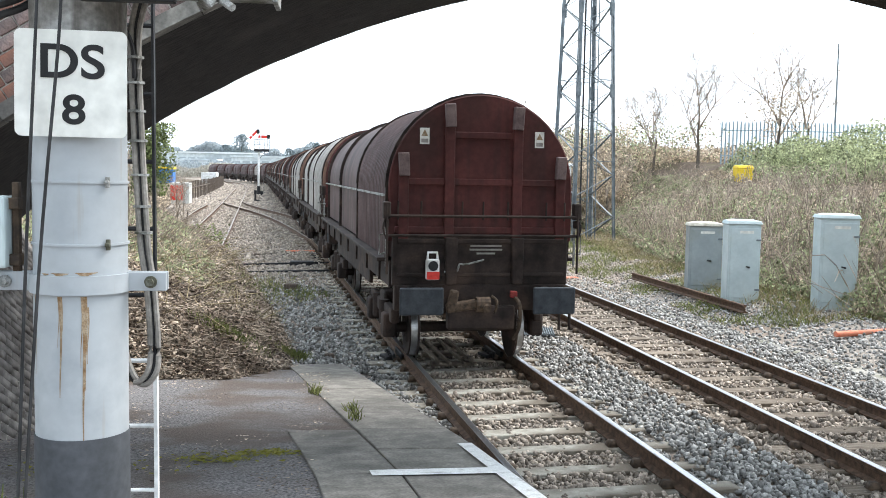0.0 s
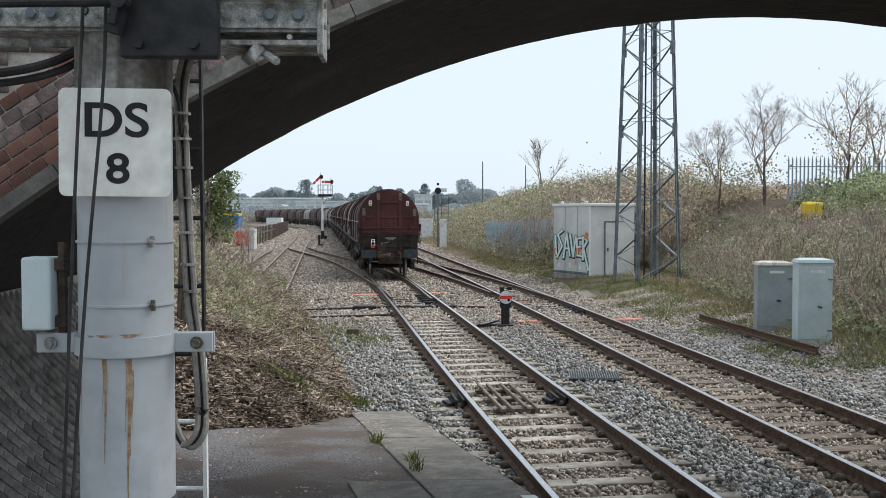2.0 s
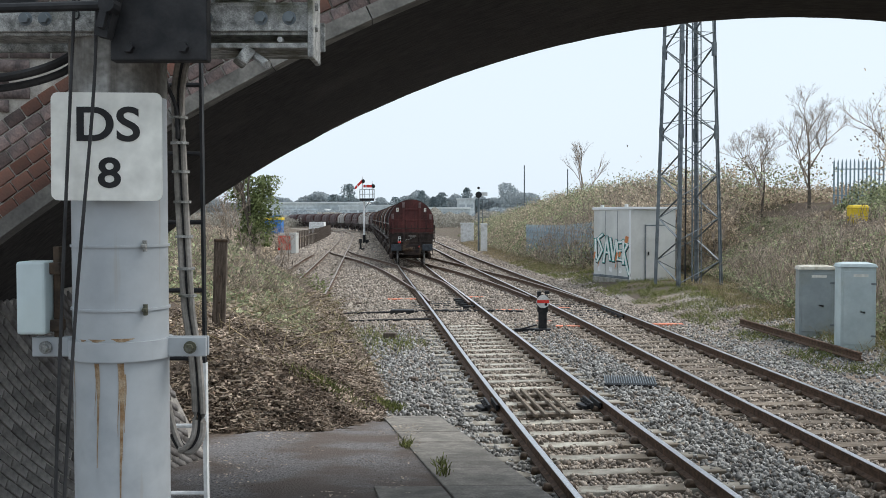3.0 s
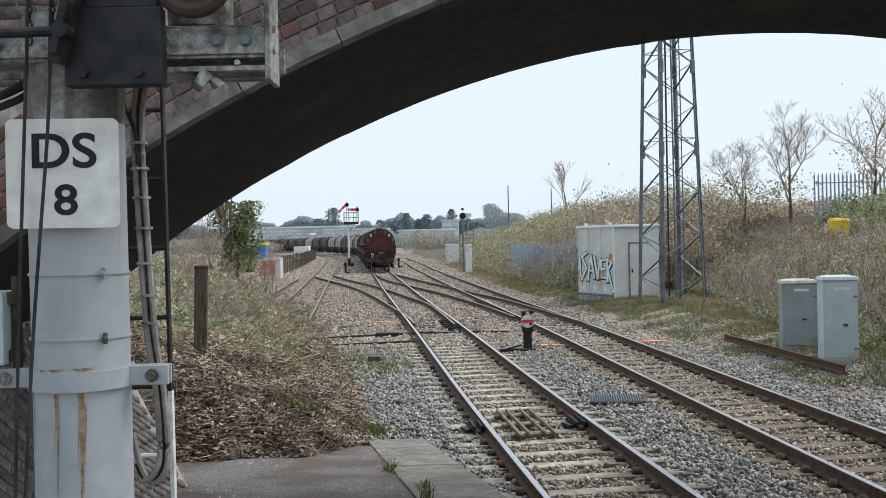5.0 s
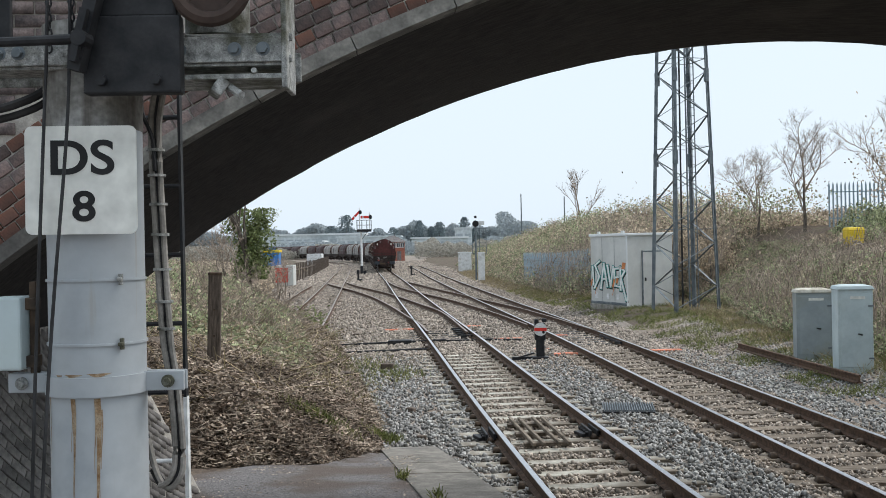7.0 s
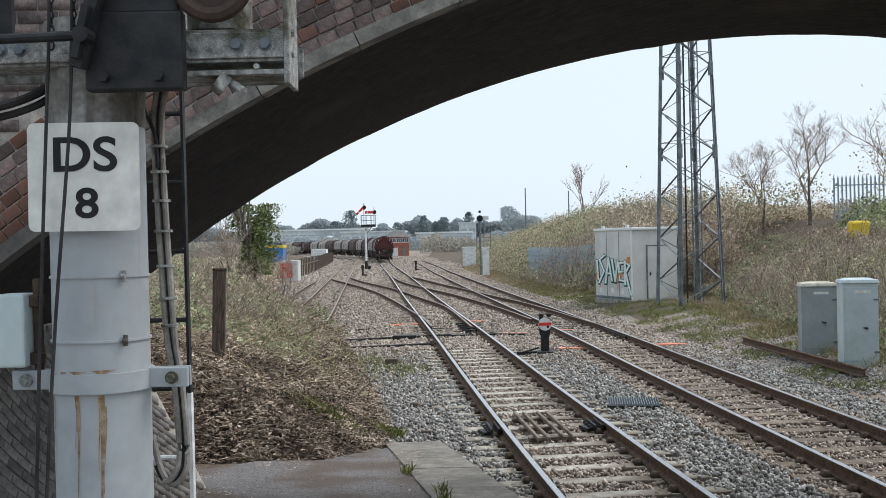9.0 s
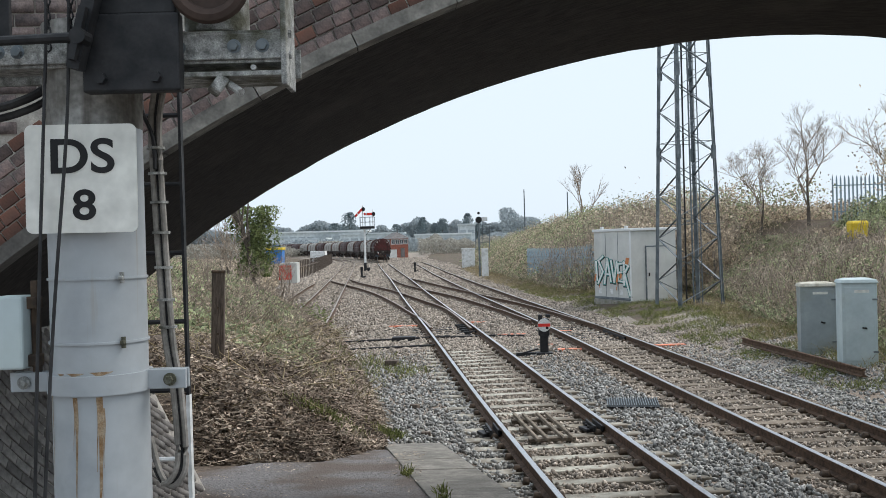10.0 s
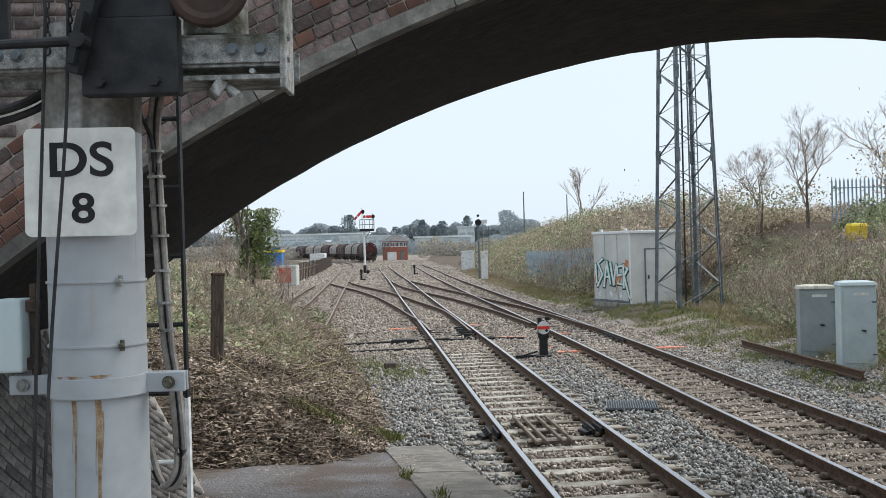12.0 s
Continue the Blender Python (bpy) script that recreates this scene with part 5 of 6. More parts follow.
def build_wagon(hood, end, label, last=False):
    w = thing("coil_wagon", Matrix(), label, "wagon", "wagons of the freight train")
    h = LENGTH / 2
    sections = ((-h + 0.12, -h + 3.9, 1.205, 22), (-h + 3.95, h - 3.95, 1.18, 0), (h - 3.9, h - 0.12, 1.14, 0))
    for y0, y1, r, ribs in sections:
        sh = part("hood", hood_shell(r, ZC, 1.5, y0, y1, ribs), hood, w, "ribbed telescopic hood" if ribs else "", smooth=True)
        for y in (y0 + 0.02, y1 - 0.02):
            bm = B()
            arc = [(1.02 * r * math.cos(math.pi * k / 20), y, ZC + 1.02 * r * math.sin(math.pi * k / 20)) for k in range(21)]
            arc = [(1.02 * r, y, 1.48)] + arc + [(-1.02 * r, y, 1.48)]
            for a, b in zip(arc, arc[1:]):
                bar(bm, a, b, 0.05, 0.07)
            part("hood_rib", bm, "frame_dark", sh)
    for s in (-1, 1):
        bm = B()
        bar(bm, (s * 1.235, -h + 0.3, 2.3), (s * 1.235, h - 0.3, 2.3), 0.03, 0.03)
        part("side_rail", bm, "galv", w)
    for s in (-1, 1):
        y = s * h
        bm = B()
        n = 28
        prof = [(1.21, 1.72)] + [(1.21 * math.cos(math.pi * k / n), ZC + 1.21 * math.sin(math.pi * k / n)) for k in range(n + 1)] + [(-1.21, 1.72)]
        extrude(bm, prof, y - 0.03, y + 0.03)
        bmesh.ops.recalc_face_normals(bm, faces=bm.faces[:])
        e = part("end_panel", bm, end, w)
        bm = B()
        arc = [Vector((1.215 * math.cos(math.pi * k / 28), y + s * 0.01, ZC + 1.215 * math.sin(math.pi * k / 28))) for k in range(29)]
        tube(bm, [Vector((1.215, y + s * 0.01, 1.72))] + arc + [Vector((-1.215, y + s * 0.01, 1.72))], 0.022, 6)
        part("end_rim", bm, end, e)
        for x, z1, lean in ((-0.44, 3.32, -3), (0.47, 3.3, 3), (-1.04, 2.68, -3), (1.06, 2.66, 3)):
            bm = B()
            box(bm, (x, y + s * 0.06, (1.72 + z1) / 2), (0.13, 0.08, z1 - 1.72), bevel=0.012)
            st = part("stiffener", bm, end, e)
            bm = B()
            box(bm, (x, y + s * 0.085, z1 + 0.03), (0.135, 0.1, 0.30), pose(0, 0, 0, 0, lean, 0), bevel=0.012)
            part("stiffener_cap", bm, "cap_grey", st, "scuffed greyish stiffener cap")
        for x0, x1, z in ((-0.38, 0.41, 3.1), (-0.98, -0.5, 2.49), (-0.38, 0.41, 2.49), (0.53, 1.0, 2.49), (-1.15, 1.15, 1.86)):
            bm = B()
            box(bm, ((x0 + x1) / 2, y + s * 0.045, z), (x1 - x0, 0.05, 0.09), bevel=0.012)
            part("cross_rib", bm, end, e)
        for z in (2.05, 1.80):
            bm = B()
            rod(bm, (-1.25, y + s * 0.22, z), (1.25, y + s * 0.22, z), 0.018, 0.018, 8)
            part("end_handrail", bm, "frame_dark", w)
        for x in (-1.27, 1.27):
            bm = B()
            rod(bm, (x, y + s * 0.22, 1.3), (x, y + s * 0.22, 2.2), 0.016, 0.016, 8)
            box(bm, (x, y + s * 0.16, 2.12), (0.1, 0.14, 0.22), bevel=0.02)
            box(bm, (x, y + s * 0.14, 1.95), (0.06, 0.1, 0.1), bevel=0.015)
            tube(bm, smooth_line([(x, y + s * 0.18, 2.05), (x * 1.04, y + s * 0.2, 1.9), (x * 1.0, y + s * 0.2, 1.74)], 4), 0.012, 5)
            part("end_latch", bm, "frame_dark", w, "dark hood locking gear")
        bm = B()
        for x in (-1.12, -0.82, -0.28, 0.0, 0.33, 0.85, 1.1):
            rod(bm, (x, y + s * 0.16, 2.0), (x, y + s * 0.16, 2.24), 0.012, 0.012, 6)
        part("rail_bracket", bm, "frame_dark", w)
        for x in (-1.3, 1.3):
            bm = B()
            tube(bm, [(x * 0.95, y - s * 0.1, 1.80), (x * 1.04, y + s * 0.1, 1.80), (x * 1.04, y + s * 0.1, 1.55), (x * 0.95, y - s * 0.1, 1.55)], 0.013, 6)
            part("grab_handle", bm, "galv", w)
            bm = B()
            box(bm, (x * 0.97, y + s * 0.1, 1.66), (0.03, 0.02, 0.55), bevel=0.004)
            part("shunter_rail", bm, "galv", w)
        bm = B()
        box(bm, (0, y + s * 0.04, 1.47), (2.36, 0.1, 0.66), bevel=0.02)
        box(bm, (0, y + s * 0.03, 0.98), (2.3, 0.16, 0.34), bevel=0.02)
        part("headstock", bm, "frame_dark", w)
        for x0, x1 in ((-1.12, -0.48), (-0.34, 0.40), (0.56, 1.12)):
            bm = B()
            for a, b, c, d in ((x0, x1, 1.72, 0.06), (x0, x1, 1.28, 0.05)):
                box(bm, ((a + b) / 2, y + s * 0.1, c), (b - a, 0.05, d), bevel=0.012)
            part("recess_frame", bm, "frame_dark", w)
        for x in (-0.41, 0.48):
            bm = B()
            box(bm, (x, y + s * 0.11, 1.46), (0.14, 0.1, 0.62), bevel=0.02, taper=(1.25, 1))
            part("headstock_web", bm, "frame_dark", w)
        bm = B()
        box(bm, (0.0, y + s * 0.1, 0.72), (0.9, 0.18, 0.32), bevel=0.03)
        part("draw_box", bm, "frame_dark", w)
        for x in (-0.865, 0.865):
            bm = B()
            box(bm, (x, y + s * 0.56, 0.99), (0.56, 0.05, 0.35), bevel=0.022)
            bf = part("buffer", bm, "buffer", w, "blue-black rectangular buffer head")
            bm = B()
            rod(bm, (x, y + s * 0.1, 1.0), (x, y + s * 0.54, 1.0), 0.13, 0.1, 16)
            part("buffer_stock", bm, "frame_dark", bf)
        bm = B()
        rod(bm, (0, y + s * 0.15, 0.92), (0, y + s * 0.5, 0.88), 0.05, 0.05, 10)
        box(bm, (-0.3, y + s * 0.34, 0.9), (0.42, 0.12, 0.13), pose(0, 0, 0, 0, -8, 0), bevel=0.03)
        box(bm, (-0.42, y + s * 0.34, 1.0), (0.12, 0.12, 0.22), pose(0, 0, 0, 0, 12, 0), bevel=0.03)
        rod(bm, (-0.12, y + s * 0.36, 0.92), (0.06, y + s * 0.36, 0.92), 0.1, 0.1, 14)
        tube(bm, smooth_line([(0.1, y + s * 0.3, 1.02), (0.16, y + s * 0.36, 0.95), (0.13, y + s * 0.36, 0.8)], 5), 0.02, 6)
        part("coupling", bm, "chair", w, "greasy screw coupling")
        bm = B()
        tube(bm, smooth_line([(-0.5, y + s * 0.12, 1.32), (-0.34, y + s * 0.14, 1.33), (-0.3, y + s * 0.14, 1.42), (-0.22, y + s * 0.14, 1.42), (0.02, y + s * 0.16, 1.48)], 4), 0.014, 6)
        part("brake_lever", bm, "galv", w, "pale hand brake lever")
        bm = B()
        tube(bm, smooth_line([(0.43, y + s * 0.2, 1.0), (0.47, y + s * 0.34, 0.9), (0.46, y + s * 0.36, 0.62), (0.40, y + s * 0.3, 0.45)], 6), 0.026, 8)
        hs = part("brake_hose", bm, "chair", w, "hanging brake hose", True)
        bm = B()
        box(bm, (0.42, y + s * 0.2, 1.03), (0.09, 0.08, 0.09), bevel=0.015)
        part("hose_valve", bm, "red_dull", hs, "dull red air cock")
        for x, z in ((-0.77, 3.08), (0.77, 3.06)):
            bm = B()
            box(bm, (x, y + s * 0.036, z), (0.125, 0.004, 0.21))
            pl = part("warning_plate", bm, "sign_white", e, "small white warning plate")
            bm = B()
            v = [bm.verts.new((x + a, y + s * 0.04, z + b)) for a, b in ((-0.045, 0.0), (0.045, 0.0), (0, 0.085))]
            bm.faces.new(v)
            part("warning_triangle", bm, "rust", pl)
            part("warning_text", box(B(), (x, y + s * 0.039, z - 0.06), (0.09, 0.003, 0.05)), "hood_grey", pl)
        for wd, z in ((0.42, 1.66), (0.44, 1.61), (0.25, 1.56)):
            part("stencilled_line", box(B(), (0.06, y + s * 0.094, z), (wd, 0.003, 0.024)), "hood_grey", w, "faded stencilled line")
        for x in (1.02, 1.16):
            part("hanger", box(B(), (x * 1.0, y + s * 0.3, 0.72), (0.03, 0.04, 0.3), bevel=0.006), "frame_dark", w)
    if last:
        lp = part("tail_lamp", box(B(), (-0.67, -h - 0.2, 1.36), (0.17, 0.12, 0.27), bevel=0.02), "white", w, "white tail lamp with red panel")
        bm = B()
        rod(bm, (-0.67, -h - 0.268, 1.41), (-0.67, -h - 0.255, 1.41), 0.065, 0.065, 16)
        part("lens", bm, "black_iron", lp)
        bm = B()
        tube(bm, [(-0.735, -h - 0.2, 1.48), (-0.73, -h - 0.2, 1.58), (-0.61, -h - 0.2, 1.58), (-0.605, -h - 0.2, 1.48)], 0.018, 6)
        part("lamp_handle", bm, "white", lp)
        part("red_panel", box(B(), (-0.67, -h - 0.263, 1.285), (0.165, 0.006, 0.1)), "red", lp)
    bm = B()
    for s in (-1, 1):
        box(bm, (s * 1.15, 0, 1.28), (0.1, LENGTH - 0.1, 0.34), bevel=0.01)
        box(bm, (s * 1.27, 0, 1.46), (0.16, LENGTH - 0.3, 0.05), bevel=0.01)
        box(bm, (s * 1.12, 0, 1.0), (0.06, LENGTH - 5.5, 0.28), bevel=0.01)
        for k in range(7):
            box(bm, (s * 1.2, -h + 1 + k * (LENGTH - 2) / 6, 1.26), (0.06, 0.09, 0.3), bevel=0.01)
    box(bm, (0, 0, 1.3), (2.25, LENGTH - 0.2, 0.28))
    part("underframe", bm, "frame_dark", w)
    wheels = []
    for yb in (-h + 1.95, h - 1.95):
        bm = B()
        for s in (-1, 1):
            box(bm, (s * 1.02, yb, 0.62), (0.12, 2.5, 0.2), bevel=0.03)
            for d in (-0.9, 0.9):
                box(bm, (s * 1.06, yb + d, 0.46), (0.2, 0.32, 0.34), bevel=0.04)
                rod(bm, (s * 1.06, yb + d * 0.45, 0.4), (s * 1.06, yb + d * 0.45, 0.75), 0.08, 0.08, 10)
        box(bm, (0, yb, 0.72), (2.1, 0.5, 0.25), bevel=0.04)
        part("bogie", bm, "frame_dark", w)
        for d in (-0.9, 0.9):
            bm = B()
            rod(bm, (-0.95, 0, 0), (0.95, 0, 0), 0.075, 0.075, 12)
            for s in (-1, 1):
                rod(bm, (s * 0.685, 0, 0), (s * 0.71, 0, 0), 0.45, 0.45, 32)
                rod(bm, (s * 0.70, 0, 0), (s * 0.815, 0, 0), 0.40, 0.385, 32)
                for k in range(4):
                    rod(bm, (s * 0.818, 0.2 * math.cos(k * 1.57), 0.2 * math.sin(k * 1.57)), (s * 0.826, 0.2 * math.cos(k * 1.57), 0.2 * math.sin(k * 1.57)), 0.05, 0.05, 8)
            ws = part("wheelset", bm, "frame_dark", w, smooth=True)
            ws.matrix_basis = pose(0, yb + d, 0.42)
            for s in (-1, 1):
                bm = B()
                rod(bm, (s * 0.711, 0, 0), (s * 0.80, 0, 0), 0.419, 0.414, 32, caps=False)
                rod(bm, (s * 0.683, 0, 0), (s * 0.711, 0, 0), 0.452, 0.419, 32, caps=False)
                bmesh.ops.remove_doubles(bm, verts=bm.verts[:], dist=0.0005)
                part("tyre", bm, "tread", ws, "bright worn wheel tread", True)
            wheels.append((ws, yb + d))
    return w, wheels


def build_train():
    last, wheels = build_wagon("hood", "maroon", "maroon telescopic-hood steel coil wagon with tail lamp", True)
    grey, _ = build_wagon("hood_grey", "hood_rust", "grey-hooded steel coil wagon with rusty ends")
    dark, _ = build_wagon("hood", "maroon", "dark maroon steel coil wagon")
    cars = [last, grey, copy_thing(grey, Matrix())]
    order = [grey, grey, dark, grey, grey, dark, grey, grey, dark, dark, grey, dark, dark, dark, dark, dark, dark]
    cars.append(dark)
    for k in order[1:]:
        cars.append(copy_thing(k, Matrix()))
    return cars, wheels


# ---- far lineside ----
def build_far():
    # bracket semaphore signal
    sg = thing("bracket_signal", pose(-9.25, 110, -0.2) @ Matrix.Diagonal((0.82, 0.9, 1.08, 1)), "white bracket signal post with two red semaphore arms", "signal")
    bm = B()
    rod(bm, (0, 0, 0.5), (0, 0, 4.4), 0.15, 0.13, 14)
    part("post", bm, "white", sg)
    bm = B()
    rod(bm, (0, 0, 0), (0, 0, 0.9), 0.22, 0.2, 14)
    box(bm, (0.4, 0.2, 0.2), (0.4, 0.4, 0.4), bevel=0.05)
    part("base", bm, "black_iron", sg)
    bm = B()
    box(bm, (0.4, 0, 4.45), (1.9, 0.9, 0.25), bevel=0.02)
    bar(bm, (0, 0, 3.5), (0.9, 0, 4.4), 0.06, 0.06)
    part("bracket", bm, "black_iron", sg)
    for z in (5.0, 5.5):
        for y in (-0.45, 0.45):
            part("railing", rod(B(), (-0.55, y, z), (1.35, y, z), 0.025, 0.025, 6), "zinc", sg)
    for x in (-0.55, 0.1, 0.75, 1.35):
        for y in (-0.45, 0.45):
            part("railing_post", rod(B(), (x, y, 4.5), (x, y, 5.5), 0.025, 0.025, 6), "zinc", sg)
    for x, zt, up in ((-0.2, 6.6, True), (1.15, 6.1, False)):
        bm = B()
        rod(bm, (x, 0, 4.5), (x, 0, zt), 0.07, 0.06, 10)
        rod(bm, (x, 0, zt), (x, 0, zt + 0.2), 0.09, 0.01, 8)
        dl = part("doll", bm, "white", sg)
        bm = B()
        if up:
            box(bm, (x - 0.48, -0.1, zt - 0.62), (0.26, 0.04, 1.25), pose(0, 0, 0, 0, 52, 0))
        else:
            bar(bm, (x - 0.05, -0.1, zt - 0.3), (x - 1.2, -0.1, zt - 0.3), 0.04, 0.26)
        am = part("arm", bm, "red", dl, "red semaphore arm with white stripe")
        bm = B()
        if up:
            box(bm, (x - 0.66, -0.13, zt - 0.76), (0.27, 0.02, 0.14), pose(0, 0, 0, 0, 52, 0))
        else:
            bar(bm, (x - 0.8, -0.13, zt - 0.3), (x - 0.95, -0.13, zt - 0.3), 0.02, 0.27)
        part("stripe", bm, "white", am)
        bm = B()
        rod(bm, (x + 0.12, -0.12, zt - 0.3), (x + 0.12, -0.05, zt - 0.3), 0.22, 0.22, 14)
        part("spectacle", bm, "black_iron", dl)
    # colour light signal
    cs = thing("colour_light_signal", pose(2.55, 76, 0.1), "grey colour light signal with caged ladder and white case", "signal")
    bm = B()
    rod(bm, (-0.3, 0, 0), (-0.3, 0, 4.4), 0.07, 0.07, 10)
    part("post", bm, "zinc", cs)
    bm = B()
    rod(bm, (-0.3, -0.25, 4.25), (-0.3, -0.05, 4.25), 0.24, 0.24, 18)
    rod(bm, (-0.3, -0.2, 4.75), (-0.3, -0.05, 4.75), 0.1, 0.1, 12)
    part("signal_head", bm, "black", cs)
    bm = B()
    box(bm, (0.12, 0, 4.3), (0.5, 0.1, 0.3), bevel=0.02)
    part("route_box", bm, "white", cs)
    bm = B()
    for x in (-0.55, 0.0, 0.5):
        bar(bm, (x, 0.2, 2.0), (x, 0.2, 3.9), 0.03, 0.03)
        bar(bm, (x, 0.7, 2.0), (x, 0.7, 3.9), 0.03, 0.03)
    for k in range(8):
        bar(bm, (-0.55, 0.2, 2.0 + k * 0.27), (0.5, 0.2, 2.0 + k * 0.27), 0.025, 0.025)
        bar(bm, (0.5, 0.2, 2.0 + k * 0.27), (0.5, 0.7, 2.0 + k * 0.27), 0.025, 0.025)
    part("cage", bm, "zinc", cs)
    bm = B()
    box(bm, (0.1, 0, 1.05), (0.5, 0.4, 2.1), bevel=0.02)
    part("case", bm, "white", cs)
    wc = thing("white_cabinet", pose(1.9, 104, 0.1), "white lineside equipment cabinet", "cabinet")
    part("body", box(B(), (0, 0, 0.95), (1.35, 0.7, 1.9), bevel=0.03), "white", wc)
    part("lid", box(B(), (0, 0, 1.94), (1.45, 0.8, 0.1), bevel=0.03), "pale_roof", wc)
    # ground signals further off
    for x, y in ((-3.6, 103), (-7.7, 88)):
        d = thing("ground_signal", pose(x, y, -0.2), "small black ground signal between the tracks", "signal", "ground signals")
        bm = B()
        rod(bm, (0, 0, 0), (0, 0, 0.7), 0.1, 0.08, 10)
        box(bm, (0, -0.02, 0.82), (0.24, 0.24, 0.36), bevel=0.05)
        box(bm, (0.22, 0, 0.1), (0.3, 0.25, 0.16), bevel=0.04)
        part("case", bm, "black_iron", d)
    # signal box
    sb = thing("signal_box", pose(-12.2, 224, -0.2, 0, 0, 16), "red brick signal box with white-framed windows and slate roof", "building")
    part("lower_wall", box(B(), (0, 0, 1.3), (3.9, 8, 2.8)), "house_brick", sb)
    part("upper_wall", box(B(), (0, 0, 3.4), (4.0, 8.1, 1.5)), "house_brick", sb)
    for k in range(4):
        wd = part("window", box(B(), (-1.42 + 0.95 * k, -4.08, 3.45), (0.85, 0.08, 1.1)), "white", sb, "white-framed window")
        for j in (-1, 1):
            part("pane", box(B(), (-1.42 + 0.95 * k + 0.19 * j, -4.13, 3.45), (0.3, 0.03, 0.8)), "pane", wd)
    for k in range(5):
        wd = part("window", box(B(), (-2.02, -3.1 + 1.5 * k, 3.45), (0.08, 1.3, 1.1)), "white", sb, "white-framed window")
        for j in (-1, 1):
            part("pane", box(B(), (-2.07, -3.1 + 1.5 * k + 0.3 * j, 3.45), (0.03, 0.48, 0.8)), "pane", wd)
    bm = B()
    v = [bm.verts.new(c) for c in ((-2.4, -4.6, 4.15), (2.4, -4.6, 4.15), (2.4, 4.6, 4.15), (-2.4, 4.6, 4.15), (0, -2.6, 5.6), (0, 2.6, 5.6))]
    for f in ((0, 1, 4), (1, 2, 5, 4), (2, 3, 5), (3, 0, 4, 5), (3, 2, 1, 0)):
        bm.faces.new([v[k] for k in f])
    part("roof", bm, "slate", sb)
    part("finial", rod(B(), (0, -2.6, 5.5), (0, -2.6, 6.2), 0.09, 0.03, 6), "slate", sb)
    part("door", box(B(), (0.7, -4.03, 1.1), (0.9, 0.08, 2.0)), "slate", sb)
    part("white_porch", box(B(), (-1.7, -4.4, 0.9), (1.9, 0.7, 1.8)), "hut", sb)
    # things by the siding fence
    rc = thing("red_cabinet", pose(-11.2, 70, 0.35), "red-doored white equipment cabin", "cabin")
    part("body", box(B(), (0.1, 0, 0.55), (1.2, 1.3, 1.4), bevel=0.03), "hut", rc)
    part("door", box(B(), (-0.1, -0.67, 0.57), (0.85, 0.06, 1.0), bevel=0.02), "red", rc)
    bc = thing("blue_container", pose(-16.6, 96, 1.0), "blue box with a yellow top beyond the fence", "container")
    part("body", box(B(), (0, 0, 0.8), (1.5, 1.5, 1.3), bevel=0.04), "blue", bc)
    part("lid", box(B(), (0, 0, 1.55), (1.65, 1.65, 0.25), bevel=0.04), "yellow", bc)
    wvn = thing("white_container", pose(-19.6, 150, 0.2), "white container standing beyond the fence", "container")
    part("body", box(B(), (0, 0, 1.0), (2.2, 2.5, 1.6), bevel=0.06), "white", wvn)
    bs = thing("blue_sign", pose(-21.5, 125, 0.2), "small blue sign board on a post", "sign")
    part("board", box(B(), (0, 0, 2.3), (1.0, 0.06, 0.9), bevel=0.02), "blue", bs)
    part("post", rod(B(), (0, 0.05, 0), (0, 0.05, 2.6), 0.05, 0.05, 8), "zinc", bs)
    fn = thing("timber_fence", Matrix(), "grey timber fence along the siding", "fence")
    for k in range(38):
        y = 88 + 2.0 * k
        x = float(np.interp(y, [88, 113, 168], [-13.2, -14.9, -19.6]))
        p = part("fence_board", box(B(), (x, y, 0.65), (0.11, 0.1, 1.5 + 0.25 * random.random()), bevel=0.01), "wood", fn)
    bm = B()
    bar(bm, (-13.2, 88, 0.9), (-14.9, 113, 0.9), 0.08, 0.08)
    bar(bm, (-14.9, 113, 0.9), (-19.4, 160, 0.9), 0.08, 0.08)
    part("fence_rail", bm, "wood", fn)

    # palisade fences on the right
    def palisade(pts, h, label):
        pf = thing("palisade_fence", Matrix(), label, "fence", "palisade fences")
        me = bpy.data.meshes.new("pale")
        bm = B()
        box(bm, (0, 0, h / 2), (0.075, 0.02, h), bevel=0.004)
        box(bm, (0, 0, h + 0.08), (0.07, 0.02, 0.16), taper=(0.1, 1))
        bm.to_mesh(me)
        bm.free()
        me.materials.append(M["palisade"])
        for (x0, y0), (x1, y1) in zip(pts, pts[1:]):
            n = max(2, int(math.hypot(x1 - x0, y1 - y0) / 0.17))
            a = math.degrees(math.atan2(y1 - y0, x1 - x0))
            for k in range(n):
                x, y = x0 + (x1 - x0) * k / n, y0 + (y1 - y0) * k / n
                o = new("pale", me)
                o.parent = pf
                o.matrix_basis = pose(x, y, float(height(x, y)) - 0.1, 0, 0, a)
            za, zb = float(height(x0, y0)), float(height(x1, y1))
            bm = B()
            for f in (0.2, 0.8):
                bar(bm, (x0, y0 + 0.05, za + h * f), (x1, y1 + 0.05, zb + h * f), 0.05, 0.05)
            part("fence_rail", bm, "palisade", pf)
    palisade([(17.6, 46.5), (22, 44.5), (30, 41)], 2.0, "tall blue-grey steel palisade fence on the embankment")
    palisade([(8.2, 47), (6.4, 56), (5.2, 68)], 1.9, "steel palisade fence half hidden by brambles")
    yb = thing("grit_bin", pose(16.05, 40, float(height(16.05, 40)) + 0.12), "yellow plastic grit bin on the embankment", "bin")
    part("body", box(B(), (0, 0, 0.2), (0.62, 0.5, 0.66), bevel=0.05, taper=(1.1, 1.1)), "yellow", yb)
    part("lid", box(B(), (0, 0, 0.58), (0.72, 0.6, 0.14), bevel=0.04, taper=(0.85, 0.8)), "yellow", yb)
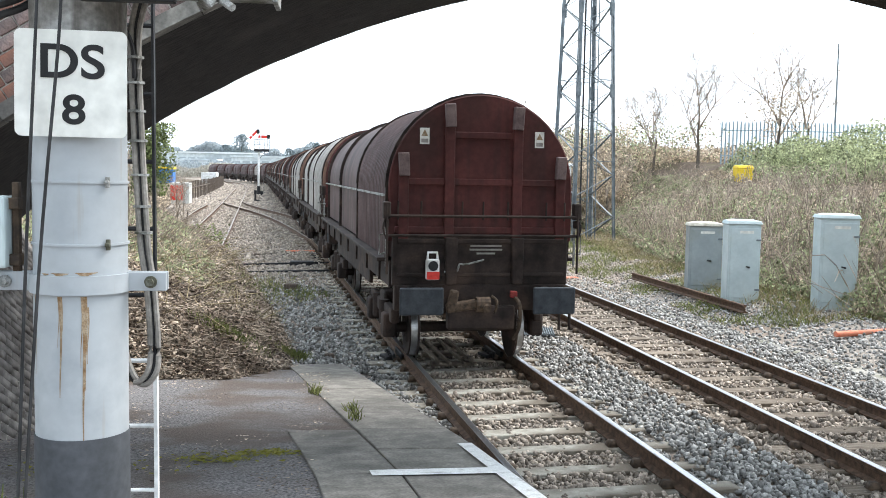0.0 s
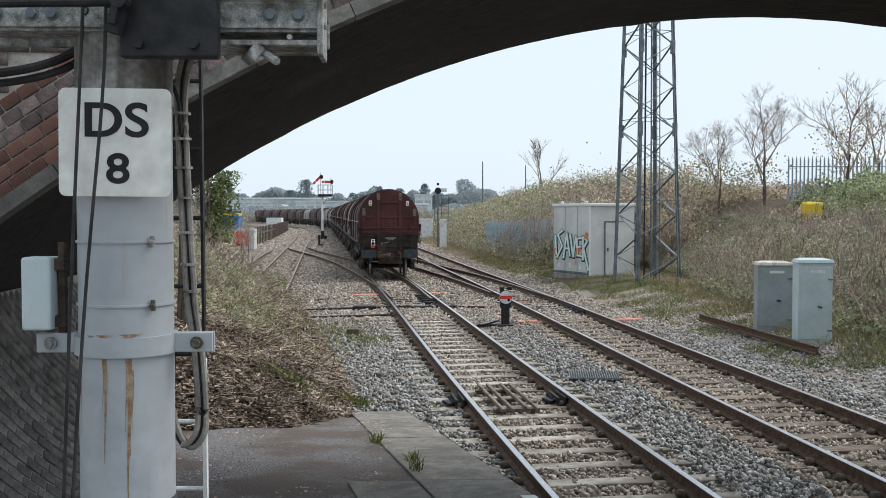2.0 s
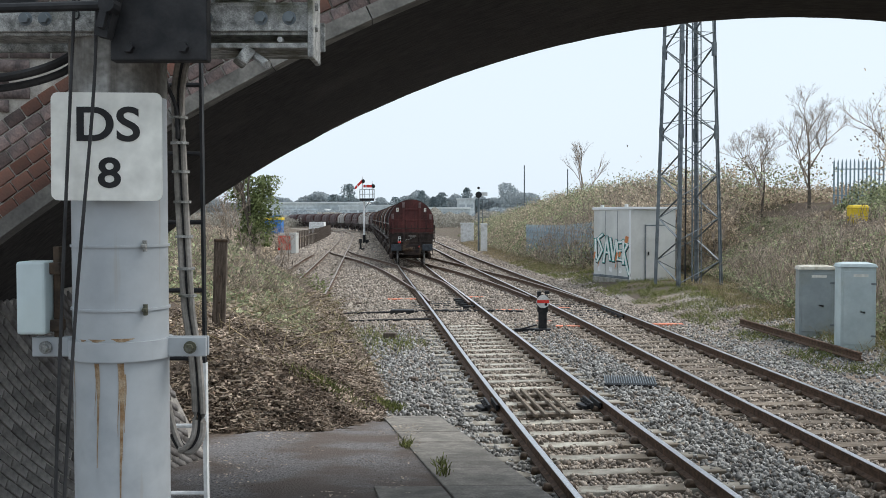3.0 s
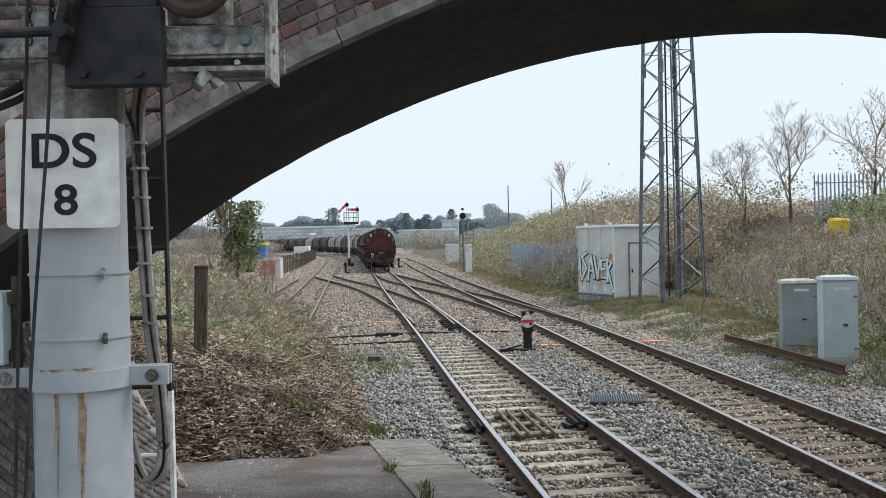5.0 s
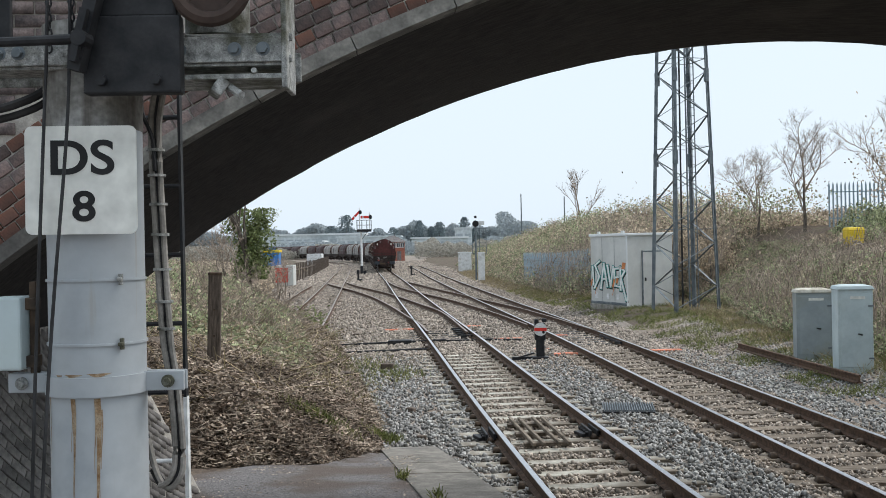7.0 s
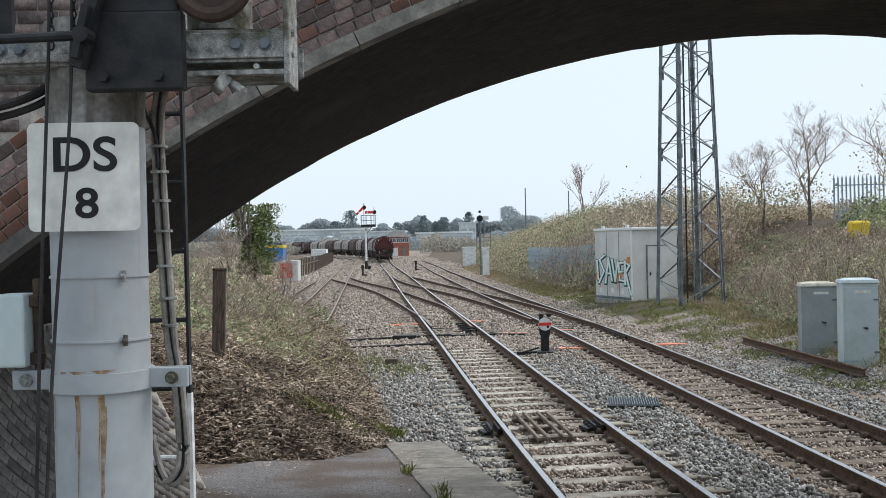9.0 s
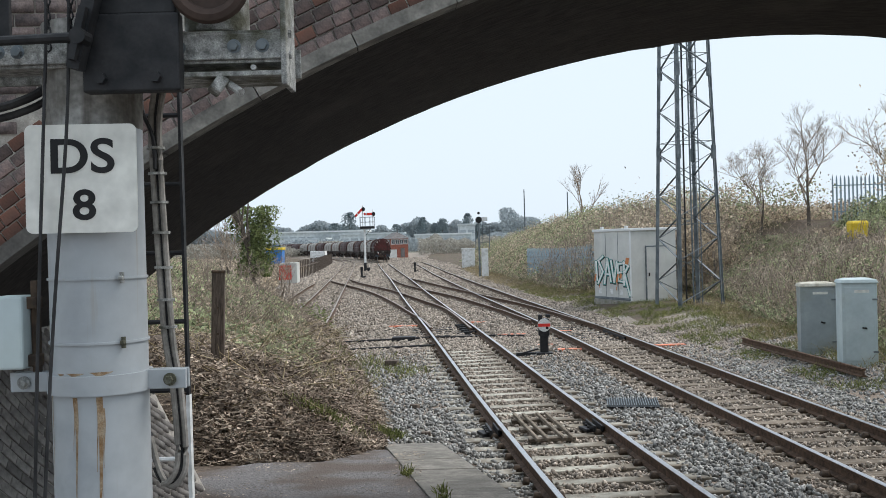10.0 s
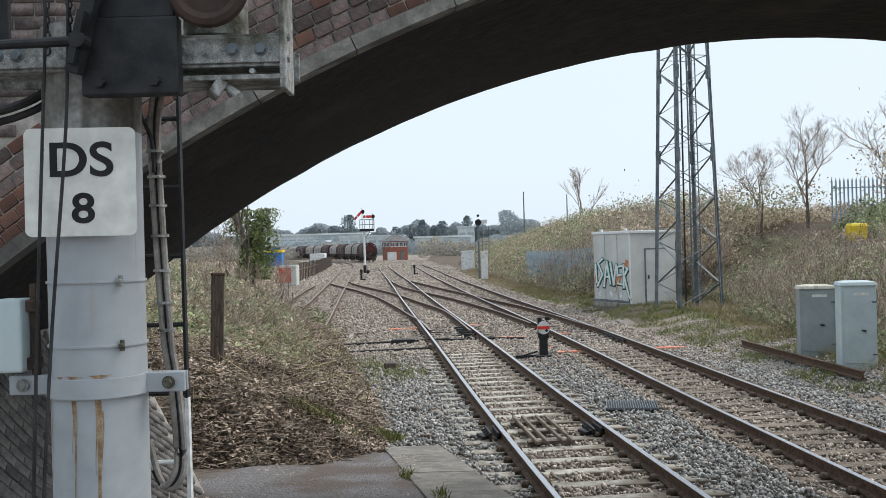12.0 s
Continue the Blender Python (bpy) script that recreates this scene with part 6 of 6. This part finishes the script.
    for x, y, h in ((30.0, 60, 7.6), (10.5, 140, 8.5), (16.5, 140, 8.0)):
        lp = thing("lamp_column", pose(x, y, float(height(x, y))), "slim grey lamp column", "lamp post", "lamp columns")
        part("column", rod(B(), (0, 0, 0), (0, 0, h), 0.07 if y < 100 else 0.12, 0.04 if y < 100 else 0.07, 8), "zinc", lp)
    # distance
    for x0, x1, y, h, mt, rf, nm in ((-86, -38, 460, 9.2, "grey_wall", "pale_roof", "warehouse"), (-74, -50, 400, 5.6, "pale_roof", "grey_wall", "warehouse"), (-47, -20, 430, 7.4, "grey_wall", "grey_wall", "warehouse"), (-15, 9, 430, 6.4, "grey_wall", "pale_roof", "warehouse"), (4, 12, 470, 11.0, "grey_wall", "grey_wall", "office_block")):
        wh = thing(nm, pose(x0, y, 0), "pale far-off industrial building with a flat roof", "building", "distant buildings")
        part("wall", box(B(), ((x1 - x0) / 2, 10, h / 2), (x1 - x0, 20, h)), mt, wh)
        part("roof", box(B(), ((x1 - x0) / 2, 10, h + 0.3), (x1 - x0 + 1, 21, 0.7)), rf, wh)
        for k in range(int((x1 - x0) / 4)):
            part("window", box(B(), (2 + 4 * k, -0.06, h * 0.72), (3.0, 0.1, h * 0.14)), "hazed_pane", wh)


# ---- plants ----
def grow(bm, p, d, length, r, depth, spread=0.5, up=0.12):
    q = p
    for k in range(3):
        d = (d + Vector((random.gauss(0, 0.12), random.gauss(0, 0.12), random.gauss(0, 0.08) + up * 0.3))).normalized()
        e = q + d * length / 3
        rod(bm, q, e, r * (1 - 0.2 * k), r * (1 - 0.2 * (k + 1)), 4 if depth < 3 else 6, caps=False)
        if depth and k:
            for _ in range(2 if depth > 1 else 3):
                s = (d + Vector((random.gauss(0, spread), random.gauss(0, spread), random.uniform(-0.1, spread * 0.7)))).normalized()
                grow(bm, e, s, length * random.uniform(0.5, 0.72), r * 0.5, depth - 1, spread, up)
        q = e


def bare_tree(x, y, h, label, depth=4, spread=0.45, lean=0.0, z=None):
    tr = thing("bare_tree", pose(x, y, float(height(x, y)) - 0.1 if z is None else z), label, "tree", "bare trees")
    bm = B()
    grow(bm, Vector((0, 0, 0)), Vector((lean, 0, 1)), h * 0.42, 0.018 * h, 0)
    part("trunk", bm, "bark", tr)
    bm = B()
    for k in range(3):
        a = random.uniform(0, 6.3)
        grow(bm, Vector((lean * h * 0.3, 0, h * (0.16 + 0.1 * k))), Vector((0.45 * math.cos(a), 0.45 * math.sin(a), 0.9)), h * 0.3, 0.009 * h, depth, spread)
    grow(bm, Vector((lean * h * 0.42, 0, h * 0.38)), Vector((lean, 0, 1)), h * 0.3, 0.011 * h, depth, spread)
    part("crown", bm, "twig", tr)
    return tr


def bushes(name, n, size, xs, ys, hts, material, label, seed_shift=0.0, lumps=0.55):
    """Leaves over a strip of the plan: xs gives its two edges for each y, hts the height."""
    y = ys[0] + (ys[1] - ys[0]) * rng.random(n)
    a, b = xs(y)
    x = a + (b - a) * rng.random(n)
    lump = np.array([noise.noise(Vector((px * lumps, py * lumps, seed_shift))) + 0.5 * noise.noise(Vector((px * lumps * 3, py * lumps * 3, seed_shift))) for px, py in zip(x, y)])
    top = hts(x, y) * (0.72 + 0.6 * lump)
    f = rng.random(n) ** 0.6
    return leaves(name, np.stack([x, y, height(x, y) + np.clip(top, 0.05, 9) * f], -1), size, material, label, "bush")


def build_plants():
    strip = lambda y: (right_toe(y) - 0.5, right_toe(y) + 5.5)
    clear = lambda x, y: np.where((y > 34) & (y < 44.5) & (x < 10.4), 0.12, 1)
    ht = lambda x, y: np.interp(x - right_toe(y), [-0.5, 0.4, 1.5, 4.0, 5.5], [0.35, 1.05, 1.5, 0.95, 0.5]) * clear(x, y) * np.interp(y, [32, 36], [1.0, 0.55])
    bushes("bramble_thicket", 112000, 0.085, strip, (15, 47), ht, "leaf", "dull green bramble thicket on the embankment", 0.0, 0.75)
    bushes("dead_bramble", 34000, 0.085, strip, (15, 47), lambda x, y: ht(x, y) * 1.08, "leaf_brown", "brown withered bramble among the green", 4.0, 0.75)
    far_strip = lambda y: (right_toe(y) - 0.3, right_toe(y) + 9)
    ht2 = lambda x, y: np.interp(x - right_toe(y), [-0.3, 0.8, 2.5, 9], [0.3, 1.4, 2.1, 2.1]) * np.interp(y, [45, 60, 120, 160], [1.15, 1.2, 1.0, 0.8])
    bushes("distant_thicket", 80000, 0.13, far_strip, (46, 135), ht2, "leaf_brown", "brown scrub on the far embankment", 2.0, 0.45)
    bushes("distant_bramble", 65000, 0.13, far_strip, (46, 135), ht2, "leaf", "olive scrub on the far embankment", 7.0, 0.45)
    plateau = lambda y: (right_toe(y) + 5, np.full_like(y, 36))
    bushes("plateau_scrub", 45000, 0.13, plateau, (19, 44), lambda x, y: np.interp(x - right_toe(y), [5, 7, 20], [0.5, 0.3, 0.5]), "leaf_brown", "low brown scrub on top of the embankment", 3.0)
    bushes("plateau_hedge", 50000, 0.14, lambda y: (np.full_like(y, 11.0), np.full_like(y, 40)), (47, 60), lambda x, y: np.interp(y, [47, 50, 60], [0.4, 0.9, 1.3]), "leaf_brown", "brown hedge along the top of the embankment", 5.0, 0.4)
    bushes("plateau_briar", 24000, 0.12, lambda y: (np.full_like(y, 16.5), np.full_like(y, 24)), (36, 44), lambda x, y: np.interp(x, [16.5, 18.5, 24], [0.5, 1.6, 2.2]), "leaf", "olive briars in front of the steel fence", 6.0, 0.6)
    bushes("tall_shrubs", 16000, 0.10, lambda y: (np.full_like(y, 7.6), np.full_like(y, 12.5)), (43.4, 46.5), lambda x, y: np.interp(x, [7.6, 8.6, 11, 12.5], [2.6, 3.7, 3.5, 2.0]), "leaf_brown", "tall brown shrubs behind the hut and the mast", 11.0, 1.3)
    # arching canes over the thicket
    n = 2600
    y = 16 + 44 * rng.random(n) ** 1.2
    x = right_toe(y) - 0.3 + 5.2 * rng.random(n)
    a, reach = rng.uniform(0, 6.28, n), rng.uniform(0.4, 1.3, n)
    top = rng.uniform(0.6, 1.5, n) * clear(x, y) * np.where(y > 46, 1.5, 1) * np.where((y > 34) & (y < 46), 0.55, 1)
    base = np.stack([x, y, height(x, y)], -1)
    knots = [base + np.stack([reach * f * np.cos(a), reach * f * np.sin(a), top * 1.25 * math.sin(2.3 * f)], -1) for f in (0, 0.2, 0.4, 0.6, 0.8, 1.0)]
    sticks("bramble_canes", np.concatenate(knots[:-1]), np.concatenate(knots[1:]), 0.011, "twig", "arching bare bramble canes", "bush")
    # stems in the thicket
    n = 3800
    y = 16 + 45 * rng.random(n) ** 1.3
    x = right_toe(y) - 0.4 + 5.5 * rng.random(n)
    s = np.stack([x, y, height(x, y)], -1)
    e = s + np.stack([rng.normal(0, 0.55, n), rng.normal(0, 0.55, n), rng.uniform(0.4, 1.7, n) * clear(x, y) * np.interp(y, [32, 36], [1.0, 0.6])], -1)
    sticks("thicket_stems", s, e, 0.009, "twig", "bare stems standing in the thicket", "bush")
    # left bank: dead bracken and litter
    def bank_points(n, y0, span, back, pw):
        y = y0 + span * rng.random(n) ** pw
        x = bank_toe(y) + 0.2 - back * rng.random(n) ** 1.2
        z = height(x, y)
        ok = z > -0.2
        return x[ok], y[ok], z[ok]

    x, y, z = bank_points(26000, 13.0, 32, 6.5, 1.6)
    n = len(x)
    s = np.stack([x, y, z + rng.uniform(0.0, 0.12, n)], -1)
    a, l = rng.uniform(0, 6.28, n), rng.uniform(0.04, 0.2, n)
    e = s + np.stack([l * np.cos(a), l * np.sin(a), -0.2 * l * np.cos(a) + rng.normal(0, 0.03, n)], -1)
    sticks("dead_bracken", s, e, 0.006, "litter", "matted dead bracken and twigs on the bank", "litter")
    x, y, z = bank_points(60000, 12.9, 24, 5.2, 1.6)
    leaves("leaf_litter", np.stack([x, y, z + rng.uniform(0.0, 0.08, len(x))], -1), 0.075, "litter", "brown leaf litter on the bank", "litter", 0.35)
    x, y, z = bank_points(60000, 12.8, 20, 5.2, 1.8)
    leaves("dark_litter", np.stack([x, y, z + rng.uniform(-0.01, 0.06, len(x))], -1), 0.065, "brash", "dark rotten leaves and brash on the bank", "litter", 0.3)
    n = 500
    y = 13.4 + 16 * rng.random(n)
    x = bank_toe(y) - 0.3 - 4 * rng.random(n)
    s = np.stack([x, y, height(x, y) + 0.05], -1)
    e = s + np.stack([rng.normal(0, 0.35, n), rng.normal(0, 0.35, n), rng.uniform(0.0, 0.35, n)], -1)
    sticks("fallen_twigs", s, e, 0.009, "straw", "pale fallen twigs on the bank", "litter")
    lb = lambda y: (bank_toe(y) - 7.5, bank_toe(y) - 0.6 - 0.02 * y)
    lh = lambda x, y: np.interp(bank_toe(y) - x, [0.5, 2, 4, 7.5], [0.12, 0.4, 1.0, 1.5]) * np.interp(y, [18, 26, 40], [0.15, 0.8, 1.1])
    bushes("bank_bramble", 40000, 0.11, lb, (18, 62), lh, "leaf", "green and brown brambles on the bank", 9.0)
    bushes("bank_dead_bramble", 30000, 0.10, lb, (18, 62), lh, "leaf_brown", "withered brambles on the bank", 12.0)
    lf = lambda y: (bank_toe(y) - 12, bank_toe(y) + 0.2)
    bushes("siding_scrub", 16000, 0.24, lf, (55, 130), lambda x, y: np.interp(bank_toe(y) - x, [0, 2, 12], [0.3, 0.9, 1.6]), "leaf_brown", "brown scrub behind the siding", 1.0, 0.3)
    n = 5500
    y = 21 + 29 * rng.random(n)
    x = bank_toe(y) - 1.3 - 6.0 * rng.random(n)
    s = np.stack([x, y, height(x, y)], -1)
    e = s + np.stack([rng.normal(0, 0.5, n), rng.normal(0, 0.4, n), rng.uniform(0.1, 1.0, n) * np.interp(bank_toe(y) - x, [1, 4], [0.4, 1.0])], -1)
    sticks("bank_stems", s, e, 0.008, "twig", "bare bramble stems on the bank", "bush")
    # a clump of bramble hanging over the siding's end
    n = 1900
    c = np.array([-5.15, 34.6, 0.12])
    p = c + rng.normal(size=(n, 3)) * np.array([0.42, 0.7, 0.22])
    leaves("bramble_clump", p, 0.11, "ivy", "dark green bramble clump over the siding", "bush")
    # ivy-covered stump tree on the bank
    iv = thing("ivy_tree", pose(-7.0, 37, float(height(-7.0, 37)) - 0.1), "short tree smothered in dark green ivy", "tree")
    bm = B()
    grow(bm, Vector((0, 0, 0)), Vector((0, 0, 1)), 2.8, 0.15, 1, 0.4)
    part("trunk", bm, "bark", iv)
    n = 6500
    th, zz = rng.uniform(0, 6.28, n), rng.uniform(0.9, 3.45, n)
    rad = (0.5 - 0.13 * np.abs(zz - 2.0)) * rng.random(n) ** 0.6 * (1 + 0.45 * np.sin(3 * th + 4 * zz)) + np.abs(rng.normal(0, 0.12, n))
    off = np.where(np.sin(2.7 * th) > 0, -1, 1) * np.clip(zz - 1.8, 0, 2) * 0.32
    leaves("ivy_leaves", np.stack([rad * np.cos(th) * 1.1 + off, rad * np.sin(th), zz], -1), 0.11, "ivy", "dark ivy leaves", "tree", parent=iv)
    # trees
    bare_tree(16.3, 46, 5.0, "bare winter tree with a fine round crown", 5, 0.62)
    bare_tree(14.3, 46.5, 4.3, "small bare winter tree", 5, 0.6)
    bare_tree(19.3, 44.0, 5.4, "bare tree with a few brown leaves by the fence", 4, 0.5)
    bare_tree(21.0, 45.0, 5.0, "bare tree by the steel fence", 3, 0.5)
    bare_tree(9.4, 42.5, 4.6, "tall bare shrub behind the mast", 3, 0.65)
    bare_tree(8.3, 44.0, 4.4, "tall bare shrub behind the hut", 3, 0.65)
    bare_tree(10.9, 42.0, 4.2, "tall bare shrub beside the mast", 3, 0.65)
    bare_tree(10.3, 78, 6.0, "slender bare tree in the distance", 3, 0.3)
    for x, y, h in ((-7.6, 35.5, 2.9), (-6.8, 33.5, 2.3), (-8.3, 38, 3.2), (-6.0, 36.5, 2.0), (-7.4, 31, 2.0), (-5.6, 30, 1.5), (-6.6, 28, 1.6)):
        bare_tree(x, y, h, "tangled bare shrub on the bank", 3, 0.75)
    bare_tree(-6.3, 40, 2.6, "bare twiggy shrub on the bank", 3, 0.5)
    for x, y, nn, sp in ((9.3, 42.5, 1100, (0.9, 0.6, 0.8)), (8.1, 44, 900, (0.8, 0.6, 0.7)), (10.9, 42, 700, (0.7, 0.5, 0.7)), (19.4, 44, 800, (0.7, 0.5, 0.9))):
        p = np.array([x, y, float(height(x, y)) + 2.5]) + rng.normal(size=(nn, 3)) * np.array(sp)
        leaves("shrub_leaves", p, 0.13, "leaf_brown", "last brown leaves on tall shrubs", "bush")
    # grass and weeds
    def grass(name, n, fx, y0, y1, h, material, label, dens=0.0):
        y = y0 + (y1 - y0) * rng.random(n)
        x = fx(y, rng.random(n))
        m = np.array([noise.noise(Vector((px * 0.9, py * 0.9, 8))) for px, py in zip(x, y)]) > dens
        x, y = x[m], y[m]
        k = len(x)
        s = np.stack([x, y, height(x, y) - 0.02], -1)
        e = s + np.stack([rng.normal(0, 0.5, k) * h, rng.normal(0, 0.5, k) * h, rng.uniform(0.3, 1.0, k) * h], -1)
        sticks(name, s, e, 0.006, material, label, "grass")
    edge = lambda y, u: centre_b(y) + 2.3 + (right_toe(y) + 0.3 - centre_b(y) - 2.3) * u
    grass("lineside_grass", 42000, edge, 17.5, 62, 0.17, "grass", "short green grass at the lineside", -0.08)
    grass("dry_grass", 20000, lambda y, u: right_toe(y) - 1.6 + 2.2 * u, 17.5, 110, 0.3, "straw", "dry straw-coloured grass along the thicket", -0.3)
    grass("bank_grass", 9000, lambda y, u: bank_toe(y) - 2.5 + 2.7 * u, 17, 60, 0.16, "grass", "sparse green grass on the bank", 0.05)
    n = 6000
    p = np.concatenate([np.array([cx, cy, 0]) + np.stack([rng.normal(0, sx, m), rng.normal(0, sy, m), np.zeros(m)], -1) for cx, cy, sx, sy, m in ((-2.0, 24.2, 0.4, 1.3, 600), (-1.3, 23.4, 0.3, 0.8, 350), (-0.9, 15.3, 0.12, 0.12, 500), (-1.7, 14.4, 0.25, 0.12, 500), (-0.85, 22.9, 0.25, 0.5, 200))])
    s = np.stack([p[:, 0], p[:, 1], height(p[:, 0], p[:, 1]) - 0.01], -1)
    e = s + np.stack([rng.normal(0, 0.05, len(s)), rng.normal(0, 0.05, len(s)), rng.uniform(0.04, 0.16, len(s))], -1)
    sticks("weed_tufts", s, e, 0.007, "grass", "green weed tufts at the foot of the bank", "grass")
    # weeds in the slab joints and by the post
    q = np.concatenate([np.array([cx, cy, 0]) + np.stack([rng.normal(0, 0.03, 45), rng.normal(0, 0.1, 45), np.zeros(45)], -1) for cx, cy in ((-0.05, 10.2), (-0.02, 9.7), (-0.45, 11.6))] + [np.array([-2.6, 6.0, 0]) + np.stack([rng.normal(0, 0.3, 900), rng.normal(0, 0.3, 900), np.zeros(900)], -1)])
    s = np.stack([q[:, 0], q[:, 1], np.interp(q[:, 1], [3.0, 14.6], [0.9, -0.13]) - 0.02], -1)
    e = s + np.stack([rng.normal(0, 0.03, len(s)), rng.normal(0, 0.03, len(s)), rng.uniform(0.03, 0.12, len(s))], -1)
    sticks("joint_weeds", s, e, 0.006, "grass", "weeds growing from the paving joints", "grass")
    n = 9000
    x, y = rng.uniform(-3.6, -0.3, n), 14.4 - 8.5 * rng.random(n) ** 2.2
    keep = np.array([noise.noise(Vector((a * 1.3, b * 1.3, 2))) for a, b in zip(x, y)]) > 0.08
    x, y = x[keep], y[keep]
    leaves("fallen_leaves", np.stack([x, y, np.interp(y, [3.0, 14.6], [0.9, -0.13]) + 0.004], -1), 0.034, "litter", "small fallen leaves on the tarmac", "litter", 0.85)
    pm = np.concatenate([np.array([cx, cy]) + rng.normal(size=(k, 2)) * np.array([sx, sy]) for cx, cy, sx, sy, k in ((-1.75, 22.6, 0.3, 0.9, 900), (-1.15, 22.0, 0.2, 0.5, 500), (-1.05, 7.9, 0.16, 0.1, 260), (-0.75, 8.1, 0.14, 0.07, 200), (-2.0, 7.6, 0.2, 0.15, 240))])
    zz = np.where(pm[:, 1] > 14.6, height(pm[:, 0], pm[:, 1]) + 0.02, np.interp(pm[:, 1], [3.0, 14.6], [0.9, -0.13]) - 0.008)
    leaves("moss_patch", np.stack([pm[:, 0], pm[:, 1], zz], -1), 0.05, "moss", "yellow-green moss on stones and tarmac", "moss", 0.7)
    # distant woods; haze is carried by the blue-grey of trees and hedges
    def far_wood(name, n, x0, x1, y, h, size, material, label, lumps):
        x = rng.uniform(x0, x1, n)
        yy = y + rng.uniform(-15, 15, n)
        prof = np.array([0.62 + 0.55 * noise.noise(Vector((px * lumps, y, 0))) + 0.25 * noise.noise(Vector((px * lumps * 4, y, 3))) for px in x])
        leaves(name, np.stack([x, yy, h * np.clip(prof, 0.4, 1.2) * rng.random(n) ** 0.7], -1), size, material, label, "wood")
    far_wood("far_wood", 80000, -330, 60, 680, 25, 1.9, "hazed_wood", "line of far-off trees tinted pale with haze", 0.03)
    far_wood("far_wood", 50000, 28, 420, 560, 21, 1.6, "hazed_wood", "wooded rise beyond the embankment, tinted with haze", 0.02)
    far_wood("far_scrub", 22000, -90, -32, 300, 5.0, 0.55, "far_brush", "grey-brown scrub beyond the siding", 0.1)
    far_wood("far_scrub", 26000, -8, 60, 262, 6.5, 0.55, "far_brush", "brown scrub beyond the junction", 0.1)
    far_wood("far_scrub", 30000, -90, 40, 385, 7.0, 0.8, "hazed_wood", "grey-green hedges in the distance, tinted with haze", 0.08)
    for cx, y, nn, w, h in ((-13.5, 500, 1500, 4.2, 16), (-7.5, 503, 1200, 3.6, 13), (-3.5, 500, 1500, 4.4, 15), (9, 505, 1700, 4.4, 17.5), (14, 507, 700, 2.4, 12), (-52, 520, 2400, 6.5, 20), (-62, 540, 1600, 7, 15), (-30, 560, 1400, 6, 14)):
        f = 0.2 + 0.8 * rng.random(nn)
        th = rng.uniform(0, 6.28, nn)
        lump = np.array([noise.noise(Vector((cx + 1.5 * math.cos(a), 4.5 * q, 1.5 * math.sin(a)))) for a, q in zip(th, f)])
        rad = w * np.sqrt(np.sin(np.pi * (0.1 + 0.88 * f))) * (0.75 + 0.7 * lump) * np.sqrt(rng.random(nn))
        t = thing("conifer", pose(cx, y, 0), "dark pine on the skyline with haze put into its colour", "tree", "skyline conifers")
        part("trunk", rod(B(), (0, 0, 0), (0, 0, h * 0.7), 0.4, 0.2, 6), "bark", t)
        leaves("needles", np.stack([rad * np.cos(th), rad * np.sin(th), h * f], -1), 0.8, "conifer", "dark needles tinted blue-grey with haze", "tree", parent=t)


# ---- build ----
build_ground()
main_line = build_track("track_main", line_a, -8, 148, "rail_top", (6, 27), "main running line with polished rails on pale sleepers")
second_line = build_track("track_second", line_b, -8, 150, "rail_top", (-1, -1), "second running line with worn timber sleepers")
build_points()
build_platform()
build_bridge()
build_signal_post()
build_ladder_and_cables()
build_lineside()
cars, wheels = build_train()
build_far()
build_ballast()
build_plants()


def motions():
    """The train draws away along the main line."""
    def rear(t):
        return 18.1 + 14.35 * t

    for k, car in enumerate(cars):
        rows = []
        for i in range(25):
            t = i * 0.5
            s = rear(t) + 0.5 + LENGTH / 2 + PITCH * k
            a, b = along(s - 3.7), along(s + 3.7)
            d = b - a
            m = (a + b) / 2
            rows.append((t, pose(m.x, m.y, 0, 0, 0, math.degrees(math.atan2(-d.x, d.y)))))
        walk(car, rows)
    for ws, y in wheels:
        rows = []
        for i in range(361):
            t = i / 30
            rows.append((t, pose(0, y, 0.42, -math.degrees(rear(t) / 0.42) % 360, 0, 0)))
        walk(ws, rows)


motions()
